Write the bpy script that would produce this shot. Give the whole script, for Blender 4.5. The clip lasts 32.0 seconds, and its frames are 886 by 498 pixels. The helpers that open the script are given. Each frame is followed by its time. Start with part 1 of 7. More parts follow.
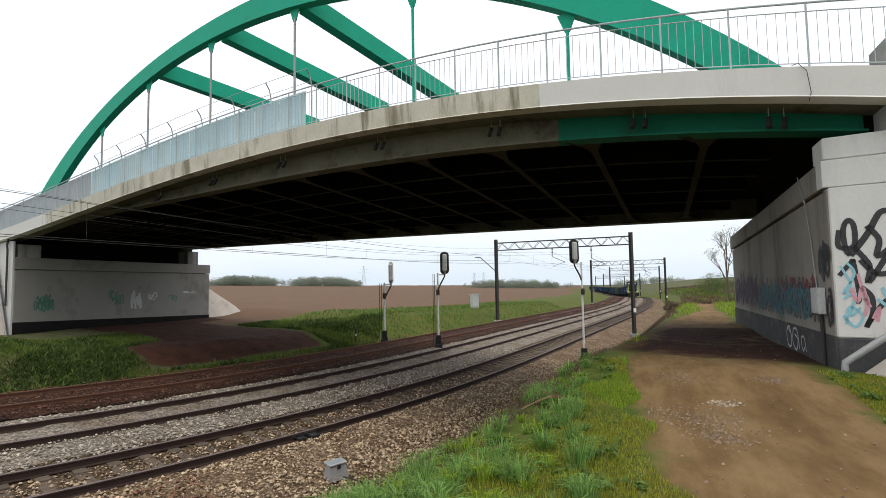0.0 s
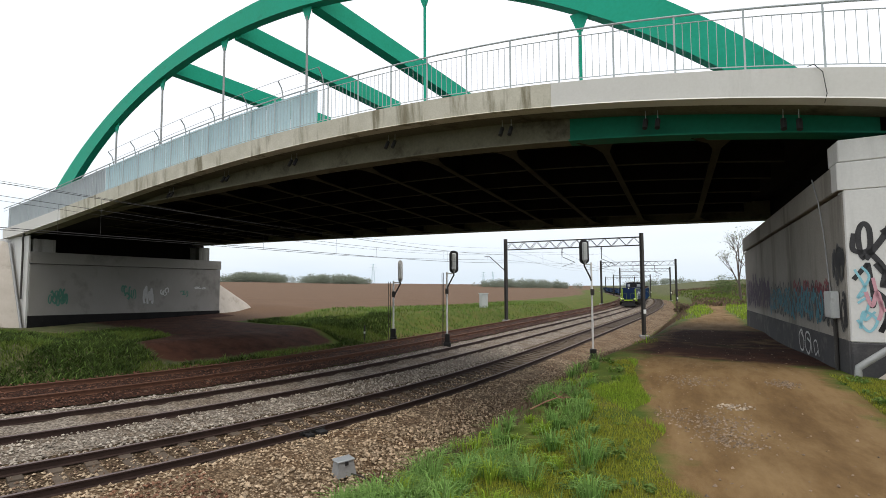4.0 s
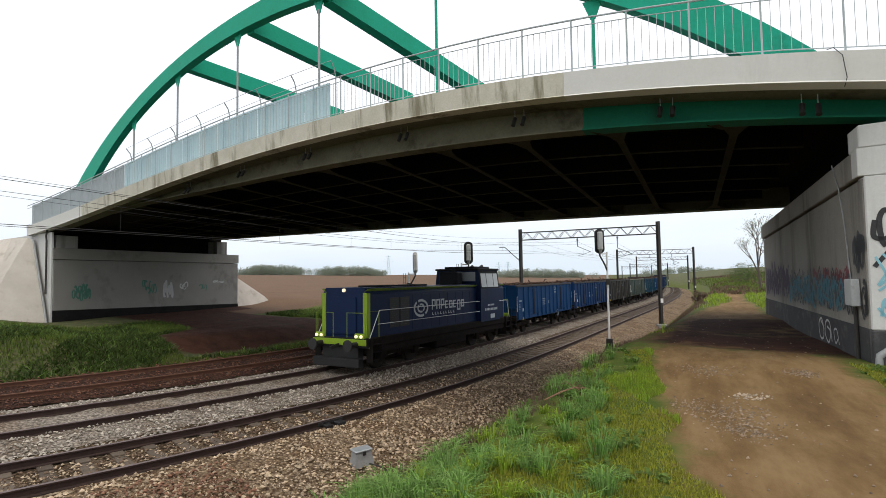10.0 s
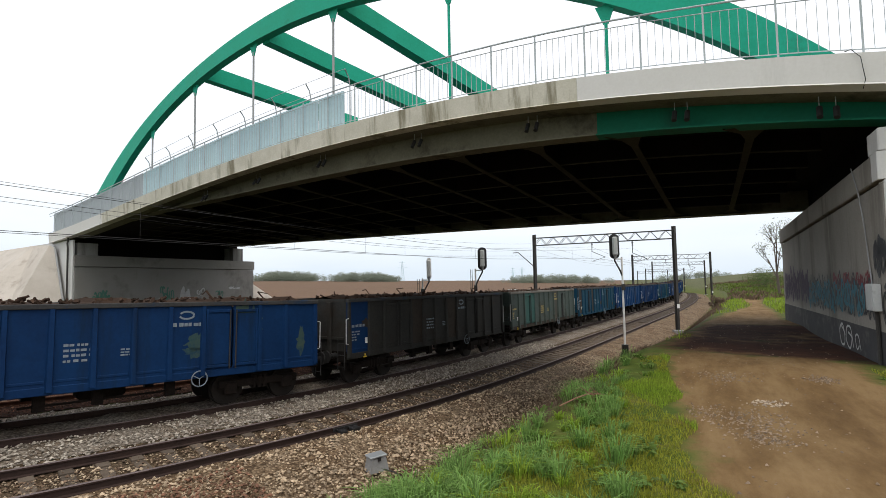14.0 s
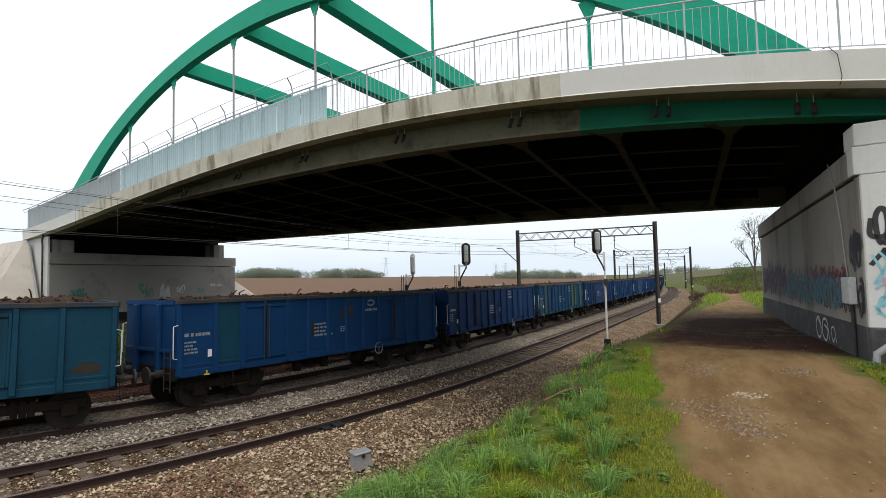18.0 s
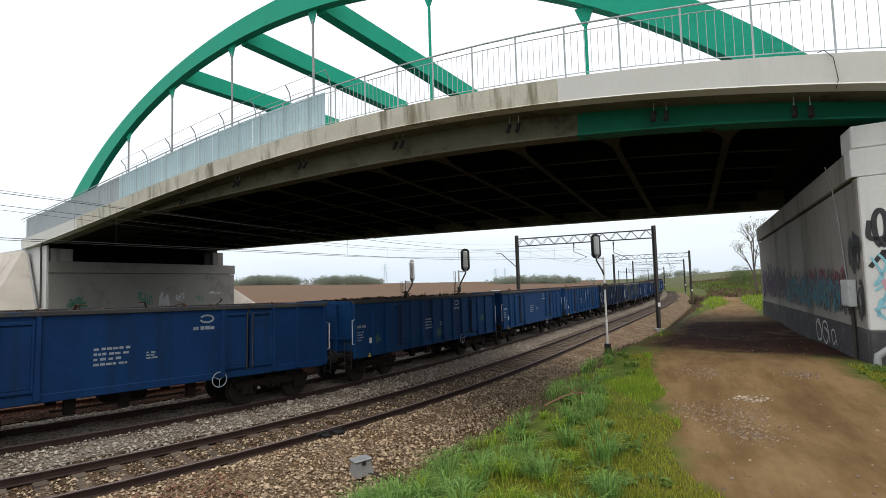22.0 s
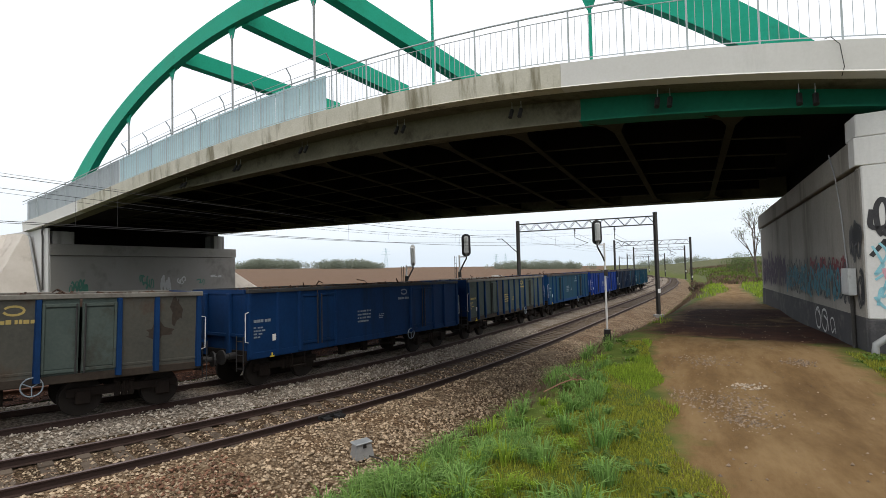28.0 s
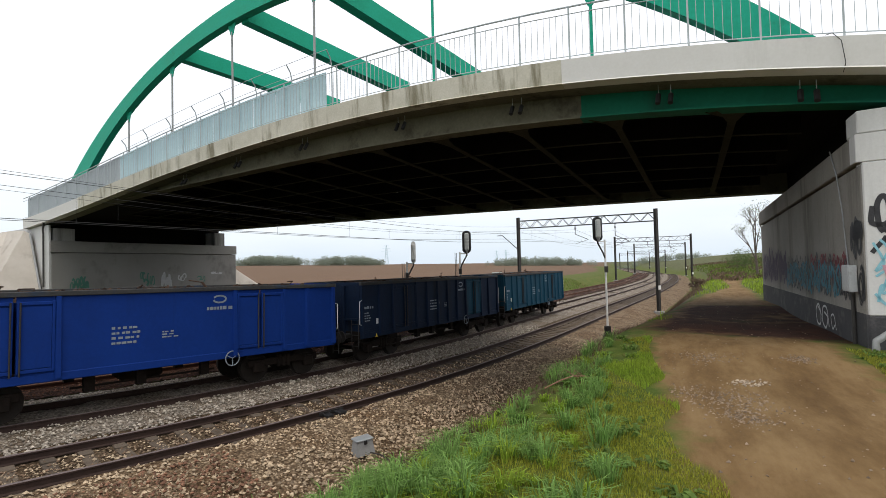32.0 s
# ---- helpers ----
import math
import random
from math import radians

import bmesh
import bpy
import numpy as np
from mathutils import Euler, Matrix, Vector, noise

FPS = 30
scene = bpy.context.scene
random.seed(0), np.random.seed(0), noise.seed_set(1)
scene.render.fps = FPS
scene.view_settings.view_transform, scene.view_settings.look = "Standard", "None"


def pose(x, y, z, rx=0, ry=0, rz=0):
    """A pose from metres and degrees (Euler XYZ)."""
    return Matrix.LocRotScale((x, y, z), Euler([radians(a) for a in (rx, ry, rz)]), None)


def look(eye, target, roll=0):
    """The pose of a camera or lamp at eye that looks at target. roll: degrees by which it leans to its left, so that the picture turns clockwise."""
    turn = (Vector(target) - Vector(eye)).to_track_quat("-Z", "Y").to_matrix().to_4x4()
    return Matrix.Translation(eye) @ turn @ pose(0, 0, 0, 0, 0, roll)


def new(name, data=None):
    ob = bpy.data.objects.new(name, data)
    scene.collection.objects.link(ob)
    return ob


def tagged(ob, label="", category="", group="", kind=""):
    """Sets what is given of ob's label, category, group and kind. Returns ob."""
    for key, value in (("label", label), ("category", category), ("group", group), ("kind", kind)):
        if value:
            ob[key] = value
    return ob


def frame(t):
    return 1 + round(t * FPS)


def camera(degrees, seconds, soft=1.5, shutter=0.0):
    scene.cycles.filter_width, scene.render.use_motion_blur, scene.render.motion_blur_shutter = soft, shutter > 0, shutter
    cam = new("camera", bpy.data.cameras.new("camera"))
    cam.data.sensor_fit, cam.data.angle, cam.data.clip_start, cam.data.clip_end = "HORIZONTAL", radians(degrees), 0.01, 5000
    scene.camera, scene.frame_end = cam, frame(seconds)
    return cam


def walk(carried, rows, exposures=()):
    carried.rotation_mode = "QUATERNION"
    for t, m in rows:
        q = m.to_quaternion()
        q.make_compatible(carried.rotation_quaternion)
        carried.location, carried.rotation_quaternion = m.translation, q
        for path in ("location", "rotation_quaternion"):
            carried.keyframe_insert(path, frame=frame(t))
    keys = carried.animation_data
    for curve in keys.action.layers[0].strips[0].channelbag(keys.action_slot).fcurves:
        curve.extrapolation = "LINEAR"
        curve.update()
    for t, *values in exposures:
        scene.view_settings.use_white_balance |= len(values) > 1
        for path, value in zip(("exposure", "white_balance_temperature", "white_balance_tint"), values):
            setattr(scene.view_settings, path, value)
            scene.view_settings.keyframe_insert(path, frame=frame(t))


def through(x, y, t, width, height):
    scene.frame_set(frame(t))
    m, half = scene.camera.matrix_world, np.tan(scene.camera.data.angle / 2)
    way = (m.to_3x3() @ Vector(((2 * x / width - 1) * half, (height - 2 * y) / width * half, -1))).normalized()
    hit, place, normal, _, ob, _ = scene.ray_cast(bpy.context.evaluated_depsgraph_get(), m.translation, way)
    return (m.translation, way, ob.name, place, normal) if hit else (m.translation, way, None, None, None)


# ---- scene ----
# ------------------------------------------------------------------ camera
cam = camera(79.06, 32.0, 0.55)
# seconds, place, yaw, pitch up, lean
ROWS = [
    (0.0, -0.001, 0.040, 1.631, -2.15, 4.04, 0.92),
    (0.5, -0.007, 0.040, 1.637, -2.14, 3.81, 0.88),
    (1.0, -0.000, 0.039, 1.639, -1.80, 3.74, 1.15),
    (1.5, -0.005, 0.041, 1.644, -1.87, 3.49, 0.95),
    (2.0, -0.004, 0.041, 1.639, -1.88, 3.83, 0.79),
    (2.5, -0.011, 0.039, 1.636, -1.77, 3.93, 0.49),
    (4.5, -0.002, 0.022, 1.640, -0.76, 3.89, 0.35),
    (5.0, 0.003, 0.008, 1.645, -0.20, 3.39, 0.63),
    (5.5, 0.012, 0.008, 1.653, -0.05, 3.14, 0.65),
    (6.0, 0.006, 0.015, 1.653, -0.38, 2.98, 0.90),
    (6.5, 0.013, 0.005, 1.649, -0.22, 3.23, 1.17),
    (7.0, 0.008, 0.004, 1.656, -0.20, 2.72, 0.63),
    (7.5, 0.010, 0.001, 1.656, -0.30, 2.56, 0.42),
    (8.0, 0.010, -0.002, 1.660, -0.14, 2.57, 0.46),
    (8.5, 0.008, -0.001, 1.650, -0.07, 3.00, 0.64),
    (9.0, 0.006, -0.010, 1.661, 0.27, 2.68, 0.69),
    (9.5, 0.012, -0.013, 1.657, 0.52, 2.77, 0.71),
    (10.0, 0.017, -0.010, 1.658, 0.46, 2.96, 0.85),
    (10.5, 0.019, -0.016, 1.656, 0.69, 3.07, 0.60),
    (11.0, 0.017, -0.026, 1.653, 0.92, 3.14, 0.54),
    (11.5, 0.013, -0.024, 1.657, 1.00, 3.23, 0.48),
    (12.0, 0.016, -0.031, 1.650, 1.51, 3.61, 0.76),
    (12.5, 0.022, -0.035, 1.656, 1.76, 3.35, 0.28),
    (13.0, 0.014, -0.034, 1.638, 1.29, 4.10, 0.71),
    (13.5, 0.009, -0.025, 1.644, 0.90, 4.00, 0.47),
    (14.0, 0.014, -0.043, 1.658, 1.91, 3.60, 0.99),
    (14.5, 0.007, -0.037, 1.648, 1.40, 3.68, 0.82),
    (16.5, 0.004, -0.009, 1.647, 0.29, 3.59, 1.02),
    (17.0, 0.010, -0.009, 1.646, 0.37, 3.68, 1.58),
    (17.5, 0.001, -0.001, 1.650, -0.07, 3.32, 1.06),
    (18.0, 0.006, -0.006, 1.654, 0.17, 3.12, 1.28),
    (18.5, 0.001, 0.000, 1.650, 0.00, 3.37, 1.33),
    (19.0, 0.000, 0.000, 1.650, 0.01, 3.50, 1.24),
    (19.5, 0.003, -0.002, 1.648, 0.05, 3.43, 1.35),
    (20.0, -0.000, -0.002, 1.651, 0.09, 3.54, 1.50),
    (20.5, -0.000, 0.001, 1.644, -0.08, 3.75, 1.50),
    (21.0, 0.003, 0.004, 1.653, 0.00, 3.58, 1.60),
    (21.5, 0.005, -0.003, 1.652, 0.08, 3.51, 1.52),
    (22.0, 0.007, 0.001, 1.648, 0.07, 3.75, 1.74),
    (22.5, 0.004, -0.006, 1.638, 0.20, 4.12, 1.96),
    (23.0, 0.001, -0.004, 1.638, 0.01, 4.15, 1.81),
    (23.5, -0.001, -0.009, 1.645, -0.02, 3.93, 1.63),
    (24.0, 0.002, -0.000, 1.644, -0.20, 3.95, 1.92),
    (24.5, 0.005, -0.009, 1.641, 0.05, 4.11, 2.08),
    (25.0, 0.002, -0.007, 1.645, -0.09, 3.69, 1.73),
    (25.5, -0.001, -0.003, 1.654, -0.04, 3.59, 1.64),
    (27.5, 0.001, -0.010, 1.670, 0.16, 2.44, 1.50),
    (28.0, 0.003, -0.008, 1.675, 0.20, 2.12, 1.36),
    (28.5, 0.009, -0.011, 1.670, 0.35, 2.08, 1.27),
    (29.0, 0.004, -0.008, 1.675, 0.24, 2.13, 1.31),
    (29.5, 0.008, -0.012, 1.670, 0.19, 2.19, 1.61),
    (30.0, 0.002, -0.013, 1.671, 0.22, 2.06, 1.50),
    (30.5, 0.004, -0.014, 1.674, 0.42, 1.94, 1.57),
    (31.0, 0.005, -0.020, 1.678, 0.46, 1.64, 1.26),
    (31.5, 0.007, -0.014, 1.677, 0.35, 1.83, 1.16),
    (32.0, -0.002, -0.012, 1.678, 0.25, 1.77, 1.40),
]
walk(cam, [(t, pose(x, y, z, 90 + p, 0, w) @ pose(0, 0, 0, 0, 0, -r)) for t, x, y, z, w, p, r in ROWS])

# ------------------------------------------------------------------ light
SUN_AZ, SUN_EL = 165.0, 66.0     # degrees: compass bearing from +y clockwise, height
world = bpy.data.worlds.new("overcast_sky")
scene.world = world
world.use_nodes = True
wn, wl = world.node_tree.nodes, world.node_tree.links
wn.clear()
w_out = wn.new("ShaderNodeOutputWorld")
w_bg = wn.new("ShaderNodeBackground")
w_sky = wn.new("ShaderNodeTexSky")
w_sky.sky_type, w_sky.sun_disc = "NISHITA", False
w_sky.sun_elevation, w_sky.sun_rotation = radians(SUN_EL), radians(SUN_AZ)
w_sky.air_density, w_sky.dust_density = 1.0, 4.0
w_gain = wn.new("ShaderNodeVectorMath")
w_gain.operation = "SCALE"
w_gain.inputs["Scale"].default_value = 0.10
w_co = wn.new("ShaderNodeTexCoord")
w_sep = wn.new("ShaderNodeSeparateXYZ")
w_ramp = wn.new("ShaderNodeValToRGB")
w_noise = wn.new("ShaderNodeTexNoise")
w_map = wn.new("ShaderNodeMapping")
w_add = wn.new("ShaderNodeMath")
w_mix = wn.new("ShaderNodeMixRGB")
w_ramp.color_ramp.elements[0].position, w_ramp.color_ramp.elements[0].color = 0.0, (0.70, 0.79, 0.88, 1)
w_ramp.color_ramp.elements[1].position, w_ramp.color_ramp.elements[1].color = 0.42, (1.0, 1.0, 1.03, 1)
e = w_ramp.color_ramp.elements.new(0.16)
e.color = (0.90, 0.94, 0.97, 1)
w_map.inputs["Scale"].default_value = (1.0, 1.0, 5.0)
w_noise.inputs["Scale"].default_value, w_noise.inputs["Detail"].default_value = 2.2, 5.0
w_add.operation = "MULTIPLY_ADD"
w_add.inputs[1].default_value, w_add.inputs[2].default_value = 0.22, -0.10
w_sum = wn.new("ShaderNodeMath")
w_sum.operation = "ADD"
w_mix.inputs[0].default_value = 0.86
wl.new(w_co.outputs["Generated"], w_sep.inputs[0])
wl.new(w_co.outputs["Generated"], w_map.inputs["Vector"])
wl.new(w_map.outputs[0], w_noise.inputs["Vector"])
wl.new(w_noise.outputs["Fac"], w_add.inputs[0])
wl.new(w_sep.outputs["Z"], w_sum.inputs[0])
wl.new(w_add.outputs[0], w_sum.inputs[1])
wl.new(w_sum.outputs[0], w_ramp.inputs[0])
wl.new(w_sky.outputs[0], w_gain.inputs[0])
wl.new(w_gain.outputs[0], w_mix.inputs[1])
wl.new(w_ramp.outputs[0], w_mix.inputs[2])
wl.new(w_mix.outputs[0], w_bg.inputs["Color"])
w_bg.inputs["Strength"].default_value = 1.28
wl.new(w_bg.outputs[0], w_out.inputs["Surface"])

sun_data = bpy.data.lights.new("sun", "SUN")
sun_data.energy, sun_data.angle, sun_data.color = 1.2, radians(38), (1.0, 0.93, 0.80)
sun = new("sun", sun_data)
_a, _e = radians(SUN_AZ), radians(SUN_EL)
sun.matrix_world = look((math.sin(_a) * math.cos(_e) * 60, math.cos(_a) * math.cos(_e) * 60, math.sin(_e) * 60), (0, 0, 0))
scene.view_settings.exposure = 0.0


# ------------------------------------------------------------------ materials
def material(name, colors, rough=0.7, metal=0.0, scale=3.0, fine=40.0, bump=0.15, contrast=1.0, rand=0.0, stain=None, stain_scale=0.6,
             stain_cover=0.5, streak=False, island=0.0, spec=0.4, stretch=(1, 1, 1), chips=None):
    """Two-scale procedural surface: colors = (dark, light); optional third-colour stains or downward streaks; fine bump."""
    m = bpy.data.materials.new(name)
    m.use_nodes = True
    nt = m.node_tree
    b = nt.nodes["Principled BSDF"]
    b.inputs["Metallic"].default_value = metal
    b.inputs["Specular IOR Level"].default_value = spec
    co = nt.nodes.new("ShaderNodeTexCoord")
    mp = nt.nodes.new("ShaderNodeMapping")
    mp.inputs["Scale"].default_value = stretch
    nt.links.new(co.outputs["Object"], mp.inputs["Vector"])
    n1 = nt.nodes.new("ShaderNodeTexNoise")
    n1.inputs["Scale"].default_value, n1.inputs["Detail"].default_value, n1.inputs["Roughness"].default_value = scale, 6.0, 0.65
    n2 = nt.nodes.new("ShaderNodeTexNoise")
    n2.inputs["Scale"].default_value, n2.inputs["Detail"].default_value = fine, 4.0
    for n in (n1, n2):
        nt.links.new(mp.outputs[0], n.inputs["Vector"])
    mixf = nt.nodes.new("ShaderNodeMath")
    mixf.operation = "MULTIPLY_ADD"
    mixf.inputs[1].default_value = 0.45
    sub = nt.nodes.new("ShaderNodeMath")
    sub.operation = "MULTIPLY_ADD"
    sub.inputs[1].default_value, sub.inputs[2].default_value = 0.75 * contrast, 0.28 - 0.375 * contrast
    nt.links.new(n1.outputs["Fac"], sub.inputs[0])
    nt.links.new(n2.outputs["Fac"], mixf.inputs[0])
    nt.links.new(sub.outputs[0], mixf.inputs[2])
    ramp = nt.nodes.new("ShaderNodeValToRGB")
    ramp.color_ramp.elements[0].position, ramp.color_ramp.elements[1].position = 0.25, 0.75
    ramp.color_ramp.elements[0].color = (*colors[0], 1)
    ramp.color_ramp.elements[1].color = (*colors[1], 1)
    nt.links.new(mixf.outputs[0], ramp.inputs[0])
    col = ramp.outputs["Color"]
    if stain:
        n3 = nt.nodes.new("ShaderNodeTexNoise")
        n3.inputs["Scale"].default_value, n3.inputs["Detail"].default_value, n3.inputs["Roughness"].default_value = stain_scale, 8.0, 0.7
        if streak:
            mp3 = nt.nodes.new("ShaderNodeMapping")
            mp3.inputs["Scale"].default_value = (1, 1, 0.12)
            nt.links.new(co.outputs["Object"], mp3.inputs["Vector"])
            nt.links.new(mp3.outputs[0], n3.inputs["Vector"])
        else:
            nt.links.new(co.outputs["Object"], n3.inputs["Vector"])
        r3 = nt.nodes.new("ShaderNodeValToRGB")
        r3.color_ramp.elements[0].position, r3.color_ramp.elements[1].position = 0.66 - 0.3 * stain_cover, 0.80 - 0.3 * stain_cover
        r3.color_ramp.elements[0].color, r3.color_ramp.elements[1].color = (0, 0, 0, 1), (0.85, 0.85, 0.85, 1)
        nt.links.new(n3.outputs["Fac"], r3.inputs[0])
        mx = nt.nodes.new("ShaderNodeMixRGB")
        nt.links.new(r3.outputs["Color"], mx.inputs[0])
        nt.links.new(col, mx.inputs[1])
        mx.inputs[2].default_value = (*stain, 1)
        col = mx.outputs[0]
    if chips:
        n4 = nt.nodes.new("ShaderNodeTexNoise")
        n4.inputs["Scale"].default_value, n4.inputs["Detail"].default_value, n4.inputs["Roughness"].default_value = 3.2, 9.0, 0.75
        nt.links.new(co.outputs["Object"], n4.inputs["Vector"])
        r4 = nt.nodes.new("ShaderNodeValToRGB")
        r4.color_ramp.elements[0].position, r4.color_ramp.elements[1].position = 0.66, 0.72
        r4.color_ramp.elements[0].color, r4.color_ramp.elements[1].color = (0, 0, 0, 1), (0.8, 0.8, 0.8, 1)
        nt.links.new(n4.outputs["Fac"], r4.inputs[0])
        mc = nt.nodes.new("ShaderNodeMixRGB")
        nt.links.new(r4.outputs["Color"], mc.inputs[0])
        nt.links.new(col, mc.inputs[1])
        mc.inputs[2].default_value = (*chips, 1)
        col = mc.outputs[0]
    if rand or island:
        hsv = nt.nodes.new("ShaderNodeHueSaturation")
        src = nt.nodes.new("ShaderNodeObjectInfo").outputs["Random"] if rand else nt.nodes.new("ShaderNodeNewGeometry").outputs["Random Per Island"]
        mr = nt.nodes.new("ShaderNodeMapRange")
        amt = rand or island
        mr.inputs["To Min"].default_value, mr.inputs["To Max"].default_value = 1 - amt, 1 + amt
        nt.links.new(src, mr.inputs["Value"])
        nt.links.new(mr.outputs[0], hsv.inputs["Value"])
        nt.links.new(col, hsv.inputs["Color"])
        col = hsv.outputs[0]
    nt.links.new(col, b.inputs["Base Color"])
    rr = nt.nodes.new("ShaderNodeMapRange")
    rr.inputs["To Min"].default_value, rr.inputs["To Max"].default_value = max(0.05, rough - 0.12), min(1, rough + 0.12)
    nt.links.new(n1.outputs["Fac"], rr.inputs["Value"])
    nt.links.new(rr.outputs[0], b.inputs["Roughness"])
    if bump:
        bp = nt.nodes.new("ShaderNodeBump")
        bp.inputs["Strength"].default_value, bp.inputs["Distance"].default_value = bump, 0.02
        nt.links.new(mixf.outputs[0], bp.inputs["Height"])
        nt.links.new(bp.outputs[0], b.inputs["Normal"])
    return m


def emitter(name, color, strength):
    m = bpy.data.materials.new(name)
    m.use_nodes = True
    b = m.node_tree.nodes["Principled BSDF"]
    b.inputs["Base Color"].default_value = (*color, 1)
    b.inputs["Emission Color"].default_value = (*color, 1)
    b.inputs["Emission Strength"].default_value = strength
    return m


M = {}
M["concrete"] = material("weathered_concrete", ((0.25, 0.245, 0.23), (0.39, 0.38, 0.365)), 0.85, scale=0.8, fine=30, bump=0.2, stain=(0.13, 0.125, 0.115), stain_scale=0.9, stain_cover=0.5, streak=True)
# streaked inner concrete, its base toned darker for shade under the deck
M["concrete_inner"] = material("shade_toned_streaked_concrete", ((0.20, 0.188, 0.165), (0.35, 0.332, 0.30)), 0.9, scale=0.5, fine=30, bump=0.2, stain=(0.12, 0.112, 0.098), stain_scale=0.7, stain_cover=0.42, streak=True)
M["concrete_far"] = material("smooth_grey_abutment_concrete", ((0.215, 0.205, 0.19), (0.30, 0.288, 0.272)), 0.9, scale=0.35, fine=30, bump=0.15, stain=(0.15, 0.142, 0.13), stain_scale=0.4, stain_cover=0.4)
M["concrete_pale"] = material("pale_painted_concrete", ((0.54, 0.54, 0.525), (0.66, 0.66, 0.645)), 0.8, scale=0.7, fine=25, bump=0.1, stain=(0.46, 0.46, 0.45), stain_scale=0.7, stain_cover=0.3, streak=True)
M["concrete_stained"] = material("lichen_stained_concrete", ((0.46, 0.44, 0.35), (0.66, 0.635, 0.55)), 0.9, scale=1.5, fine=22, bump=0.3, stain=(0.17, 0.15, 0.09), stain_scale=1.9, stain_cover=0.5, streak=True)
M["concrete_white"] = material("fresh_white_paint", ((0.63, 0.62, 0.59), (0.72, 0.715, 0.69)), 0.75, scale=0.6, fine=18, bump=0.08, stain=(0.55, 0.55, 0.52), stain_scale=0.8, stain_cover=0.2, streak=True)
M["bitumen"] = material("bitumen_coating", ((0.03, 0.03, 0.034), (0.075, 0.075, 0.08)), 0.85, scale=1.2, fine=30, bump=0.2, stain=(0.13, 0.125, 0.12), stain_scale=1.6, stain_cover=0.45)
M["bitumen_far"] = material("matt_black_bitumen", ((0.008, 0.008, 0.009), (0.022, 0.021, 0.021)), 0.9, scale=1.2, fine=30, bump=0.2, spec=0.1, stain=(0.06, 0.056, 0.05), stain_scale=1.6, stain_cover=0.15)
M["concrete_tan"] = material("sandy_concrete_slope", ((0.40, 0.36, 0.31), (0.56, 0.52, 0.47)), 0.9, scale=0.9, fine=30, bump=0.25, stain=(0.30, 0.26, 0.22), stain_scale=0.8, stain_cover=0.4)
M["green_paint"] = material("green_bridge_paint", ((0.012, 0.33, 0.205), (0.020, 0.41, 0.28)), 0.55, scale=0.7, fine=12, bump=0.04, spec=0.15, stain=(0.02, 0.22, 0.14), stain_scale=0.9, stain_cover=0.2)
# girder green darkened: the overhang's shade is put into the paint colour
M["green_shaded"] = material("shaded_green_girder_paint", ((0.0035, 0.100, 0.056), (0.0065, 0.145, 0.087)), 0.65, scale=0.8, fine=12, bump=0.05, spec=0.15, stain=(0.008, 0.075, 0.045), stain_scale=0.8, stain_cover=0.4, streak=True)
M["girder_grime"] = material("grimy_girder_paint", ((0.095, 0.088, 0.060), (0.175, 0.165, 0.118)), 0.85, scale=0.9, fine=14, bump=0.12, spec=0.15, stain=(0.05, 0.043, 0.032), stain_scale=1.0, stain_cover=0.45)
# shade beneath the deck is put into these two near-black base colours
M["deck_under"] = material("shade_black_deck_underside", ((0.0035, 0.0025, 0.0025), (0.009, 0.0065, 0.006)), 0.95, scale=0.6, fine=14, bump=0.15, spec=0.1)
M["rib"] = material("shade_dark_cross_girder", ((0.022, 0.020, 0.013), (0.062, 0.056, 0.038)), 0.9, scale=0.9, fine=14, bump=0.1, spec=0.15)
M["galv"] = material("galvanised_steel", ((0.33, 0.36, 0.38), (0.47, 0.50, 0.52)), 0.5, 0.5, scale=3, fine=40, bump=0.04)
M["railing"] = material("pale_railing_paint", ((0.36, 0.41, 0.43), (0.47, 0.52, 0.54)), 0.55, scale=3, fine=30, bump=0.04)
M["panel_blue"] = material("pale_blue_screen_panel", ((0.42, 0.58, 0.64), (0.54, 0.70, 0.75)), 0.5, scale=0.8, fine=10, bump=0.03)
M["panel_grey"] = material("grey_screen_panel", ((0.33, 0.37, 0.40), (0.41, 0.45, 0.48)), 0.6, scale=0.8, fine=10, bump=0.03)
M["asphalt"] = material("asphalt", ((0.04, 0.04, 0.042), (0.065, 0.065, 0.065)), 0.9, scale=1, fine=60, bump=0.2)
M["rail_side"] = material("rusty_rail_side", ((0.022, 0.013, 0.011), (0.058, 0.033, 0.026)), 0.85, 0.1, scale=4, fine=40, bump=0.15)
M["rail_top"] = material("worn_rail_head", ((0.105, 0.080, 0.078), (0.185, 0.148, 0.145)), 0.7, 0.1, scale=4, fine=30, bump=0.05)
M["rail_rust"] = material("rusty_rail", ((0.08, 0.036, 0.022), (0.15, 0.07, 0.042)), 0.85, 0.1, scale=4, fine=40, bump=0.15)
M["sleeper"] = material("concrete_sleeper", ((0.072, 0.054, 0.040), (0.145, 0.115, 0.088)), 0.95, scale=3, fine=40, bump=0.3, rand=0.25, stain=(0.055, 0.038, 0.026), stain_scale=3, stain_cover=0.5)
M["sleeper_old"] = material("old_wooden_sleeper", ((0.07, 0.04, 0.026), (0.14, 0.085, 0.055)), 0.95, scale=3, fine=40, bump=0.4, rand=0.2)
M["steel_dark"] = material("dark_steel", ((0.018, 0.018, 0.02), (0.05, 0.048, 0.047)), 0.6, 0.3, scale=3, fine=30, bump=0.08)
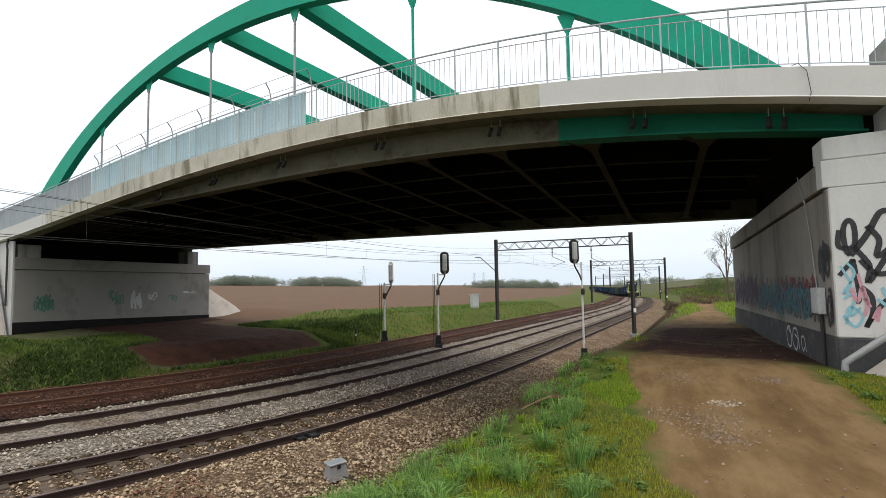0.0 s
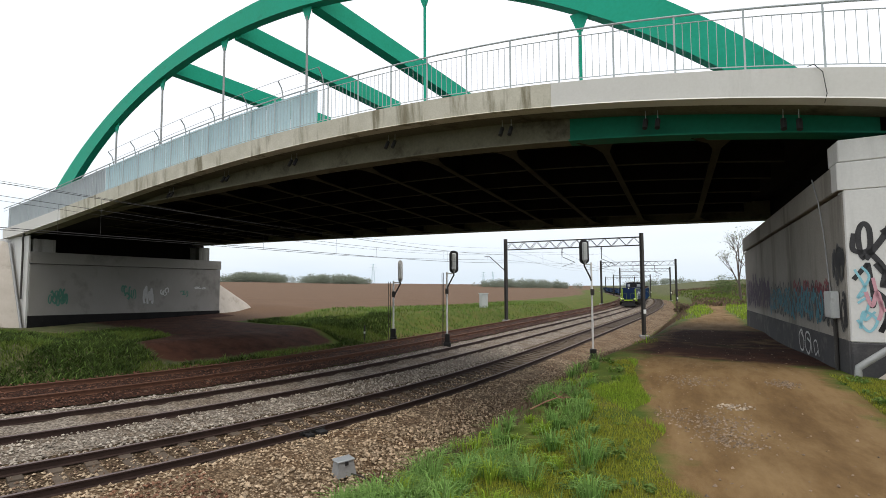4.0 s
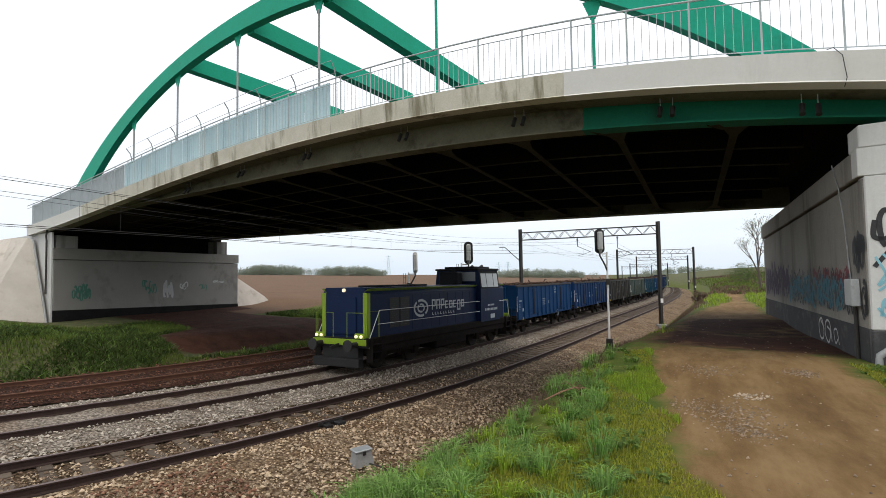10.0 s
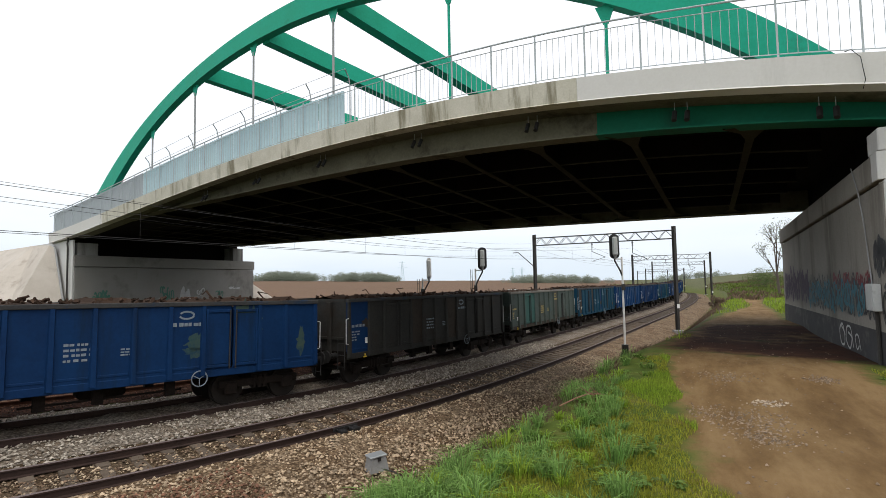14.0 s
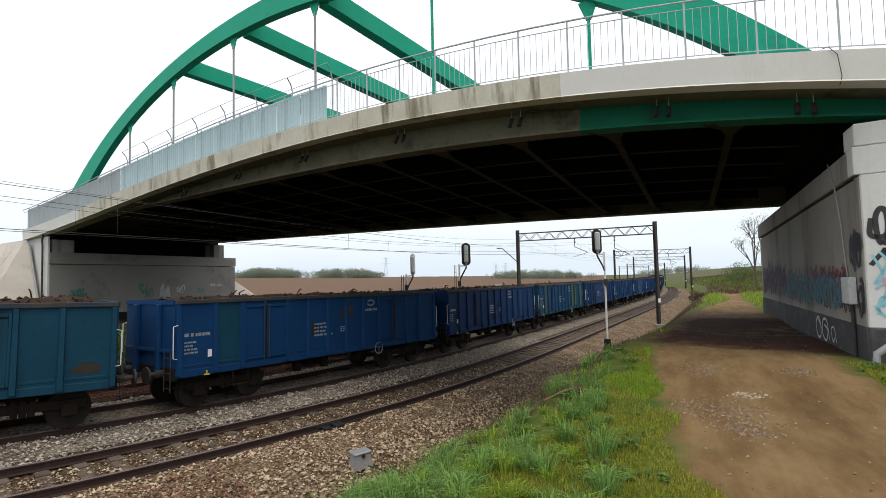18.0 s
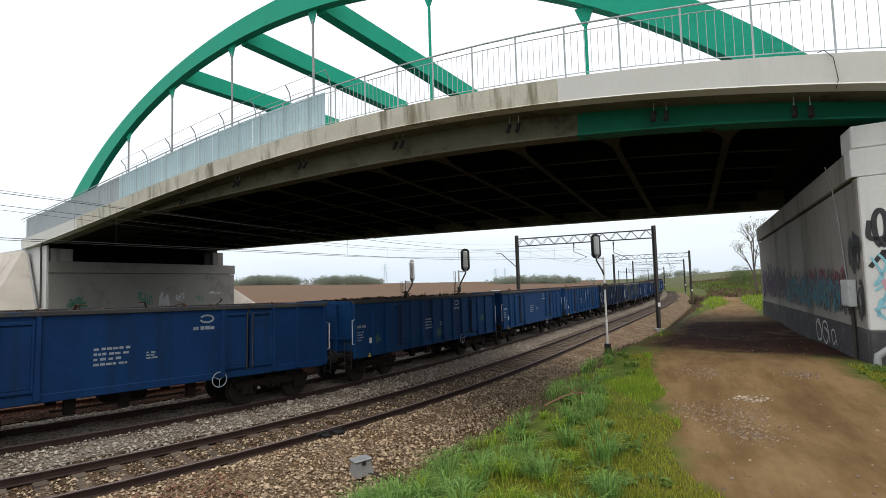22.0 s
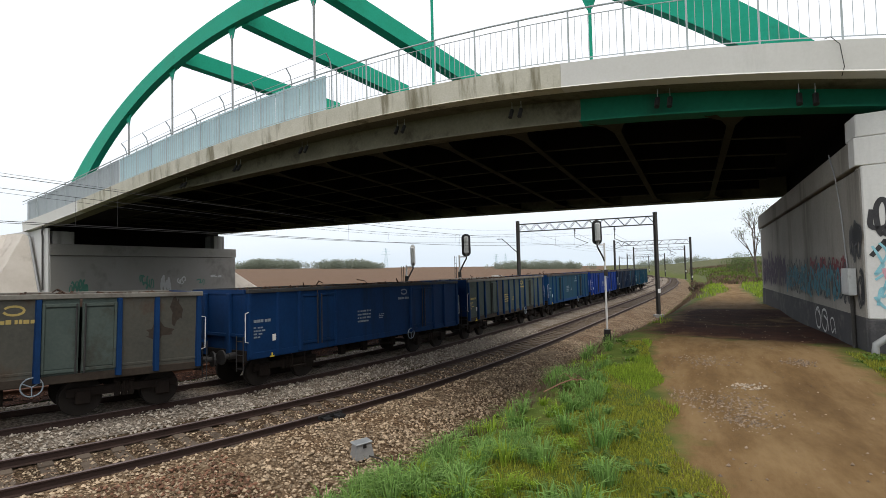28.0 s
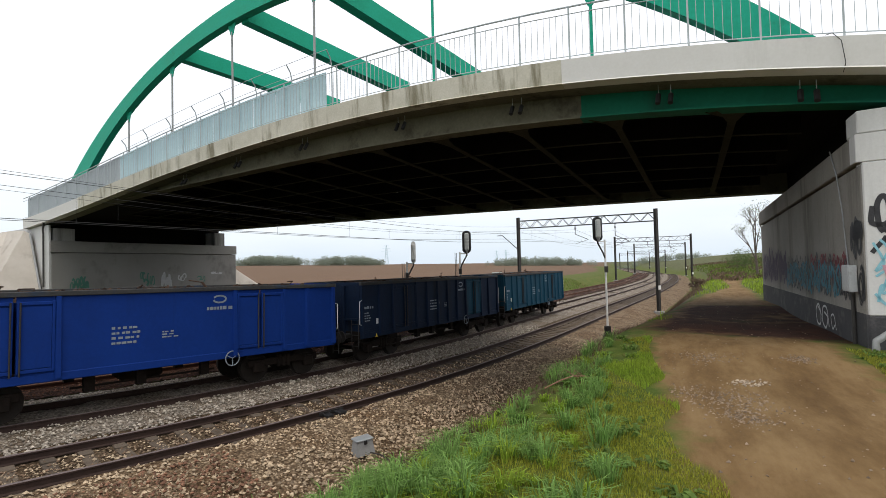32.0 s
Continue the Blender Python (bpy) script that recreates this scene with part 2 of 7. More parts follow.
# brown steel darkened: shade below the train is put into its colour
M["steel_brown"] = material("shade_dark_brown_steel", ((0.006, 0.005, 0.0045), (0.022, 0.016, 0.013)), 0.9, 0.0, scale=3, fine=30, bump=0.15, spec=0.15)
M["mast_paint"] = material("grey_mast_paint", ((0.26, 0.27, 0.275), (0.38, 0.39, 0.39)), 0.55, 0.2, scale=3, fine=30, bump=0.05)
M["mast_dark"] = material("weathered_dark_mast", ((0.028, 0.026, 0.025), (0.062, 0.058, 0.054)), 0.75, 0.1, scale=3, fine=30, bump=0.1)
M["black"] = material("matt_black_paint", ((0.01, 0.01, 0.011), (0.022, 0.022, 0.023)), 0.6, scale=3, fine=20, bump=0.03)
M["white"] = material("white_paint", ((0.72, 0.72, 0.71), (0.82, 0.82, 0.81)), 0.6, scale=2, fine=20, bump=0.03)
M["box_grey"] = material("grey_sheet_metal", ((0.40, 0.42, 0.42), (0.52, 0.54, 0.54)), 0.6, scale=4, fine=30, bump=0.08, stain=(0.25, 0.24, 0.22), stain_scale=6, stain_cover=0.3)


# ------------------------------------------------------------------ mesh helpers
def mesh_object(name, bm, mat, parent=None, label="", smooth=False):
    me = bpy.data.meshes.new(name)
    bm.to_mesh(me)
    bm.free()
    for m in (mat if isinstance(mat, (list, tuple)) else (mat,)):
        me.materials.append(m)
    if smooth:
        me.polygons.foreach_set("use_smooth", [True] * len(me.polygons))
    ob = new(name, me)
    if parent is not None:
        ob.parent = parent
    if label:
        ob["label"] = label
    return ob


def part(name, bm, mat, parent, label="", smooth=False):
    return mesh_object(name, bm, mat, parent, label, smooth)


def data_object(name, verts, faces, mat, parent=None, label="", smooth=False):
    me = bpy.data.meshes.new(name)
    me.from_pydata(verts, [], faces)
    for m in (mat if isinstance(mat, (list, tuple)) else (mat,)):
        me.materials.append(m)
    if smooth:
        me.polygons.foreach_set("use_smooth", [True] * len(me.polygons))
    ob = new(name, me)
    if parent is not None:
        ob.parent = parent
    if label:
        ob["label"] = label
    return ob


def box(bm, x0, x1, y0, y1, z0, z1, m=None, bevel=0.0, mi=0):
    """An axis-aligned box, moved by m; bevelled on request."""
    t = Matrix.Translation(((x0 + x1) / 2, (y0 + y1) / 2, (z0 + z1) / 2)) @ Matrix.Diagonal((abs(x1 - x0), abs(y1 - y0), abs(z1 - z0), 1))
    g = bmesh.ops.create_cube(bm, size=1, matrix=t)
    vs = g["verts"]
    fs = list({f for v in vs for f in v.link_faces})
    if bevel:
        r = bmesh.ops.bevel(bm, geom=list({e for v in vs for e in v.link_edges}), offset=bevel, segments=1, affect="EDGES")
        fs = list({f for v in r["verts"] for f in v.link_faces} | {f for f in fs if f.is_valid})
        vs = list({v for f in fs for v in f.verts})
    for f in fs:
        if f.is_valid:
            f.material_index = mi
    if m is not None:
        bmesh.ops.transform(bm, matrix=m, verts=vs)
    return vs


def rod(bm, p, q, r, r2=None, seg=8, mi=0):
    """A round bar from p to q."""
    p, q = Vector(p), Vector(q)
    d = q - p
    m = Matrix.Translation((p + q) / 2) @ d.to_track_quat("Z", "Y").to_matrix().to_4x4()
    g = bmesh.ops.create_cone(bm, cap_ends=True, segments=seg, radius1=r, radius2=r if r2 is None else r2, depth=d.length, matrix=m)
    for f in {f for v in g["verts"] for f in v.link_faces}:
        f.material_index = mi
    return g["verts"]


def bar(bm, p, q, w, h, up=(0, 0, 1), mi=0):
    """A rectangular bar from p to q, w across and h high."""
    p, q = Vector(p), Vector(q)
    f = (q - p).normalized()
    s = f.cross(Vector(up)).normalized()
    n = s.cross(f)
    vs = [bm.verts.new(c + s * a * w / 2 + n * b * h / 2) for c in (p, q) for a, b in ((-1, -1), (1, -1), (1, 1), (-1, 1))]
    for idx in ((3, 2, 1, 0), (4, 5, 6, 7), (0, 1, 5, 4), (1, 2, 6, 5), (2, 3, 7, 6), (3, 0, 4, 7)):
        fc = bm.faces.new([vs[i] for i in idx])
        fc.material_index = mi
    return vs


def tube(points, r, seg=6):
    """A polyline of short round bars as one bmesh."""
    bm = bmesh.new()
    rings = []
    pts = [Vector(p) for p in points]
    for i, p in enumerate(pts):
        d = (pts[min(i + 1, len(pts) - 1)] - pts[max(i - 1, 0)]).normalized()
        a = d.orthogonal().normalized() if i == 0 else (rings[-1][1] - d * rings[-1][1].dot(d)).normalized()
        b = d.cross(a)
        rings.append(([bm.verts.new(p + (a * math.cos(k * 2 * math.pi / seg) + b * math.sin(k * 2 * math.pi / seg)) * r) for k in range(seg)], a))
    for (u, _), (v, _) in zip(rings, rings[1:]):
        for k in range(seg):
            bm.faces.new((u[k], u[(k + 1) % seg], v[(k + 1) % seg], v[k]))
    bm.faces.new(list(reversed(rings[0][0])))
    bm.faces.new(rings[-1][0])
    return bm


def empty(name, m, label, category, group="", kind=""):
    ob = new(name)
    ob.empty_display_size = 0.3
    ob.matrix_world = m
    return tagged(ob, label, category, group, kind)


# ------------------------------------------------------------------ the railway line in plan
EYE = 1.65
KNOT_S = [0, 8, 16, 26, 40, 60, 90, 130, 180, 240, 320]
KNOT_H = [0.7716, 0.9355, 1.0399, 1.0768, 1.0764, 1.0762, 1.1083, 1.1819, 1.299, 1.315, 1.315]
DS = 0.5
LINE_S = np.arange(-340, 470, DS)


def _line():
    k0 = (KNOT_H[1] - KNOT_H[0]) / 8
    h = np.interp(LINE_S, KNOT_S, KNOT_H)
    h = np.where(LINE_S < 0, KNOT_H[0] + k0 * np.maximum(LINE_S, -40) * np.exp(np.maximum(LINE_S, -40) / 40), h)
    h = np.where(LINE_S > 320, KNOT_H[-1], h)
    h = np.convolve(np.pad(h, 8, mode="edge"), np.ones(17) / 17, "valid")
    x, y = np.cumsum(np.cos(h)) * DS, np.cumsum(np.sin(h)) * DS
    i = int(np.argmin(abs(LINE_S)))
    return x - x[i] - 11.046, y - y[i] + 12.537, h


LINE_X, LINE_Y, LINE_H = _line()


def rail_z(x, y):
    """Height of the rail heads' common plane."""
    xe = np.maximum(x, -20.0)
    ye = np.clip(y, 0.0, 140.0)
    return EYE - 4.55 - 0.07 * np.minimum(xe, 70) + 0.036 * ye


def track(s, d=0.0, h=0.0):
    """The point s metres along the line, d to its right, h above the rail heads."""
    x, y, a = (np.interp(s, LINE_S, v) for v in (LINE_X, LINE_Y, LINE_H))
    x, y = x + math.sin(a) * d, y - math.cos(a) * d
    return Vector((x, y, float(rail_z(x, y)) + h))


def track_pose(s, d=0.0, reach=3.5):
    """Pose on the line: x ahead along the train's travel (towards smaller s), z up."""
    p, q, r = track(s + reach, d), track(s - reach, d), track(s, d + 1)
    c = (p + q) / 2
    fx = (q - p).normalized()
    side = (track(s, d - 1) - r).normalized()
    up = side.cross(fx)
    if up.z < 0:
        up = -up
    fy = up.cross(fx).normalized()
    up = fx.cross(fy)
    return Matrix(((fx.x, fy.x, up.x, c.x), (fx.y, fy.y, up.y, c.y), (fx.z, fy.z, up.z, c.z), (0, 0, 0, 1)))


def line_coords(x, y):
    """For arrays of places: metres along the line and metres to its right."""
    s, d = np.empty_like(x), np.empty_like(x)
    lx, ly, ls, lh = LINE_X[::2], LINE_Y[::2], LINE_S[::2], LINE_H[::2]
    for i in range(0, len(x), 4000):
        dx, dy = x[i:i + 4000, None] - lx, y[i:i + 4000, None] - ly
        k = np.argmin(dx * dx + dy * dy, axis=1)
        j = np.arange(len(k))
        s[i:i + 4000] = ls[k]
        d[i:i + 4000] = dx[j, k] * np.sin(lh[k]) - dy[j, k] * np.cos(lh[k])
    return s, d


def smooth(a, b, v):
    t = np.clip((v - a) / (b - a), 0, 1)
    return t * t * (3 - 2 * t)


def hash_noise(x, y, size, seed):
    """Smooth value noise in the plane, 0 to 1."""
    g = np.random.RandomState(seed).rand(64, 64)
    u, v = x / size, y / size
    i, j = np.floor(u).astype(int), np.floor(v).astype(int)
    fu, fv = u - i, v - j
    fu, fv = fu * fu * (3 - 2 * fu), fv * fv * (3 - 2 * fv)
    a = g[i % 64, j % 64] * (1 - fu) + g[(i + 1) % 64, j % 64] * fu
    b = g[i % 64, (j + 1) % 64] * (1 - fu) + g[(i + 1) % 64, (j + 1) % 64] * fu
    return a * (1 - fv) + b * fv


# bridge plan: corners of the abutments, way along the deck and way across it
BR, BL = np.array([7.4, 9.7]), np.array([-22.0, 30.0])
BU = (BL - BR) / np.linalg.norm(BL - BR)
BN = np.array([0.40, 0.917]) / math.hypot(0.40, 0.917)


def bridge(s, o, z):
    """A point of the bridge: s along the deck from the path's abutment, o across from its front, z up."""
    p = BR + BU * s + BN * o
    return Vector((p[0], p[1], z))


def ground_z(x, y):
    x, y = np.atleast_1d(np.asarray(x, float)), np.atleast_1d(np.asarray(y, float))
    s, d = line_coords(x, y)
    r = rail_z(x, y)
    n1, n2 = hash_noise(x, y, 3.1, 3) - 0.5, hash_noise(x, y, 0.9, 5) - 0.5
    formation = r - 0.55
    # bank and path on the right of the line
    path_z = 0.0 + 0.05 * n1 + 0.03 * n2 - 0.5 * smooth(30, 70, s)
    hill = smooth(45, 150, s) * smooth(465, 360, s) * np.clip(d - 9, 0, 60) * 0.085
    path_z = path_z + hill
    toe = 8.2 - 0.9 * smooth(18, 34, s)
    crest = 11.6 + 2.6 * smooth(10, 0, s) + 0.4 * n1
    right = formation + 0.2 + (path_z - formation - 0.2) * smooth(toe, crest, d) ** 0.85 + 0.10 * n1 * smooth(toe, toe + 1, d)
    # cutting slope and field on the left
    bo = ((x - BR[0]) * -BU[1] + (y - BR[1]) * BU[0]) / (BN[0] * -BU[1] + BN[1] * BU[0])
    bank = -0.30 - 0.55 * smooth(22, 60, s) - 0.3 * smooth(60, 160, s) - 0.55 * smooth(-5, 0, bo) * smooth(20, 15, bo)
    far = np.clip(-d - 12, 0, 400)
    east = smooth(20, 90, s)
    field = bank + (0.0385 - 0.014 * east) * np.minimum(far, 260) - 0.03 * np.clip(far - 260, 0, 400) + 0.10 * n1
    left = formation + 0.1 + (field - formation - 0.1) * smooth(-5.7, -9.3, d) + 0.22 * n1 * smooth(-6, -8, d) * smooth(-14, -10, d)
    z = np.where(d > 0, np.where(d < toe, formation, right), np.where(d > -5.7, formation, left))
    return z, s, d


def lane_edges(y):
    """Left and right edge of the dirt track at y."""
    lo = np.interp(y, [-20, 0, 4.3, 7.3, 11.6, 21.7, 32.5, 60], [-3.0, 0.75, 1.95, 2.85, 4.25, 9.8, 17.0, 30.0])
    hi = np.interp(y, [-20, 0, 6.5, 10.2, 18.7, 36.0, 60], [1.0, 4.2, 5.5, 7.2, 11.2, 19.6, 33.5])
    return lo, hi


def axis(fine0, fine1, step, lo, hi, grow=1.14):
    v = list(np.arange(fine0, fine1 + 1e-6, step))
    g = step
    while v[-1] < hi:
        g *= grow
        v.append(v[-1] + g)
    g = step
    while v[0] > lo:
        g *= grow
        v.insert(0, v[0] - g)
    return np.array(v)


def ground_material():
    m = bpy.data.materials.new("ground_cover")
    m.use_nodes = True
    nt = m.node_tree
    b = nt.nodes["Principled BSDF"]
    b.inputs["Roughness"].default_value = 0.95
    b.inputs["Specular IOR Level"].default_value = 0.15
    co = nt.nodes.new("ShaderNodeTexCoord")

    def noise_node(scale, detail=6.0, rough=0.6):
        n = nt.nodes.new("ShaderNodeTexNoise")
        n.inputs["Scale"].default_value, n.inputs["Detail"].default_value, n.inputs["Roughness"].default_value = scale, detail, rough
        nt.links.new(co.outputs["Object"], n.inputs["Vector"])
        return n.outputs["Fac"]

    def ramp(fac, *stops):
        r = nt.nodes.new("ShaderNodeValToRGB")
        r.color_ramp.elements[0].position, r.color_ramp.elements[0].color = stops[0][0], (*stops[0][1], 1)
        r.color_ramp.elements[1].position, r.color_ramp.elements[1].color = stops[-1][0], (*stops[-1][1], 1)
        for p, c in stops[1:-1]:
            r.color_ramp.elements.new(p).color = (*c, 1)
        nt.links.new(fac, r.inputs[0])
        return r.outputs["Color"]

    def mask(name, edge):
        a = nt.nodes.new("ShaderNodeAttribute")
        a.attribute_name = name
        s = nt.nodes.new("ShaderNodeMath")
        s.operation = "MULTIPLY_ADD"
        s.inputs[1].default_value, s.inputs[2].default_value = edge, -edge / 2
        nt.links.new(mid, s.inputs[0])
        t = nt.nodes.new("ShaderNodeMath")
        t.operation = "ADD"
        nt.links.new(a.outputs["Fac"], t.inputs[0])
        nt.links.new(s.outputs[0], t.inputs[1])
        r = nt.nodes.new("ShaderNodeMapRange")
        r.inputs["From Min"].default_value, r.inputs["From Max"].default_value = 0.35, 0.65
        nt.links.new(t.outputs[0], r.inputs["Value"])
        return r.outputs[0]

    def mix(f, a, c):
        x = nt.nodes.new("ShaderNodeMixRGB")
        nt.links.new(f, x.inputs[0])
        nt.links.new(a, x.inputs[1])
        nt.links.new(c, x.inputs[2])
        return x.outputs[0]

    big, mid, fine, grit = noise_node(0.25), noise_node(1.6), noise_node(14), noise_node(70, 3)
    # kept dark under the blades: shade in their gaps is put into the colour
    grass = ramp(mid, (0.3, (0.042, 0.072, 0.012)), (0.48, (0.078, 0.108, 0.018)), (0.6, (0.108, 0.105, 0.028)), (0.75, (0.12, 0.088, 0.040)))
    scrub = ramp(mid, (0.3, (0.05, 0.064, 0.028)), (0.52, (0.092, 0.10, 0.045)), (0.7, (0.15, 0.128, 0.075)))
    field = ramp(fine, (0.3, (0.105, 0.064, 0.040)), (0.7, (0.168, 0.108, 0.070)))
    # wheel-worn soil drawn out along the dirt track
    turn, draw = nt.nodes.new("ShaderNodeMapping"), nt.nodes.new("ShaderNodeMapping")
    turn.inputs["Rotation"].default_value = (0, 0, radians(22.6))
    draw.inputs["Scale"].default_value = (1.5, 0.42, 1.0)
    wn2 = nt.nodes.new("ShaderNodeTexNoise")
    wn2.inputs["Scale"].default_value, wn2.inputs["Detail"].default_value, wn2.inputs["Roughness"].default_value = 1.0, 10.0, 0.7
    nt.links.new(co.outputs["Object"], turn.inputs["Vector"])
    nt.links.new(turn.outputs[0], draw.inputs["Vector"])
    nt.links.new(draw.outputs[0], wn2.inputs["Vector"])
    worn = wn2.outputs["Fac"]
    dirt = ramp(worn, (0.30, (0.094, 0.055, 0.023)), (0.45, (0.152, 0.094, 0.041)), (0.60, (0.214, 0.142, 0.069)), (0.76, (0.166, 0.105, 0.048)))
    # bare soil, darkened further for the deck's shade
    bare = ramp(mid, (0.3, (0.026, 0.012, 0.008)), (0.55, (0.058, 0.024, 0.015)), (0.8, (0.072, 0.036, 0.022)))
    litter = ramp(fine, (0.3, (0.055, 0.04, 0.026)), (0.7, (0.16, 0.125, 0.08)))
    c = mix(mask("scrub", 0.8), grass, scrub)
    c = mix(mask("field", 0.2), c, field)
    c = mix(mask("litter", 0.9), c, litter)
    # bare bank soil, and the painted deck shade on the path
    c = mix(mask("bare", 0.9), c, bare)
    c = mix(mask("dirt", 0.9), c, dirt)
    v = nt.nodes.new("ShaderNodeMixRGB")
    v.blend_type = "MULTIPLY"
    v.inputs[0].default_value = 0.55
    nt.links.new(c, v.inputs[1])
    nt.links.new(ramp(big, (0.3, (0.80, 0.79, 0.78)), (0.7, (1.12, 1.1, 1.05))), v.inputs[2])
    nt.links.new(v.outputs[0], b.inputs["Base Color"])
    bp = nt.nodes.new("ShaderNodeBump")
    bp.inputs["Strength"].default_value, bp.inputs["Distance"].default_value = 0.35, 0.035
    hs = nt.nodes.new("ShaderNodeMath")
    hs.operation = "ADD"
    nt.links.new(fine, hs.inputs[0])
    nt.links.new(grit, hs.inputs[1])
    nt.links.new(hs.outputs[0], bp.inputs["Height"])
    nt.links.new(bp.outputs[0], b.inputs["Normal"])
    return m


def build_ground():
    gx, gy = axis(-26, 34, 0.4, -1500, 1500), axis(2, 62, 0.4, -700, 2200)
    X, Y = np.meshgrid(gx, gy)
    x, y = X.ravel(), Y.ravel()
    z, s, d = ground_z(x, y)
    # far rim sinks a little so that the horizon stays level
    verts = np.stack([x, y, z], 1)
    w, h = len(gx), len(gy)
    idx = np.arange(w * h).reshape(h, w)
    faces = np.stack([idx[:-1, :-1], idx[:-1, 1:], idx[1:, 1:], idx[1:, :-1]], -1).reshape(-1, 4)
    ob = data_object("ground", verts.tolist(), faces.tolist(), ground_material(), smooth=True)
    tagged(ob, "grassy railway cutting with dirt track and ploughed field", "ground", kind="structure")
    me = ob.data
    lo, hi = lane_edges(y)
    dirt = np.clip(0.5 + np.minimum(x - lo, hi - x) * 0.8, 0, 1) * smooth(62, 50, y) * smooth(-14, -8, y)
    bo = ((x - BR[0]) * -BU[1] + (y - BR[1]) * BU[0]) / (BN[0] * -BU[1] + BN[1] * BU[0])   # across the bridge
    bs = (x - BR[0] - BN[0] * bo) * BU[0] + (y - BR[1] - BN[1] * bo) * BU[1]
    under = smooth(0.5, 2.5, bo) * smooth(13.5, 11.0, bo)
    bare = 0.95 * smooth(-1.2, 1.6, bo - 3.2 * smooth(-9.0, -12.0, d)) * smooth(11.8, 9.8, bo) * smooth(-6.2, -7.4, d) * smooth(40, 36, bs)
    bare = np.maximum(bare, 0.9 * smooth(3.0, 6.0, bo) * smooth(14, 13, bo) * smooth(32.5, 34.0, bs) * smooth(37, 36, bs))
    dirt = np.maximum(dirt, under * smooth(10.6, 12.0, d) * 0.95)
    # deck's shade over the path, put into its colour with uneven strength
    deck_shade = smooth(-0.6, 2.2, bo) * smooth(11.5, 7.5, bo) * smooth(10.6, 12.5, d) * (0.45 + 0.5 * hash_noise(x, y, 1.6, 19))
    dirt = dirt * (1 - deck_shade)
    bare = np.maximum(bare, deck_shade * 1.3)
    edge = 11.4 + 1.0 * smooth(12, 3, s)
    litter = smooth(7.0, 8.4, d) * smooth(edge + 0.6, edge - 0.8, d) * 0.8 * smooth(60, 45, s) + smooth(-5.2, -6.0, d) * smooth(-8.0, -6.6, d) * 0.3
    field = smooth(-15.0, -17.5, d) * (1 - smooth(36, 40, bs) * 0) * smooth(-26, -20, s + 0 * d) * smooth(3, 8, y - 30 + 0 * x)
    field = np.maximum(field, smooth(300, 360, y) * smooth(0.34, 0.26, x / np.maximum(y, 1)))
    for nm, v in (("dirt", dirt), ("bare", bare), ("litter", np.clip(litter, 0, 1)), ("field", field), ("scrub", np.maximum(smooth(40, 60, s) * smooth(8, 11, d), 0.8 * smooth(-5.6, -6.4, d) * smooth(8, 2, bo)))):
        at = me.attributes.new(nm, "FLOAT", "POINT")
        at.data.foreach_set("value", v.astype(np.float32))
    return ob


build_ground()


# ------------------------------------------------------------------ ballast and tracks
def stations(s0, s1):
    """Stations along the line, dense near the bridge."""
    out, s = [], s0
    while s < s1:
        out.append(s)
        s += 0.35 if -8 < s < 40 else (1.2 if -30 < s < 90 else 4.0)
    return out + [s1]


def ballast_material(name, dark, light, tint):
    m = bpy.data.materials.new(name)
    m.use_nodes = True
    nt = m.node_tree
    b = nt.nodes["Principled BSDF"]
    b.inputs["Roughness"].default_value = 0.95
    b.inputs["Specular IOR Level"].default_value = 0.2
    co = nt.nodes.new("ShaderNodeTexCoord")
    vo = nt.nodes.new("ShaderNodeTexVoronoi")
    vo.inputs["Scale"].default_value = 17
    no = nt.nodes.new("ShaderNodeTexNoise")
    no.inputs["Scale"].default_value, no.inputs["Detail"].default_value = 0.9, 6
    for n in (vo, no):
        nt.links.new(co.outputs["Object"], n.inputs["Vector"])
    sep = nt.nodes.new("ShaderNodeSeparateColor")
    nt.links.new(vo.outputs["Color"], sep.inputs[0])
    r = nt.nodes.new("ShaderNodeValToRGB")
    r.color_ramp.elements[0].position, r.color_ramp.elements[0].color = 0.05, (*dark, 1)
    r.color_ramp.elements[1].position, r.color_ramp.elements[1].color = 0.95, (*light, 1)
    nt.links.new(sep.outputs[0], r.inputs[0])
    # cell edges multiplied darker: shade between the stones put into the colour
    gap = nt.nodes.new("ShaderNodeValToRGB")
    gap.color_ramp.elements[0].position, gap.color_ramp.elements[0].color = 0.0, (1, 1, 1, 1)
    gap.color_ramp.elements[1].position, gap.color_ramp.elements[1].color = 0.75, (0.42, 0.39, 0.37, 1)
    nt.links.new(vo.outputs["Distance"], gap.inputs[0])
    mu = nt.nodes.new("ShaderNodeMixRGB")
    mu.blend_type, mu.inputs[0].default_value = "MULTIPLY", 1.0
    nt.links.new(r.outputs[0], mu.inputs[1])
    nt.links.new(gap.outputs[0], mu.inputs[2])
    st = nt.nodes.new("ShaderNodeValToRGB")
    st.color_ramp.elements[0].position, st.color_ramp.elements[0].color = 0.42, (0, 0, 0, 1)
    st.color_ramp.elements[1].position, st.color_ramp.elements[1].color = 0.65, (0.75, 0.75, 0.75, 1)
    nt.links.new(no.outputs["Fac"], st.inputs[0])
    mx = nt.nodes.new("ShaderNodeMixRGB")
    mx.blend_type = "MULTIPLY"
    nt.links.new(st.outputs[0], mx.inputs[0])
    nt.links.new(mu.outputs[0], mx.inputs[1])
    mx.inputs[2].default_value = (*tint, 1)
    nt.links.new(mx.outputs[0], b.inputs["Base Color"])
    bp = nt.nodes.new("ShaderNodeBump")
    bp.invert = True
    bp.inputs["Strength"].default_value, bp.inputs["Distance"].default_value = 0.9, 0.04
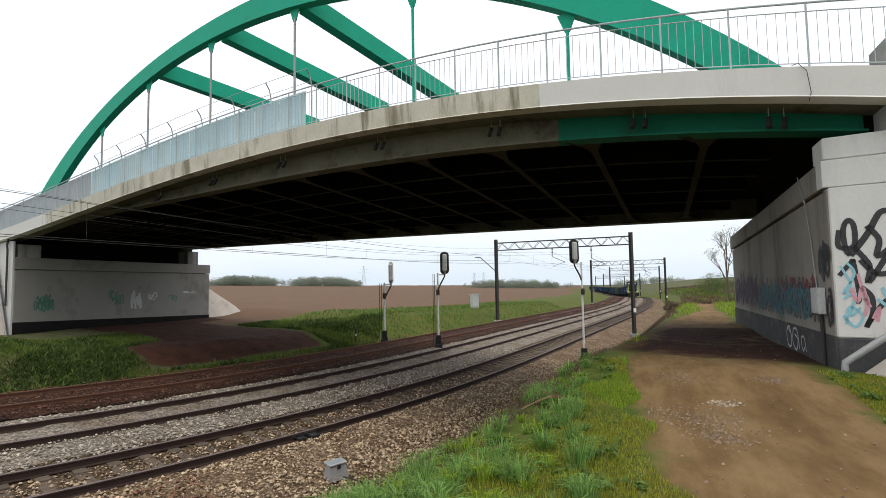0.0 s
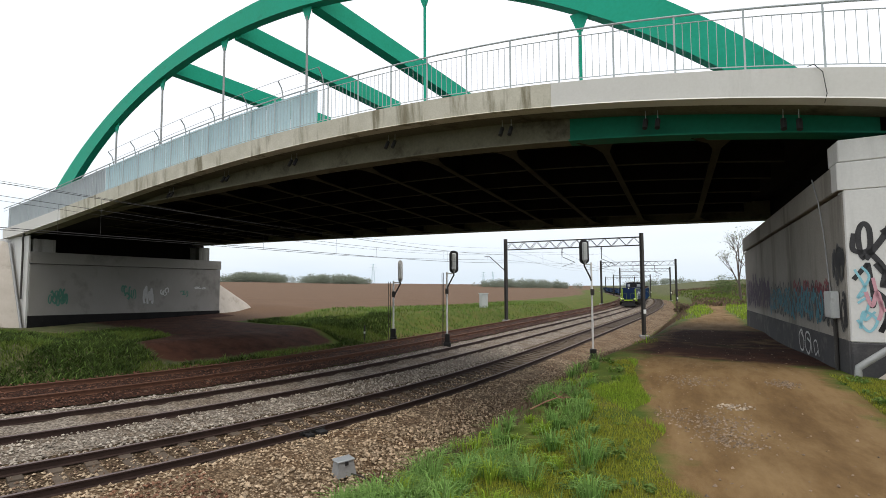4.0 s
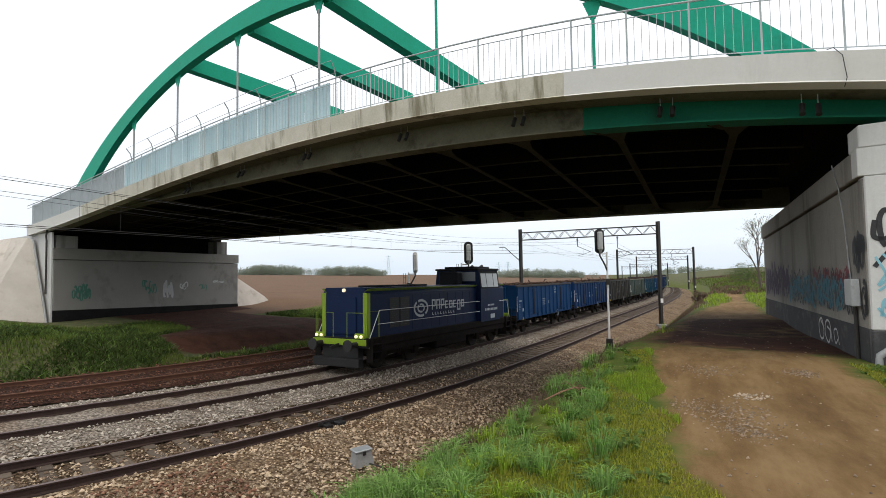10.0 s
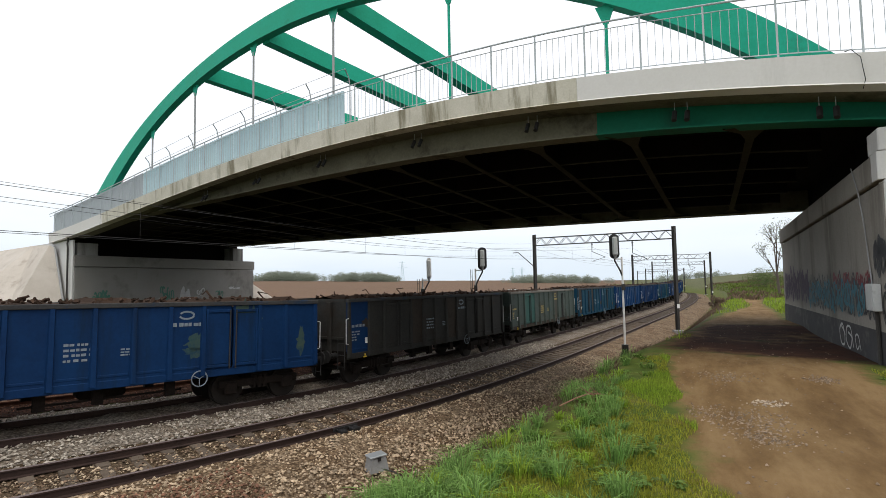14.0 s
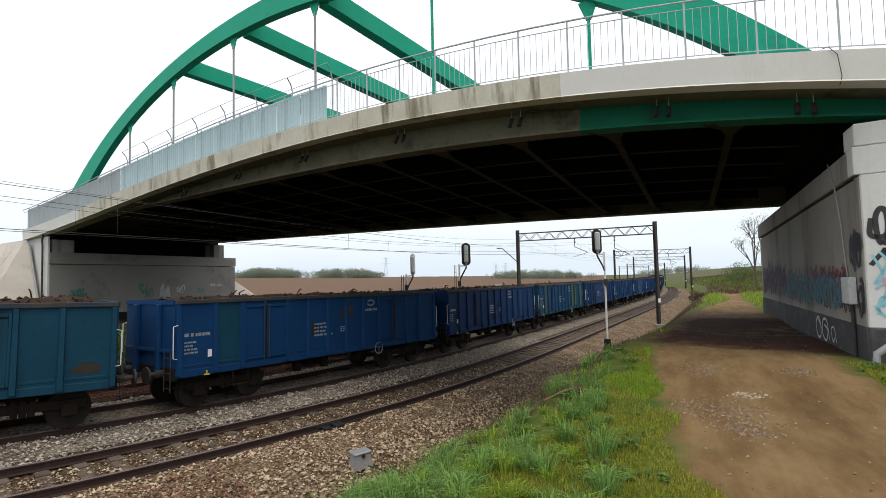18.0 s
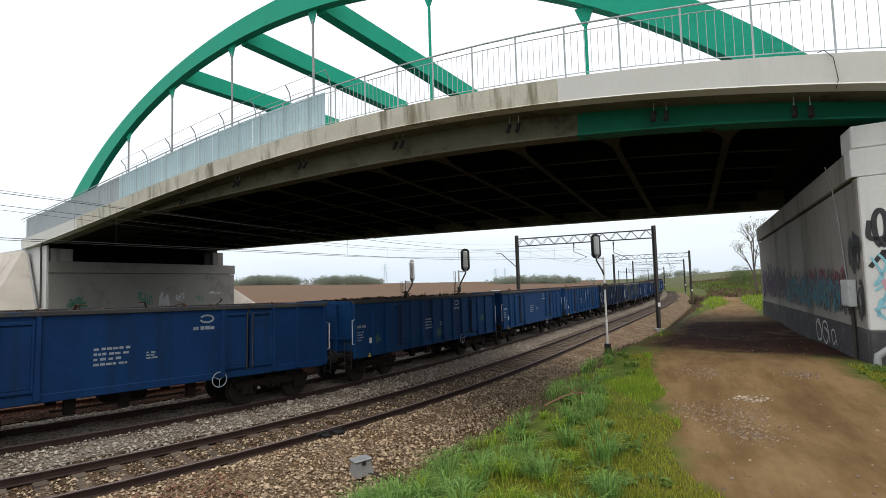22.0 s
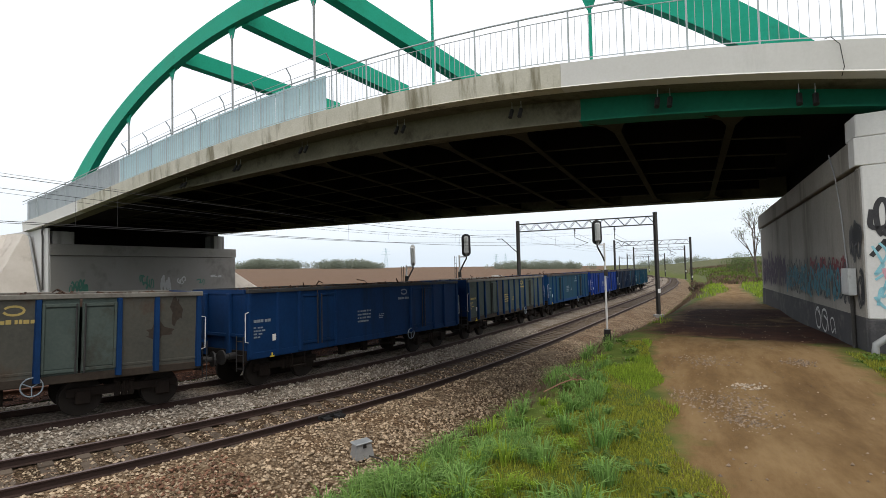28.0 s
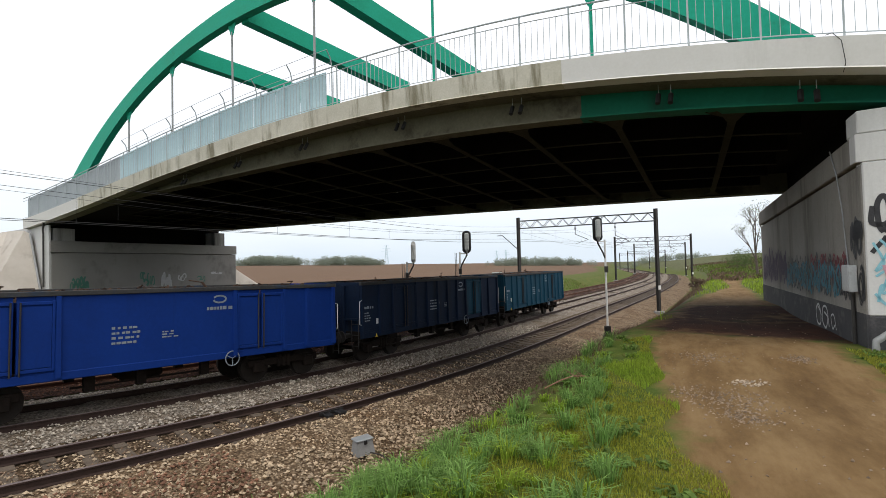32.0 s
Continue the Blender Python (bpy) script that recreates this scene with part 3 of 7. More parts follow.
    nt.links.new(vo.outputs["Distance"], bp.inputs["Height"])
    nt.links.new(bp.outputs[0], b.inputs["Normal"])
    return m


M["ballast_grey"] = ballast_material("grey_ballast", (0.20, 0.176, 0.148), (0.52, 0.465, 0.395), (0.66, 0.57, 0.48))
M["ballast_tan"] = ballast_material("tan_ballast", (0.125, 0.084, 0.050), (0.47, 0.36, 0.24), (0.58, 0.46, 0.36))
M["ballast_rust"] = ballast_material("rust_stained_ballast", (0.030, 0.015, 0.010), (0.125, 0.058, 0.036), (0.55, 0.45, 0.4))
M["ballast_brown"] = ballast_material("brown_ballast", (0.075, 0.052, 0.032), (0.25, 0.188, 0.124), (0.6, 0.5, 0.4))


def ballast_strip(name, profile, mat, label):
    """A bed of stones: profile is a list of (metres to the right of the line, height below the rail heads)."""
    st = stations(-120, 400)
    ds = np.array([p[0] for p in profile])
    dense = np.arange(ds[0], ds[-1] + 1e-6, 0.3)
    hs = np.interp(dense, ds, [p[1] for p in profile])
    verts, faces = [], []
    for s in st:
        for d, h in zip(dense, hs):
            p = track(s, d, h)
            p.z += 0.05 * (noise.noise(Vector((p.x * 1.9, p.y * 1.9, 0))) + 0.6 * noise.noise(Vector((p.x * 5, p.y * 5, 3))))
            verts.append(p[:])
    w = len(dense)
    for i in range(len(st) - 1):
        for j in range(w - 1):
            a = i * w + j
            faces.append((a + 1, a, a + w, a + w + 1))
    ob = data_object(name, verts, faces, mat, smooth=True)
    return tagged(ob, label, "ballast", kind="structure")


ballast_strip("ballast_bed_siding", [(-6.3, -0.55), (-5.4, -0.30), (-4.9, -0.15), (-2.5, -0.15), (-1.9, -0.24)], M["ballast_rust"], "rust-stained old ballast under the disused track")
ballast_strip("ballast_bed_main", [(-2.0, -0.22), (-1.5, -0.16), (1.5, -0.16), (2.2, -0.15)], M["ballast_grey"], "light grey crushed stone ballast")
ballast_strip("ballast_bed_near", [(2.2, -0.16), (2.7, -0.18), (2.95, -0.225), (4.3, -0.225), (4.6, -0.18)], M["ballast_brown"], "brown-dusted ballast between the rails")
ballast_strip("ballast_shoulder", [(4.5, -0.15), (5.4, -0.17), (7.2, -0.50), (9.2, -0.35)], M["ballast_tan"], "tan loose ballast shoulder beside the track")

RAIL_PROFILE = [(-0.075, -0.172), (0.075, -0.172), (0.075, -0.160), (0.012, -0.145), (0.012, -0.045), (0.037, -0.034), (0.037, -0.006), (0.028, 0.0),
                (-0.028, 0.0), (-0.037, -0.006), (-0.037, -0.034), (-0.012, -0.045), (-0.012, -0.145), (-0.075, -0.160)]


def build_rail(d, mats, parent):
    st = [s for s in np.arange(-120, 60, 1.0)] + [s for s in np.arange(60, 400, 4.0)]
    verts, faces = [], []
    n = len(RAIL_PROFILE)
    for s in st:
        for a, h in RAIL_PROFILE:
            verts.append(track(s, d + a, h)[:])
    for i in range(len(st) - 1):
        for j in range(n):
            a, b = i * n + j, i * n + (j + 1) % n
            faces.append((a, b, b + n, a + n))
    ob = data_object("rail", verts, faces, mats, parent)
    me = ob.data
    if len(mats) > 1:
        for p in me.polygons:
            p.material_index = 1 if p.index % n in (6, 7, 8) else 0
    return ob


def sleeper_mesh(mat, length, low):
    bm = bmesh.new()
    if low:   # concrete sleeper, waisted in the middle
        for x0, x1, hz in ((-length / 2, -0.45, 0.0), (-0.45, 0.45, -0.035), (0.45, length / 2, 0.0)):
            box(bm, x0, x1, -0.13, 0.13, -0.20, hz, bevel=0.012)
    else:
        box(bm, -length / 2, length / 2, -0.13, 0.13, -0.16, 0.0, bevel=0.01)
    me = bpy.data.meshes.new("sleeper")
    bm.to_mesh(me)
    bm.free()
    me.materials.append(mat)
    return me


def build_track(name, d, rail_mats, sleeper_mat, label, concrete):
    top = empty(name, Matrix.Identity(4), label, "railway track", "railway tracks", "structure")
    for side in (-0.7535, 0.7535):
        build_rail(d + side, rail_mats, top)
    me = sleeper_mesh(sleeper_mat, 2.5, concrete)
    rng = random.Random(int(d * 10) + 99)
    s = -9.0
    while s < 48:
        ob = new("sleeper", me)
        p = track(s, d, -0.172)
        a = float(np.interp(s, LINE_S, LINE_H))
        q = track(s, d + 1) - track(s, d)
        ob.matrix_world = Matrix.Translation(p) @ pose(0, 0, 0, 0, -math.degrees(math.asin(q.z / q.length)), math.degrees(a) - 90 + rng.uniform(-0.6, 0.6))
        ob.parent = top
        s += 0.62
    # the distant sleepers in one mesh
    bm = bmesh.new()
    for s in list(np.arange(-60, -9.2, 0.62)) + list(np.arange(48.2, 170, 0.62)):
        a, b = track(s, d - 1.25, -0.21), track(s, d + 1.25, -0.21)
        bar(bm, a, b, 0.26, 0.10)
    far = part("distant_sleepers", bm, sleeper_mat, top)
    far["kind"] = "stuff"
    return top


build_track("train_track", 0.0, (M["rail_side"], M["rail_top"]), M["sleeper"], "main railway track with worn shiny rails on ballast", True)
build_track("near_track", 3.6, (M["rail_side"], M["rail_top"]), M["sleeper"], "second railway track with concrete sleepers", True)
build_track("siding_track", -3.7, (M["rail_rust"],), M["sleeper_old"], "disused rusty siding track on brown ballast", False)


# ------------------------------------------------------------------ the bridge
def cubic(c, s):
    return float(np.polyval(c, s / 10))


def z_cap(s):
    """Top of the edge beam on the front side."""
    return cubic((0.1192, -1.0452, 2.1292, 5.5499), s)


def z_girder(s):
    """Underside of the front girder."""
    return cubic((0.1435, -0.8799, 1.6332, 4.5801), min(s, 27)) - 0.045 * max(0, s - 27)


def z_back(s):
    """Underside of the back girder."""
    return cubic((-0.0207, 0.2537, 4.1553), s)


def z_soffit(s, o):
    """Underside of the main girders, o metres across the deck."""
    return z_girder(s) + (z_back(s) - z_girder(s)) * (o - 0.6) / 11.4


def z_arch(s, edge):
    lo = cubic((-0.1502, 1.1298, -4.7491, 9.8309, 5.1207), s)
    hi = cubic((-0.1326, 1.1418, -5.1059, 10.2707, 6.1), s)
    return lo if edge < 0 else hi


def sweep(section, ss, close=True):
    """section(s) gives the corner points at station s; consecutive rings are joined and the ends capped."""
    bm = bmesh.new()
    rings = [[bm.verts.new(p) for p in section(s)] for s in ss]
    n = len(rings[0])
    for a, b in zip(rings, rings[1:]):
        for k in range(n):
            bm.faces.new((a[k], a[(k + 1) % n], b[(k + 1) % n], b[k]))
    bm.faces.new(list(reversed(rings[0])))
    bm.faces.new(rings[-1])
    bmesh.ops.recalc_face_normals(bm, faces=bm.faces)
    return bm


def span(a, b, step=0.8):
    n = max(1, int(round((b - a) / step)))
    return [a + (b - a) * i / n for i in range(n + 1)]


DECK_A, DECK_B = -1.2, 39.0
deck = empty("road_bridge", Matrix.Identity(4), "green steel tied-arch road bridge with grimy concrete edge beams", "bridge")


def cap(a, b, mat, label, o0=-0.42, back=False):
    def sec(s):
        zt = z_cap(s) if not back else z_soffit(s, 12.0) + 1.25
        h = 0.58
        sg = -1 if not back else 1
        o = o0
        return [bridge(s, o + 0.02 * sg, zt - h), bridge(s, o, zt - h + 0.03), bridge(s, o + 0.03 * sg, zt - 0.02), bridge(s, o + 0.0 * sg - sg * 0.03, zt),
                bridge(s, o - sg * 0.42, zt), bridge(s, o - sg * 0.42, zt - h)]
    return part("edge_beam", sweep(sec, span(a, b)), mat, deck, label)


cap(DECK_A, 5.38, M["concrete_white"], "freshly white-painted edge beam")
cap(5.384, 31.5, M["concrete_stained"], "lichen-stained concrete edge beam")
cap(31.504, DECK_B, M["concrete_white"], "white-painted edge beam")
cap(DECK_A, DECK_B, M["concrete_stained"], "", 13.0, True)


def slab_sec(s):
    return [bridge(s, 0.0, z_cap(s) - 0.52), bridge(s, 12.6, z_soffit(s, 12.0) + 0.73), bridge(s, 12.6, z_soffit(s, 12.0) + 1.0), bridge(s, 0.0, z_cap(s) - 0.12)]


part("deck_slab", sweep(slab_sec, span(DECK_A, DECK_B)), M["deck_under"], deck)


def road_sec(s):
    a, b = z_cap(s) - 0.10, z_soffit(s, 12.0) + 1.02
    return [bridge(s, 2.2, a + (b - a) * 2.2 / 12.6), bridge(s, 10.4, a + (b - a) * 10.4 / 12.6), bridge(s, 10.4, a + 0.05 + (b - a) * 10.4 / 12.6), bridge(s, 2.2, a + 0.05 + (b - a) * 2.2 / 12.6)]


part("overhang", sweep(lambda s: [bridge(s, -0.04, z_cap(s) - 0.575), bridge(s, 0.57, z_cap(s) - 0.60), bridge(s, 0.57, z_cap(s) - 0.53), bridge(s, -0.04, z_cap(s) - 0.53)], span(-1.1, 38.9)), M["girder_grime"], deck, "stained underside of the deck overhang")
part("carriageway", sweep(road_sec, span(DECK_A, DECK_B)), M["asphalt"], deck, "asphalt road surface")


def girder(o, a, b, mat, label=""):
    """An I-girder under the slab's edge."""
    def web(s):
        zb = z_soffit(s, o)
        zt = z_cap(s) - 0.5 if o < 6 else z_soffit(s, 12) + 0.74
        return [bridge(s, o - 0.02, zb), bridge(s, o + 0.02, zb), bridge(s, o + 0.02, zt), bridge(s, o - 0.02, zt)]

    def flange(s):
        zb = z_soffit(s, o)
        return [bridge(s, o - 0.27, zb - 0.035), bridge(s, o + 0.27, zb - 0.035), bridge(s, o + 0.27, zb), bridge(s, o - 0.27, zb)]

    bm = sweep(web, span(a, b))
    bm2 = sweep(flange, span(a, b))
    me = bpy.data.meshes.new("tmp")
    bm2.to_mesh(me)
    bm2.free()
    bm.from_mesh(me)
    bpy.data.meshes.remove(me)
    return part("main_girder", bm, mat, deck, label)


girder(0.6, -0.9, 5.1, M["green_shaded"], "green-painted end of the main girder")
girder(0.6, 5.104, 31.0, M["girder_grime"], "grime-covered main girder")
girder(0.6, 31.004, 37.2, M["green_shaded"], "green-painted end of the main girder")
girder(12.0, -0.9, 37.2, M["girder_grime"])


def cross_girder(s, sf):
    """A cross girder from the front girder at s to the back girder at sf, its flange flared in curves at both ends."""
    bm = bmesh.new()
    n = 22
    rings = []
    for i in range(n + 1):
        k = i / n
        o = 0.62 + (11.98 - 0.62) * k
        q = s + (sf - s) * k
        edge = min(o - 0.62, 11.98 - o)
        w = 0.085 + 0.50 * max(0.0, 1 - edge / 1.15) ** 2.2
        z = z_soffit(q, o) + 0.012
        rings.append([bm.verts.new(bridge(q - w, o, z)), bm.verts.new(bridge(q + w, o, z)), bm.verts.new(bridge(q + w, o, z + 0.03)), bm.verts.new(bridge(q + 0.012, o, z + 0.03)),
                      bm.verts.new(bridge(q + 0.012, o, z + 0.72)), bm.verts.new(bridge(q - 0.012, o, z + 0.72)), bm.verts.new(bridge(q - 0.012, o, z + 0.03)), bm.verts.new(bridge(q - w, o, z + 0.03))])
    for a, b in zip(rings, rings[1:]):
        for k in range(8):
            f = bm.faces.new((a[k], a[(k + 1) % 8], b[(k + 1) % 8], b[k]))
            # web takes the deck's painted shade, flange stays lighter
            f.material_index = 1 if k in (3, 4, 5) else 0
    bmesh.ops.recalc_face_normals(bm, faces=bm.faces)
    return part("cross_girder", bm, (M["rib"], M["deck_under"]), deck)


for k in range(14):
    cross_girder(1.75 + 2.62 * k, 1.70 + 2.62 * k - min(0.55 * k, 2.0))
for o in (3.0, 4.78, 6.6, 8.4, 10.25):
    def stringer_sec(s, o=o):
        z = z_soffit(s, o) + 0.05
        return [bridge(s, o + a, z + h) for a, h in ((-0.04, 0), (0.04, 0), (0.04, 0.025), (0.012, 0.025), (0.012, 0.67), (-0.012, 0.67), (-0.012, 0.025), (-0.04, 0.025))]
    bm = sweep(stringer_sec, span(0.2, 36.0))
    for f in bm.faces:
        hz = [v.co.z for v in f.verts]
        # tall web faces carry the painted shade too
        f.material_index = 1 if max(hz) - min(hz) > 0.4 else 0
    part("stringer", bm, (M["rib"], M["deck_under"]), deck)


# arches, hangers and struts
ARCH_O = (1.6, 9.6)
BACK_ARCH = np.polyfit([3.0, 7.0, 10.2, 14.3, 18.5, 23.0, 28.0, 32.0, 34.6], [5.5, 8.2, 9.5, 10.25, 10.5, 10.3, 9.2, 7.4, 5.8], 4)


def arch_z(s, o, edge):
    if o < 6:
        return z_arch(s, edge)
    return float(np.polyval(BACK_ARCH, s)) + 0.4 * edge


for o in ARCH_O:
    def arch_sec(s, o=o):
        w = 0.19
        lo, hi = arch_z(s, o, -1), arch_z(s, o, 1)
        return [bridge(s, o - w, lo), bridge(s, o + w, lo), bridge(s, o + w, hi), bridge(s, o - w, hi)]
    part("arch", sweep(arch_sec, span(-0.15, 37.0, 0.35) if o < 6 else span(3.0, 34.6, 0.35)), M["green_paint"], deck, "green-painted steel box arch")
    for i, s in enumerate((4.93, 10.05, 15.55, 20.75, 25.65, 30.0)):
        base = (z_cap(s) - 0.1 if o < 6 else z_soffit(s, 12) + 0.9)
        topz = arch_z(s, o, -1)
        bm = bmesh.new()
        rod(bm, bridge(s, o, base), bridge(s, o, topz - 0.35), 0.045)
        hanger = part("hanger", bm, M["green_paint"] if i < 2 else M["mast_paint"], deck, "steel hanger rod")
        bm = bmesh.new()
        vs = [bm.verts.new(bridge(s + a, o + b, topz + c)) for b in (-0.02, 0.02) for a, c in ((-0.28, 0.02), (0.28, 0.02), (0.07, -0.5), (-0.07, -0.5))]
        for f in ((0, 1, 2, 3), (7, 6, 5, 4), (0, 4, 5, 1), (1, 5, 6, 2), (2, 6, 7, 3), (3, 7, 4, 0)):
            bm.faces.new([vs[j] for j in f])
        part("gusset_plate", bm, M["green_paint"], hanger)
for s, sb, zf, zb in ((25.0, 20.8, 11.84, 10.46), (20.0, 15.8, 12.30, 10.36), (15.2, 11.0, 12.14, 9.50)):
    # the struts run askew from arch to arch
    def strut_sec(k, s=s, sb=sb, zf=zf, zb=zb):
        q, o, z = s + (sb - s) * k, 1.75 + (9.45 - 1.75) * k, zf + (zb - zf) * k
        return [bridge(q - 0.24, o, z), bridge(q + 0.24, o, z), bridge(q + 0.24, o, z + 0.74), bridge(q - 0.24, o, z + 0.74)]
    part("cross_strut", sweep(strut_sec, [0, 0.25, 0.5, 0.75, 1.0]), M["green_paint"], deck, "green box strut between the arches")

# railing on the front edge
railing = empty("bridge_railing", Matrix.Identity(4), "pale grey steel railing along the bridge edge", "railing")


def z_rail(s):
    return z_cap(s) + 1.28


for h, r in ((0.0, 0.022), (-0.17, 0.011), (-1.17, 0.011)):
    part("handrail" if h == 0 else "rail_bar", tube([bridge(s, -0.26, z_rail(s) + h) for s in span(-1.6, 39.5, 1.28)], r, 8), M["railing"], railing)
POST = 1.28
post_s = [-1.2 + POST * i for i in range(32)]
for i, s in enumerate(post_s):
    bm = bmesh.new()
    bar(bm, bridge(s, -0.26, z_cap(s)), bridge(s, -0.26, z_rail(s)), 0.028, 0.034, up=(BU[0], BU[1], 0))
    part("post", bm, M["railing"], railing)
    if s < 38:
        for k in range(1, 8):
            q = s + POST * k / 8
            bm = bmesh.new()
            bar(bm, bridge(q, -0.26, z_rail(q) - 1.17), bridge(q, -0.26, z_rail(q) - 0.17), 0.010, 0.010, up=(BU[0], BU[1], 0))
            part("baluster", bm, M["railing"], railing)


def screen(a, b, mat, label, rib):
    """A corrugated screen fixed behind the railing."""
    ob = empty("screen_panel", Matrix.Identity(4), label, "screen panel", "screens on the bridge railing")
    n = max(1, round((b - a) / POST))
    w = (b - a) / n
    for i in range(n):
        bm = bmesh.new()
        k = 16 if rib else 2
        lo, hi = [], []
        for j in range(k + 1):
            s = a + w * i + 0.01 + (w - 0.02) * j / k
            o = -0.21 + (0.045 if j % 2 else 0.0) * rib
            lo.append((s, o, z_cap(s) + 0.03))
            hi.append((s, o, z_rail(s) - 0.06))
        f = [bm.verts.new(bridge(*p)) for p in lo + hi]
        g = [bm.verts.new(bridge(p[0], p[1] + 0.008, p[2])) for p in lo + hi]
        m = k + 1
        for j in range(k):
            bm.faces.new((f[j], f[j + 1], f[m + j + 1], f[m + j]))
            bm.faces.new((g[j + 1], g[j], g[m + j], g[m + j + 1]))
            bm.faces.new((f[m + j], f[m + j + 1], g[m + j + 1], g[m + j]))
            bm.faces.new((g[j], g[j + 1], f[j + 1], f[j]))
        for j in (0, k):
            bm.faces.new((f[j], f[m + j], g[m + j], g[j]))
        part("panel", bm, mat, ob)
    return ob


screen(13.4, 27.4, M["panel_blue"], "pale blue corrugated screen on the bridge railing", 1)
screen(27.42, 38.9, M["panel_grey"], "plain grey screen on the bridge railing", 0)

# wire guard above the screen
guard = empty("wire_guard", Matrix.Identity(4), "thin grey wire guard above the blue screen", "wire guard")
for s in np.linspace(13.4, 27.3, 8):
    s = float(s)
    top = z_cap(s) + 1.95
    part("post", tube([bridge(s, 0.1, z_cap(s) - 0.1), bridge(s, 0.1, top - 0.45), bridge(s, 0.02, top - 0.2), bridge(s, -0.18, top)], 0.022, 6), M["galv"], guard)
for h, o in ((1.95, -0.18), (1.62, 0.07)):
    part("wire", tube([bridge(s, o, z_cap(s) + h) for s in span(13.4, 27.3, 1.0)], 0.008, 4), M["galv"], guard)

# insulated clamps hung under the deck edge
for px_s in (0.55, 3.15, 6.75, 10.6, 14.9, 18.7, 22.5):
    cl = empty("hanging_clamp", Matrix.Identity(4), "pair of small black clamps hung under the bridge edge", "clamp", "clamps under the bridge edge")
    for dx in (-0.13, 0.13):
        s = px_s + dx
        z = z_cap(s) - 0.58
        bm = bmesh.new()
        rod(bm, bridge(s, 0.25, z + 0.2), bridge(s, 0.25, z - 0.22), 0.008)
        rodp = part("hanger_rod", bm, M["galv"], cl)
        bm = bmesh.new()
        rod(bm, bridge(s, 0.25, z - 0.22), bridge(s + 0.02, 0.12, z - 0.44), 0.055, seg=10)
        part("insulator", bm, M["black"], rodp)


loose = mesh_object("loose_cable", tube([bridge(0.36, -0.30, z_cap(0.35) + 0.06), bridge(0.30, -0.47, z_cap(0.3) + 0.03), bridge(0.18, -0.49, z_cap(0.2) - 0.12), bridge(0.13, -0.48, z_cap(0.15) - 0.52), bridge(0.13, -0.30, z_cap(0.15) - 0.63)], 0.007, 6), M["black"])
tagged(loose, "thin black cable hung over the white edge beam", "cable")

# ------------------------------------------------------------------ abutments
def wall_box(s0, s1, o0, o1, z0, z1, bevel=0.02):
    """An upright block in the bridge's own directions."""
    bm = bmesh.new()
    vs = [bm.verts.new(bridge(s, o, z)) for z in (z0, z1) for s, o in ((s0, o0), (s1, o0), (s1, o1), (s0, o1))]
    for f in ((3, 2, 1, 0), (4, 5, 6, 7), (0, 1, 5, 4), (1, 2, 6, 5), (2, 3, 7, 6), (3, 0, 4, 7)):
        bm.faces.new([vs[i] for i in f])
    if bevel:
        bmesh.ops.bevel(bm, geom=list(bm.edges), offset=bevel, segments=1, affect="EDGES")
    bmesh.ops.recalc_face_normals(bm, faces=bm.faces)
    return bm


ab = empty("abutment_path_side", Matrix.Identity(4), "grey concrete bridge abutment with graffiti beside the dirt track", "abutment", "bridge abutments")
FACE = -0.11      # the wall's face, along the deck


def falling(bm, slope=0.028, above=2.5):
    """Courses above a height fall gently away from the front."""
    for v in bm.verts:
        if v.co.z > above:
            dx, dy = v.co.x - BR[0], v.co.y - BR[1]
            v.co.z -= slope * (dx * -BU[1] + dy * BU[0]) / (BN[0] * -BU[1] + BN[1] * BU[0])
    return bm


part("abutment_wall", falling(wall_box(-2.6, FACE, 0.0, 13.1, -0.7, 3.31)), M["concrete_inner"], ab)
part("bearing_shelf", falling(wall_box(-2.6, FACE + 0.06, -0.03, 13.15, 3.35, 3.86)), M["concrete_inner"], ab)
part("shelf_end", wall_box(-2.6, FACE + 0.066, -0.045, 0.32, 3.352, 3.858, 0.01), M["concrete_pale"], ab, "pale end of the bearing shelf")
part("parapet_block", wall_box(-2.6, FACE + 0.03, -0.04, 0.62, 3.864, 4.28, 0.02), M["concrete_pale"], ab, "pale concrete block under the deck end")
part("bitumen_band", wall_box(-2.5, FACE + 0.012, -0.012, 13.1, -0.7, 0.62, 0.004), M["bitumen"], ab, "black bitumen band at the foot of the wall")
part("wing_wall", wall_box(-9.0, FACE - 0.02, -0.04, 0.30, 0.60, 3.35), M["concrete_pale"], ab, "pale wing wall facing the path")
part("wing_wall_foot", wall_box(-9.0, FACE - 0.02, -0.05, 0.29, -0.7, 0.596), M["bitumen"], ab, "black bitumen foot of the wing wall")
part("wing_wall_top", wall_box(-9.0, -2.61, -0.04, 0.30, 3.354, 3.9), M["concrete_pale"], ab)
part("end_pillar", wall_box(-2.0, -1.05, -0.30, 0.6, 4.284, 5.9), M["concrete"], ab, "concrete pillar at the deck end")
# recess under the deck end: its shade is put in as near-black colour
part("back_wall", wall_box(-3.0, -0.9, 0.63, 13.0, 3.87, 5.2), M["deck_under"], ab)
part("bearing_plate", wall_box(-0.75, -0.25, 0.30, 0.60, 4.28, 4.33, 0.004), M["white"], ab, "white bearing plate")
al = empty("abutment_field_side", Matrix.Identity(4), "grey concrete bridge abutment on the far bank", "abutment", "bridge abutments")
part("abutment_wall", wall_box(35.9, 38.4, -0.05, 13.65, -1.3, 2.93), M["concrete_far"], al)
part("bearing_shelf", wall_box(35.84, 38.4, -0.1, 13.7, 2.96, 3.62), M["concrete_far"], al)
bm = wall_box(35.88, 38.3, -0.07, 13.67, -1.3, 0.10, 0)
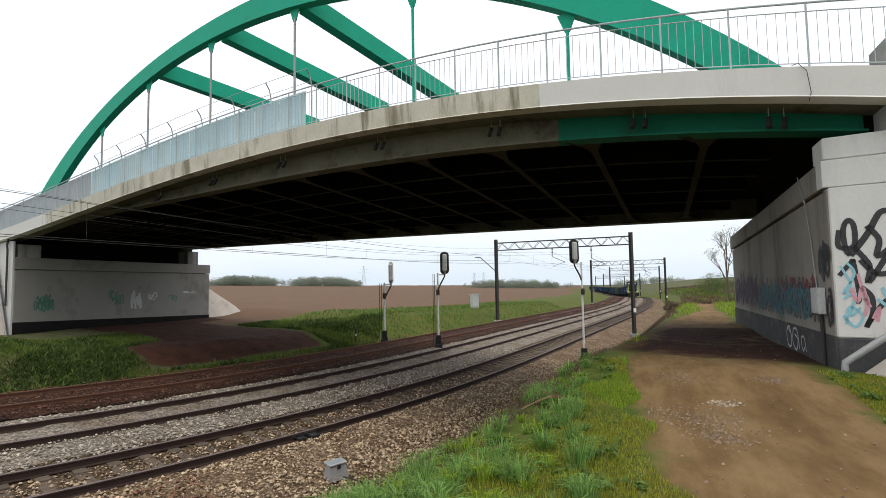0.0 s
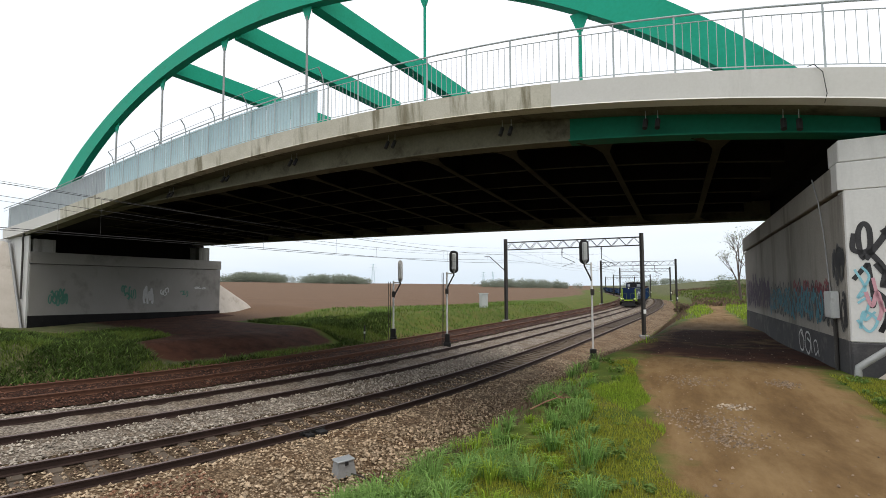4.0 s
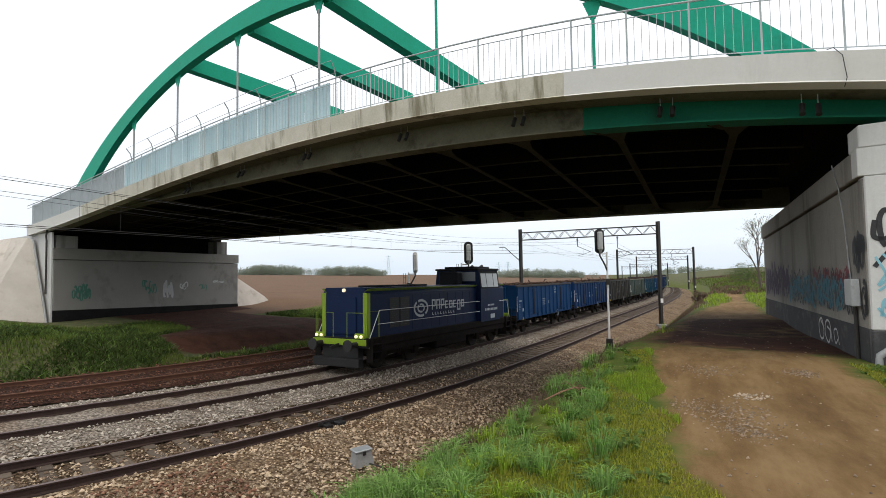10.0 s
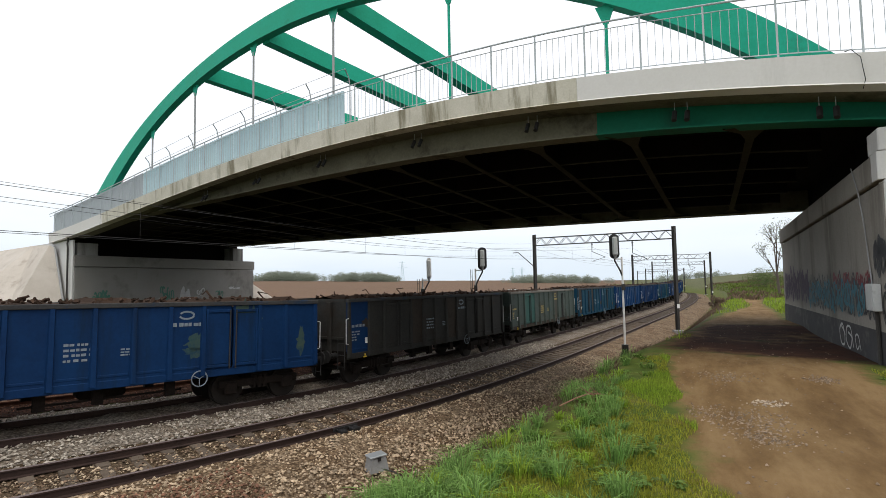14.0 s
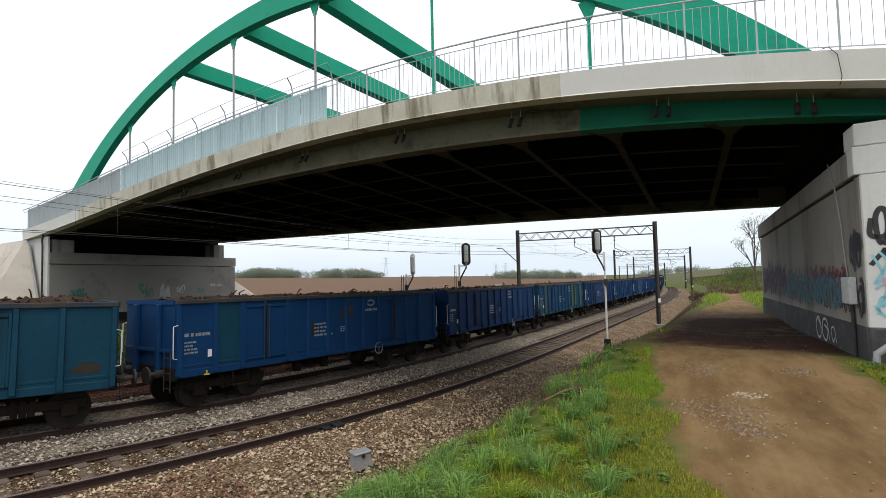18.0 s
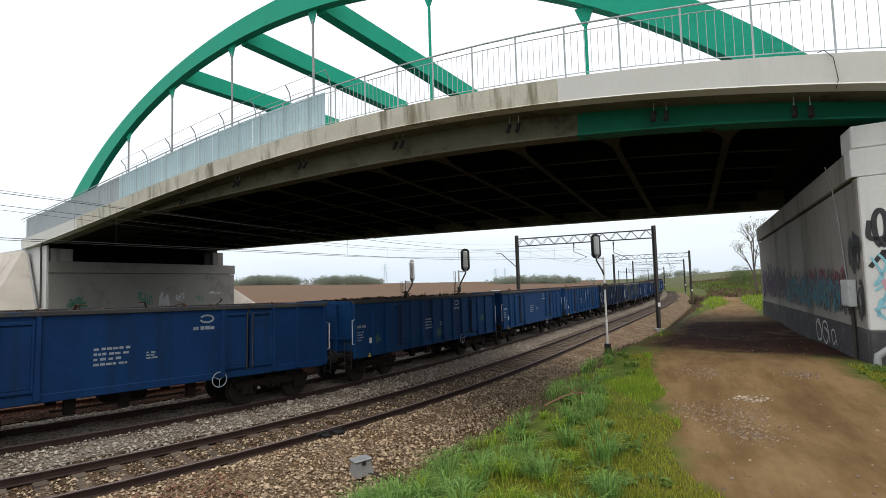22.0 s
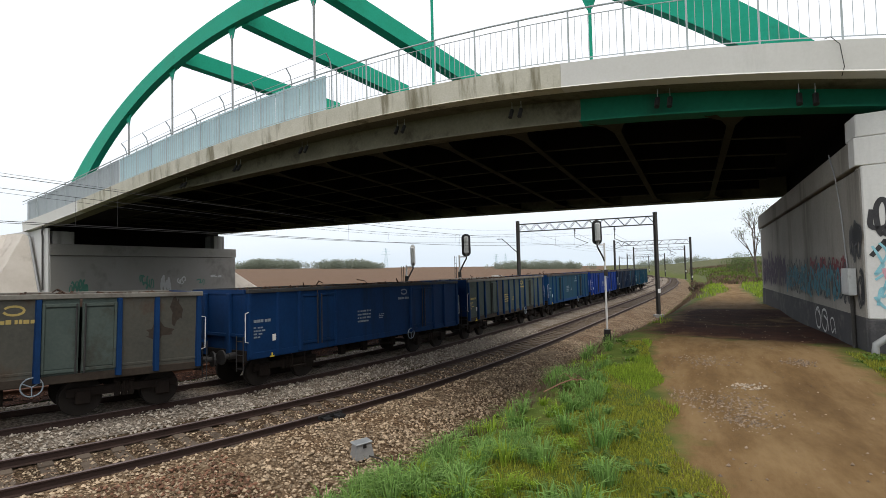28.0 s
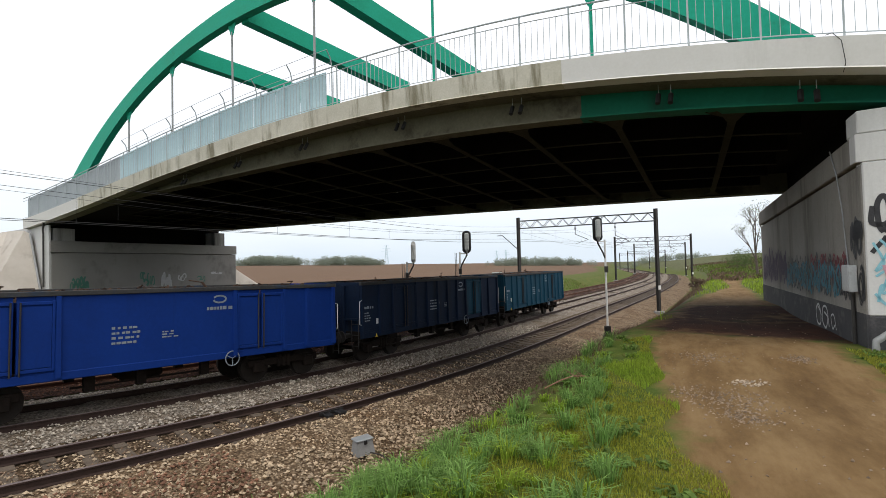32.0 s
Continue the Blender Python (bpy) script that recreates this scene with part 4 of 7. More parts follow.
for v in bm.verts:
    if v.co.z > 0:
        v.co.z += -0.022 * (Vector((v.co.x - BR[0], v.co.y - BR[1])).dot(Vector((BN[0], BN[1]))) - 6.0)
part("bitumen_band", bm, M["bitumen_far"], al, "black bitumen band at the foot of the wall")
part("bearing_block", wall_box(36.0, 37.2, 0.1, 1.3, 3.62, 4.35), M["concrete"], al)
part("bearing_block", wall_box(36.0, 37.2, 11.6, 12.6, 3.62, 4.6), M["concrete"], al)
part("wing_wall", wall_box(35.95, 46.0, -0.17, -0.056, -1.0, 4.5, 0.01), M["concrete_pale"], al, "pale wing wall on the far bank")
# closes the gap below the deck, coloured near-black for the shade there
part("back_wall", wall_box(37.3, 39.0, 0.0, 13.0, 3.62, 5.3), M["deck_under"], al)


def ramp(name, pts_low, pts_high, mat, label):
    """A sloping face between a low and a high edge, with thickness."""
    bm = bmesh.new()
    lo, hi = [bm.verts.new(p) for p in pts_low], [bm.verts.new(p) for p in pts_high]
    for i in range(len(lo) - 1):
        bm.faces.new((lo[i], lo[i + 1], hi[i + 1], hi[i]))
    r = bmesh.ops.extrude_face_region(bm, geom=list(bm.faces))
    bmesh.ops.translate(bm, vec=(0, 0, -0.25), verts=[v for v in r["geom"] if isinstance(v, bmesh.types.BMVert)])
    bmesh.ops.recalc_face_normals(bm, faces=bm.faces)
    return tagged(mesh_object(name, bm, mat), label, "embankment slope", kind="structure")


# paved cones of the approach embankments
ramp("slope_paving_1", [bridge(-0.35, -0.10, -0.1), bridge(-1.4, -2.6, -0.1), bridge(-4.0, -5.2, 0.0), bridge(-10, -7.5, 0.1)],
     [bridge(-3.9, -0.06, 3.0), bridge(-4.2, -0.2, 3.1), bridge(-6.5, -0.2, 4.0), bridge(-11, -0.2, 4.4)], M["concrete_tan"], "sandy stone-paved slope beside the wing wall")
ramp("slope_paving_2", [bridge(36.0, 13.72, -0.95), bridge(36.1, 18.5, -0.75), bridge(39.0, 21.0, -0.75)],
     [bridge(36.3, 13.72, 1.95), bridge(37.8, 13.8, 2.5), bridge(40.0, 13.8, 3.4)], M["concrete_tan"], "pale concrete cone beside the far abutment")
ramp("slope_paving_3", [bridge(35.85, -0.3, -0.75), bridge(37.0, -3.5, -0.75), bridge(40.5, -6.0, -0.6), bridge(50, -8, -0.6)],
     [bridge(38.15, -0.3, 4.1), bridge(38.6, -0.5, 4.3), bridge(41.0, -0.6, 4.4), bridge(50, -0.6, 4.4)], M["concrete_tan"], "sandy concrete slope beside the far wing wall")


# ------------------------------------------------------------------ the train
WAGON = 12.7          # over buffers
LOCO = 14.1
# seconds and metres along the line of the coupling behind the locomotive
RUN_T = list(range(-2, 35))
RUN_S = [178.0, 165.0, 152.0, 139.0, 126.0, 113.5, 101.0, 87.5, 73.0, 58.9, 46.3, 34.8, 24.2, 14.2, 4.0, -6.5, -17.0, -27.6, -38.3, -49.0, -60.3, -71.4, -82.5, -93.6, -104.8, -116.0, -126.7, -138.0, -149.7, -161.2, -172.6, -184.0, -195.4, -207.1, -218.8, -230.4, -241.5]


def coupling_s(t):
    """Where the coupling behind the locomotive stands at t seconds: a smooth curve through the table."""
    i = max(1, min(len(RUN_T) - 3, int(np.searchsorted(RUN_T, t, side="right")) - 1))
    t0, t1 = RUN_T[i], RUN_T[i + 1]
    m0 = (RUN_S[i + 1] - RUN_S[i - 1]) / (RUN_T[i + 1] - RUN_T[i - 1])
    m1 = (RUN_S[i + 2] - RUN_S[i]) / (RUN_T[i + 2] - RUN_T[i])
    u, h = (t - t0) / (t1 - t0), t1 - t0
    return (RUN_S[i] * (2 * u ** 3 - 3 * u ** 2 + 1) + h * m0 * (u ** 3 - 2 * u ** 2 + u) + RUN_S[i + 1] * (3 * u ** 2 - 2 * u ** 3) + h * m1 * (u ** 3 - u ** 2))


def paint(name, dark, light, stain, cover, sc=0.9, streak=True):
    return material(name, (dark, light), 0.72, scale=0.9, fine=14, bump=0.05, spec=0.16, contrast=1.2, stain=stain, stain_scale=sc, stain_cover=cover, streak=streak)


PAINT = {
    "blue": paint("worn_blue_wagon_paint", (0.0019, 0.0198, 0.0744), (0.0043, 0.0347, 0.1147), (0.0050, 0.0161, 0.0384), 0.45),
    "clean": paint("clean_blue_wagon_paint", (0.0025, 0.0310, 0.1023), (0.0050, 0.0446, 0.1364), (0.0037, 0.0223, 0.0682), 0.30),
    "bright": paint("bright_blue_wagon_paint", (0.0022, 0.0230, 0.1548), (0.0036, 0.0324, 0.2088), (0.0029, 0.0187, 0.1152), 0.25),
    "navy": paint("sooty_navy_wagon_paint", (0.0035, 0.0098, 0.0280), (0.0070, 0.0196, 0.0490), (0.0098, 0.0112, 0.0140), 0.45),
    "teal": paint("faded_teal_wagon_paint", (0.0037, 0.0372, 0.0713), (0.0087, 0.0570, 0.0961), (0.0099, 0.0223, 0.0310), 0.45),
    "grey_green": paint("faded_grey_green_wagon_paint", (0.0446, 0.0634, 0.0590), (0.0792, 0.0994, 0.0878), (0.0396, 0.0374, 0.0288), 0.45, 0.8, False),
    "rust": paint("rust_streaked_grey_wagon_paint", (0.0504, 0.0518, 0.0446), (0.0900, 0.0864, 0.0720), (0.0576, 0.0360, 0.0230), 0.50, 0.9, False),
    "soot": paint("sooty_grey_wagon_paint", (0.0195, 0.0210, 0.0203), (0.0435, 0.0420, 0.0375), (0.0270, 0.0210, 0.0165), 0.45, 0.8, False),
    "brown": paint("brown_rusted_wagon_paint", (0.0256, 0.0208, 0.0168), (0.0560, 0.0440, 0.0336), (0.0160, 0.0120, 0.0096), 0.45, 0.9, False),
    "mint": paint("faded_mint_wagon_paint", (0.0280, 0.0840, 0.0770), (0.0525, 0.1190, 0.1015), (0.0210, 0.0490, 0.0560), 0.40, 0.9, False),
    "dust": paint("pale_olive_scraped_paint", (0.022, 0.062, 0.075), (0.070, 0.098, 0.068), (0.008, 0.040, 0.085), 0.55, 2.2, False),
}
M["scrap"] = material("rusty_scrap_load", ((0.020, 0.013, 0.010), (0.075, 0.046, 0.032)), 0.95, 0.0, scale=3, fine=20, bump=0.4, island=0.45, spec=0.1)
# grime, with the underframe's shade put into the near-black base
M["sill"] = material("grimy_shade_black_sill", ((0.006, 0.0055, 0.0055), (0.022, 0.018, 0.016)), 0.9, scale=2, fine=24, bump=0.12, spec=0.1)
M["rim"] = material("dusty_wagon_rim", ((0.018, 0.020, 0.024), (0.055, 0.054, 0.052)), 0.85, scale=1.2, fine=16, bump=0.1, stain=(0.008, 0.030, 0.07), stain_scale=0.8, stain_cover=0.45)
M["rim_pale"] = material("scuffed_pale_wagon_rim", ((0.11, 0.105, 0.09), (0.20, 0.19, 0.165)), 0.85, scale=1.2, fine=16, bump=0.1, stain=(0.07, 0.05, 0.04), stain_scale=0.8, stain_cover=0.4)
M["mark"] = material("stencilled_pale_marks", ((0.13, 0.17, 0.21), (0.26, 0.30, 0.34)), 0.7, scale=6, fine=30, bump=0.02)
M["yellow"] = material("yellow_paint", ((0.55, 0.40, 0.03), (0.65, 0.48, 0.05)), 0.6, scale=4, fine=20, bump=0.02)
M["yellow_old"] = material("faded_yellow_marks", ((0.30, 0.23, 0.07), (0.42, 0.33, 0.11)), 0.7, scale=6, fine=30, bump=0.02)
# wheels darkened likewise for the shade they stand in
M["wheel"] = material("wheel_steel", ((0.010, 0.008, 0.007), (0.028, 0.022, 0.018)), 0.8, 0.2, scale=4, fine=30, bump=0.08)


def wheelset(name, parent, x, r=0.46):
    bm = bmesh.new()
    rod(bm, (x, -0.95, r), (x, 0.95, r), 0.08, seg=10)
    for sd in (-1, 1):
        rod(bm, (x, sd * 0.68, r), (x, sd * 0.815, r), r, seg=24)
        rod(bm, (x, sd * 0.655, r), (x, sd * 0.685, r), r + 0.03, seg=24)
    return part(name, bm, M["wheel"], parent)


def bogie(parent, x, axle=0.9, r=0.46):
    bm = bmesh.new()
    for sd in (-1, 1):
        box(bm, x - axle - 0.35, x + axle + 0.35, sd * 1.0 - 0.06, sd * 1.0 + 0.06, 0.50, 0.72, bevel=0.02)
        for a in (-axle, axle):
            box(bm, x + a - 0.17, x + a + 0.17, sd * 1.02 - 0.10, sd * 1.02 + 0.10, 0.32, 0.66, bevel=0.03)
        for k in (-0.16, 0.0, 0.16):
            rod(bm, (x + k, sd * 1.02, 0.42), (x + k, sd * 1.02, 0.78), 0.07, seg=8)
    box(bm, x - 0.25, x + 0.25, -1.0, 1.0, 0.55, 0.85, bevel=0.02)
    b = part("bogie", bm, M["steel_brown"], parent)
    for a in (-axle, axle):
        wheelset("wheelset", b, x + a, r)
    return b


def buffers(parent, x, sgn, h=1.06):
    for sd in (-0.875, 0.875):
        bm = bmesh.new()
        rod(bm, (x - sgn * 0.62, sd, h), (x - sgn * 0.25, sd, h), 0.10, seg=12)
        rod(bm, (x - sgn * 0.25, sd, h), (x - sgn * 0.05, sd, h), 0.07, seg=12)
        rod(bm, (x - sgn * 0.05, sd, h), (x, sd, h), 0.22, seg=16)
        part("buffer", bm, M["steel_dark"], parent)
    bm = bmesh.new()
    bar(bm, (x - sgn * 0.62, 0, h - 0.02), (x - sgn * 0.05, 0, h - 0.12), 0.07, 0.12)
    part("coupling_hook", bm, M["steel_dark"], parent)


def scrap_load(length, seed, height):
    """A heap of small pieces showing over the rim."""
    rng = random.Random(seed)
    bm = bmesh.new()
    nx = 22
    rows = []
    for i in range(nx + 1):
        x = -length / 2 + 0.25 + (length - 0.5) * i / nx
        rows.append([bm.verts.new((x, -1.28 + 2.56 * j / 6, height - 0.22 + 0.20 * math.sin(math.pi * j / 6) + rng.uniform(-0.07, 0.07))) for j in range(7)])
    for a, b in zip(rows, rows[1:]):
        for j in range(6):
            bm.faces.new((a[j], b[j], b[j + 1], a[j + 1]))
    for _ in range(260):
        x, y = rng.uniform(-length / 2 + 0.5, length / 2 - 0.5), rng.uniform(-0.95, 1.1)
        m = pose(x, y, height - 0.08 + rng.uniform(-0.05, 0.09), rng.uniform(0, 360), rng.uniform(-40, 40), rng.uniform(0, 360))
        box(bm, -rng.uniform(0.03, 0.12), rng.uniform(0.03, 0.12), -0.03, rng.uniform(0.01, 0.06), -0.02, 0.03, m)
    for _ in range(7):
        x, y = rng.uniform(-length / 2 + 0.5, length / 2 - 0.5), rng.uniform(-1.1, 1.1)
        p = Vector((x, y, height - 0.15))
        q = p + Vector((rng.uniform(-0.5, 0.5), rng.uniform(-0.3, 0.3), rng.uniform(0.15, 0.38)))
        rod(bm, p, q, rng.uniform(0.012, 0.035), seg=5)
        rod(bm, q, q + Vector((rng.uniform(-0.35, 0.35), rng.uniform(-0.2, 0.2), rng.uniform(-0.12, 0.08))), 0.018, seg=5)
    return bm


def blotch(bm, rng, x, z, rx, rz, y):
    """An uneven scraped patch standing a hair proud of the side."""
    n = 19
    ring = [(x + rx * rng.uniform(0.40, 1.25) * math.cos(2 * math.pi * k / n), z + rz * rng.uniform(0.40, 1.25) * math.sin(2 * math.pi * k / n)) for k in range(n)]
    bm.faces.new([bm.verts.new((u, y, w)) for u, w in (ring if y < 0 else reversed(ring))])


def glyph_rows(bm, rng, x, z, rows, width, y, high=0.065, step=0.125):
    """Rows of small unreadable stencil bars, read towards the rear."""
    for r in range(rows):
        u, end = x, x - width * rng.uniform(0.65, 1.0)
        while u > end:
            ln = rng.uniform(0.05, 0.13)
            box(bm, u - ln, u, y - 0.003, y + 0.003, z - step * r, z - step * r + high * rng.uniform(0.8, 1.0))
            u -= ln + rng.choice((0.02, 0.025, 0.06))


def build_wagon(kind, seed, load, label, bays, ribs, smooth_side, patches, streak):
    """An open bogie wagon for bulk goods, 12.7 m over buffers; x points along its travel."""
    rng = random.Random(seed)
    body_mat = PAINT[kind]
    rib_mat = PAINT[ribs or kind]
    old = kind in ("grey_green", "rust")
    w = empty("open_wagon", Matrix.Identity(4), label, "freight wagon", "wagons of the train")
    L, top, floor, half = WAGON - 1.12, 3.03, 1.18, 1.40
    h = L / 2
    bm = bmesh.new()
    box(bm, -h, h, -1.30, 1.30, 0.98, floor, bevel=0.02)
    for x in (-h + 0.02, h - 0.02):
        box(bm, x - 0.08, x + 0.08, -1.36, 1.36, 0.86, 1.22, bevel=0.02)
    part("underframe", bm, M["sill"], w)
    # stations of the uprights: two bays, a pair of doors, the middle bays, doors, two bays
    mid = 5
    cuts = [h, h - 1.12, h - 1.98, h - 3.62]
    cuts += [cuts[-1] - (2 * (h - 3.62)) * (i + 1) / mid for i in range(mid)]
    cuts += [-h + 1.98, -h + 1.12, -h]
    for sd in (-1, 1):
        y = sd * (half - 0.03)
        bm = bmesh.new()
        box(bm, -h, h, sd * 1.36 - 0.05, sd * 1.36 + 0.05, 0.93, 1.13, bevel=0.015)
        sw = part("side_wall", bm, PAINT["brown"] if old else rib_mat, w)
        bm = bmesh.new()
        box(bm, -h - 0.02, h + 0.02, sd * half - 0.07, sd * half + 0.05, top - 0.12, top, bevel=0.015)
        part("top_rail", bm, M["rim_pale"] if old else M["rim"], sw, "scuffed pale top rail" if old else "dusty grey top rail")
        for i, (a, b) in enumerate(zip(cuts, cuts[1:])):
            mat = PAINT[bays.get(i, kind)]
            if i in (2, 8):
                for q0, q1 in ((a - 0.06, (a + b) / 2 + 0.03), ((a + b) / 2 - 0.03, b + 0.06)):
                    bm = bmesh.new()
                    box(bm, q1, q0, y - 0.015, y + 0.015, 1.13, top - 0.11)
                    box(bm, q1 + 0.07, q0 - 0.07, sd * (half + 0.012) - 0.012, sd * (half + 0.012) + 0.012, floor + 0.10, top - 0.34)
                    for u in (q0 - 0.035, q1 + 0.035):
                        box(bm, u - 0.03, u + 0.03, sd * (half + 0.015) - 0.035, sd * (half + 0.015) + 0.035, floor, top - 0.22, bevel=0.01)
                    for z in (floor + 0.04, top - 0.27):
                        box(bm, q1 + 0.065, q0 - 0.065, sd * (half + 0.015) - 0.03, sd * (half + 0.015) + 0.03, z - 0.04, z + 0.04, bevel=0.01)
                    dr = part("loading_door", bm, mat, sw)
                    bm = bmesh.new()
                    u = q1 + 0.06 if q1 > (a + b) / 2 - 0.1 else q0 - 0.06
                    rod(bm, (u, sd * (half + 0.07), floor - 0.05), (u, sd * (half + 0.07), top - 0.24), 0.02, seg=6)
                    part("locking_bar", bm, M["steel_dark"], dr)
            else:
                bm = bmesh.new()
                box(bm, b, a, y - 0.02, y + 0.02, 1.13, top - 0.11)
                if not smooth_side:   # pressed swage along the foot of the sheet
                    box(bm, b + 0.08, a - 0.08, y + sd * 0.02 - 0.012, y + sd * 0.02 + 0.012, 1.20, 1.27, bevel=0.01)
                part("side_sheet", bm, mat, sw)
        for i, x in enumerate(cuts):
            if smooth_side and 3 < i < len(cuts) - 4:
                continue
            x += 0.07 if x < -h + 0.1 else (-0.07 if x > h - 0.1 else 0)
            bm = bmesh.new()
            d0, d1 = sd * (half - 0.01), sd * (half + 0.075)
            # top-hat upright, deeper towards its foot
            pts = [(-0.055, 1.0, d1 + sd * 0.02), (0.055, 1.0, d1 + sd * 0.02), (0.045, top - 0.12, d1 - sd * 0.03), (-0.045, top - 0.12, d1 - sd * 0.03)]
            f = [bm.verts.new((x + u, yy, z)) for u, z, yy in pts]
            g = [bm.verts.new((x + u * 1.5, d0, z)) for u, z, yy in pts]
            bm.faces.new(f)
            for k in range(4):
                bm.faces.new((f[k], g[k], g[(k + 1) % 4], f[(k + 1) % 4]))
            bmesh.ops.recalc_face_normals(bm, faces=bm.faces)
            part("stanchion", bm, rib_mat, sw)
        ym = sd * (half - 0.005)
        for key, n in patches:
            for _ in range(n if sd > 0 else 0):
                bm = bmesh.new()
                u = rng.uniform(-h + 0.3, h - 0.3)
                blotch(bm, rng, u, rng.uniform(1.35, 2.75), rng.uniform(0.15, 0.38), rng.uniform(0.15, 0.5), ym)
                part("paint_patch", bm, PAINT[key], sw, "scraped uneven paint patch")
        if streak:
            bm = bmesh.new()
            for _ in range(5):
                u = -0.9 + rng.uniform(-0.10, 0.10)
                z1 = rng.uniform(2.4, 2.8)
                box(bm, u - 0.012, u + rng.uniform(0.01, 0.03), ym - 0.002, ym + 0.002, z1 - rng.uniform(0.5, 1.3), z1)
            part("paint_run", bm, M["mark"], sw, "white run of spilled paint")
        # stencilled lettering that cannot be read: plain bars
        bm = bmesh.new()
        ink = M["yellow_old"] if old else M["mark"]
        glyph_rows(bm, rng, h - 0.22, 2.02, 1, 0.72, ym, 0.10)
        glyph_rows(bm, rng, h - 0.22, 1.84, 4, 0.34, ym, 0.05, 0.095)
        glyph_rows(bm, rng, 1.05, 2.02, 4, 0.78, ym)
        glyph_rows(bm, rng, -0.15, 1.85, 3, 0.32, ym, 0.04, 0.07)
        for q in range(10):   # round emblem over a line of bars
            a0, a1 = 0.5 + q * 0.55, 0.5 + (q + 1) * 0.55
            bar(bm, (-1.72 + math.cos(a0) * 0.19, ym, top - 0.36 + math.sin(a0) * 0.10), (-1.72 + math.cos(a1) * 0.19, ym, top - 0.36 + math.sin(a1) * 0.10), 0.006, 0.05, up=(0, 0, 1))
        glyph_rows(bm, rng, -1.35, top - 0.66, 1, 0.85, ym, 0.10)
        part("stencil_lettering", bm, ink, sw, "faded yellow stencilled marks" if old else "white stencilled marks")["kind"] = "stuff"
        bm = bmesh.new()
        box(bm, h - 1.02, h - 0.90, sd * (half + 0.002) - 0.006, sd * (half + 0.002) + 0.006, 1.42, 1.62)
        part("label_plate", bm, M["white"], sw, "small white paper label plate")
        bm = bmesh.new()
        rod(bm, (h - 0.85, sd * 1.44, 0.97), (h - 0.85, sd * 1.44, 1.06), 0.02, seg=6)
        box(bm, h - 0.93, h - 0.77, sd * 1.44 - 0.012, sd * 1.44 + 0.012, 0.93, 0.97)
        part("jacking_mark", bm, M["yellow"], sw, "small yellow jacking mark")
    for x in (-h, h):
        sg = 1 if x > 0 else -1
        bm = bmesh.new()
        box(bm, x - 0.03, x + 0.03, -half + 0.05, half - 0.05, floor, top - 0.02)
        ew = part("end_wall", bm, rib_mat, w)
        for yy in (-0.62, 0.62):
            bm = bmesh.new()
            box(bm, x + sg * 0.03, x + sg * 0.15, yy - 0.09, yy + 0.09, 1.0, top - 0.12, bevel=0.02)
            part("end_stanchion", bm, rib_mat, ew)
        bm = bmesh.new()
        box(bm, x - 0.06, x + 0.06, -half + 0.08, half - 0.08, top - 0.13, top - 0.005)
        part("end_rail", bm, rib_mat, ew)
        bm = bmesh.new()
        box(bm, x, x + sg * 0.12, -half + 0.1, half - 0.1, 1.62, 1.70)
        part("end_bar", bm, rib_mat, ew)
        for yy in (-1.25, 1.25):
            bm = bmesh.new()
            for k in range(3):
                rod(bm, (x + sg * 0.16, yy - 0.16, 0.7 + 0.4 * k), (x + sg * 0.16, yy + 0.16, 0.7 + 0.4 * k), 0.012, seg=6)
            for e in (-0.16, 0.16):
                rod(bm, (x + sg * 0.16, yy + e, 0.6), (x + sg * 0.16, yy + e, 1.65), 0.014, seg=6)
            part("ladder", bm, M["steel_dark"], w)
            yo = yy / 1.25 * 1.43
            part("grab_rail", tube([(x - sg * 0.02, yo, 1.45), (x + sg * 0.10, yo, 1.48), (x + sg * 0.10, yo, 2.32), (x - sg * 0.02, yo, 2.35)], 0.014, 6), M["hand_rail"], w, "white grab rail")
    for x in (-h + 1.75, h - 1.75):
        bogie(w, x)
    for sg in (-1, 1):
        buffers(w, sg * (WAGON / 2 - 0.02), sg)
    bm = bmesh.new()
    for sd in (-1, 1):
        rod(bm, (-1.8, sd * 0.9, 0.62), (1.8, sd * 0.9, 0.62), 0.03, seg=6)
        for x in (-1.5, 0.2, 1.4):
            box(bm, x - 0.12, x + 0.12, sd * 0.9 - 0.08, sd * 0.9 + 0.08, 0.5, 0.92)
    box(bm, -0.6, 0.5, -0.35, 0.35, 0.5, 0.9, bevel=0.1)
    part("brake_gear", bm, M["steel_brown"], w, "rusty brown brake rods")
    for sd in (-1, 1):
        bm = bmesh.new()
        for x in (0.62 * h, 0.62 * h + 0.5):
            rod(bm, (x, sd * 1.38, 0.98), (x, sd * 1.38, 0.52), 0.016, seg=6)
        box(bm, 0.62 * h - 0.02, 0.62 * h + 0.52, sd * 1.38 - 0.06, sd * 1.38 + 0.06, 0.50, 0.53)
        part("step", bm, M["steel_brown"], w)
        bm = bmesh.new()
        c = Vector((-0.36 * h, sd * 1.46, 0.93))
        for k in range(18):
            a0, a1 = k * 2 * math.pi / 18, (k + 1) * 2 * math.pi / 18
            rod(bm, c + Vector((math.cos(a0) * 0.21, 0, math.sin(a0) * 0.21)), c + Vector((math.cos(a1) * 0.21, 0, math.sin(a1) * 0.21)), 0.016, seg=5)
        for k in range(3):
            a = k * 2 * math.pi / 3 + 0.5
            rod(bm, c, c + Vector((math.cos(a) * 0.21, 0, math.sin(a) * 0.21)), 0.012, seg=5)
        part("brake_wheel", bm, M["mark"], w, "pale spoked handbrake wheel")
    part("scrap_load", scrap_load(2 * h, seed, top + load), M["scrap"], w, "rusty scrap heap showing over the rim" if load > 0 else "rusty scrap level with the rim")
    return w


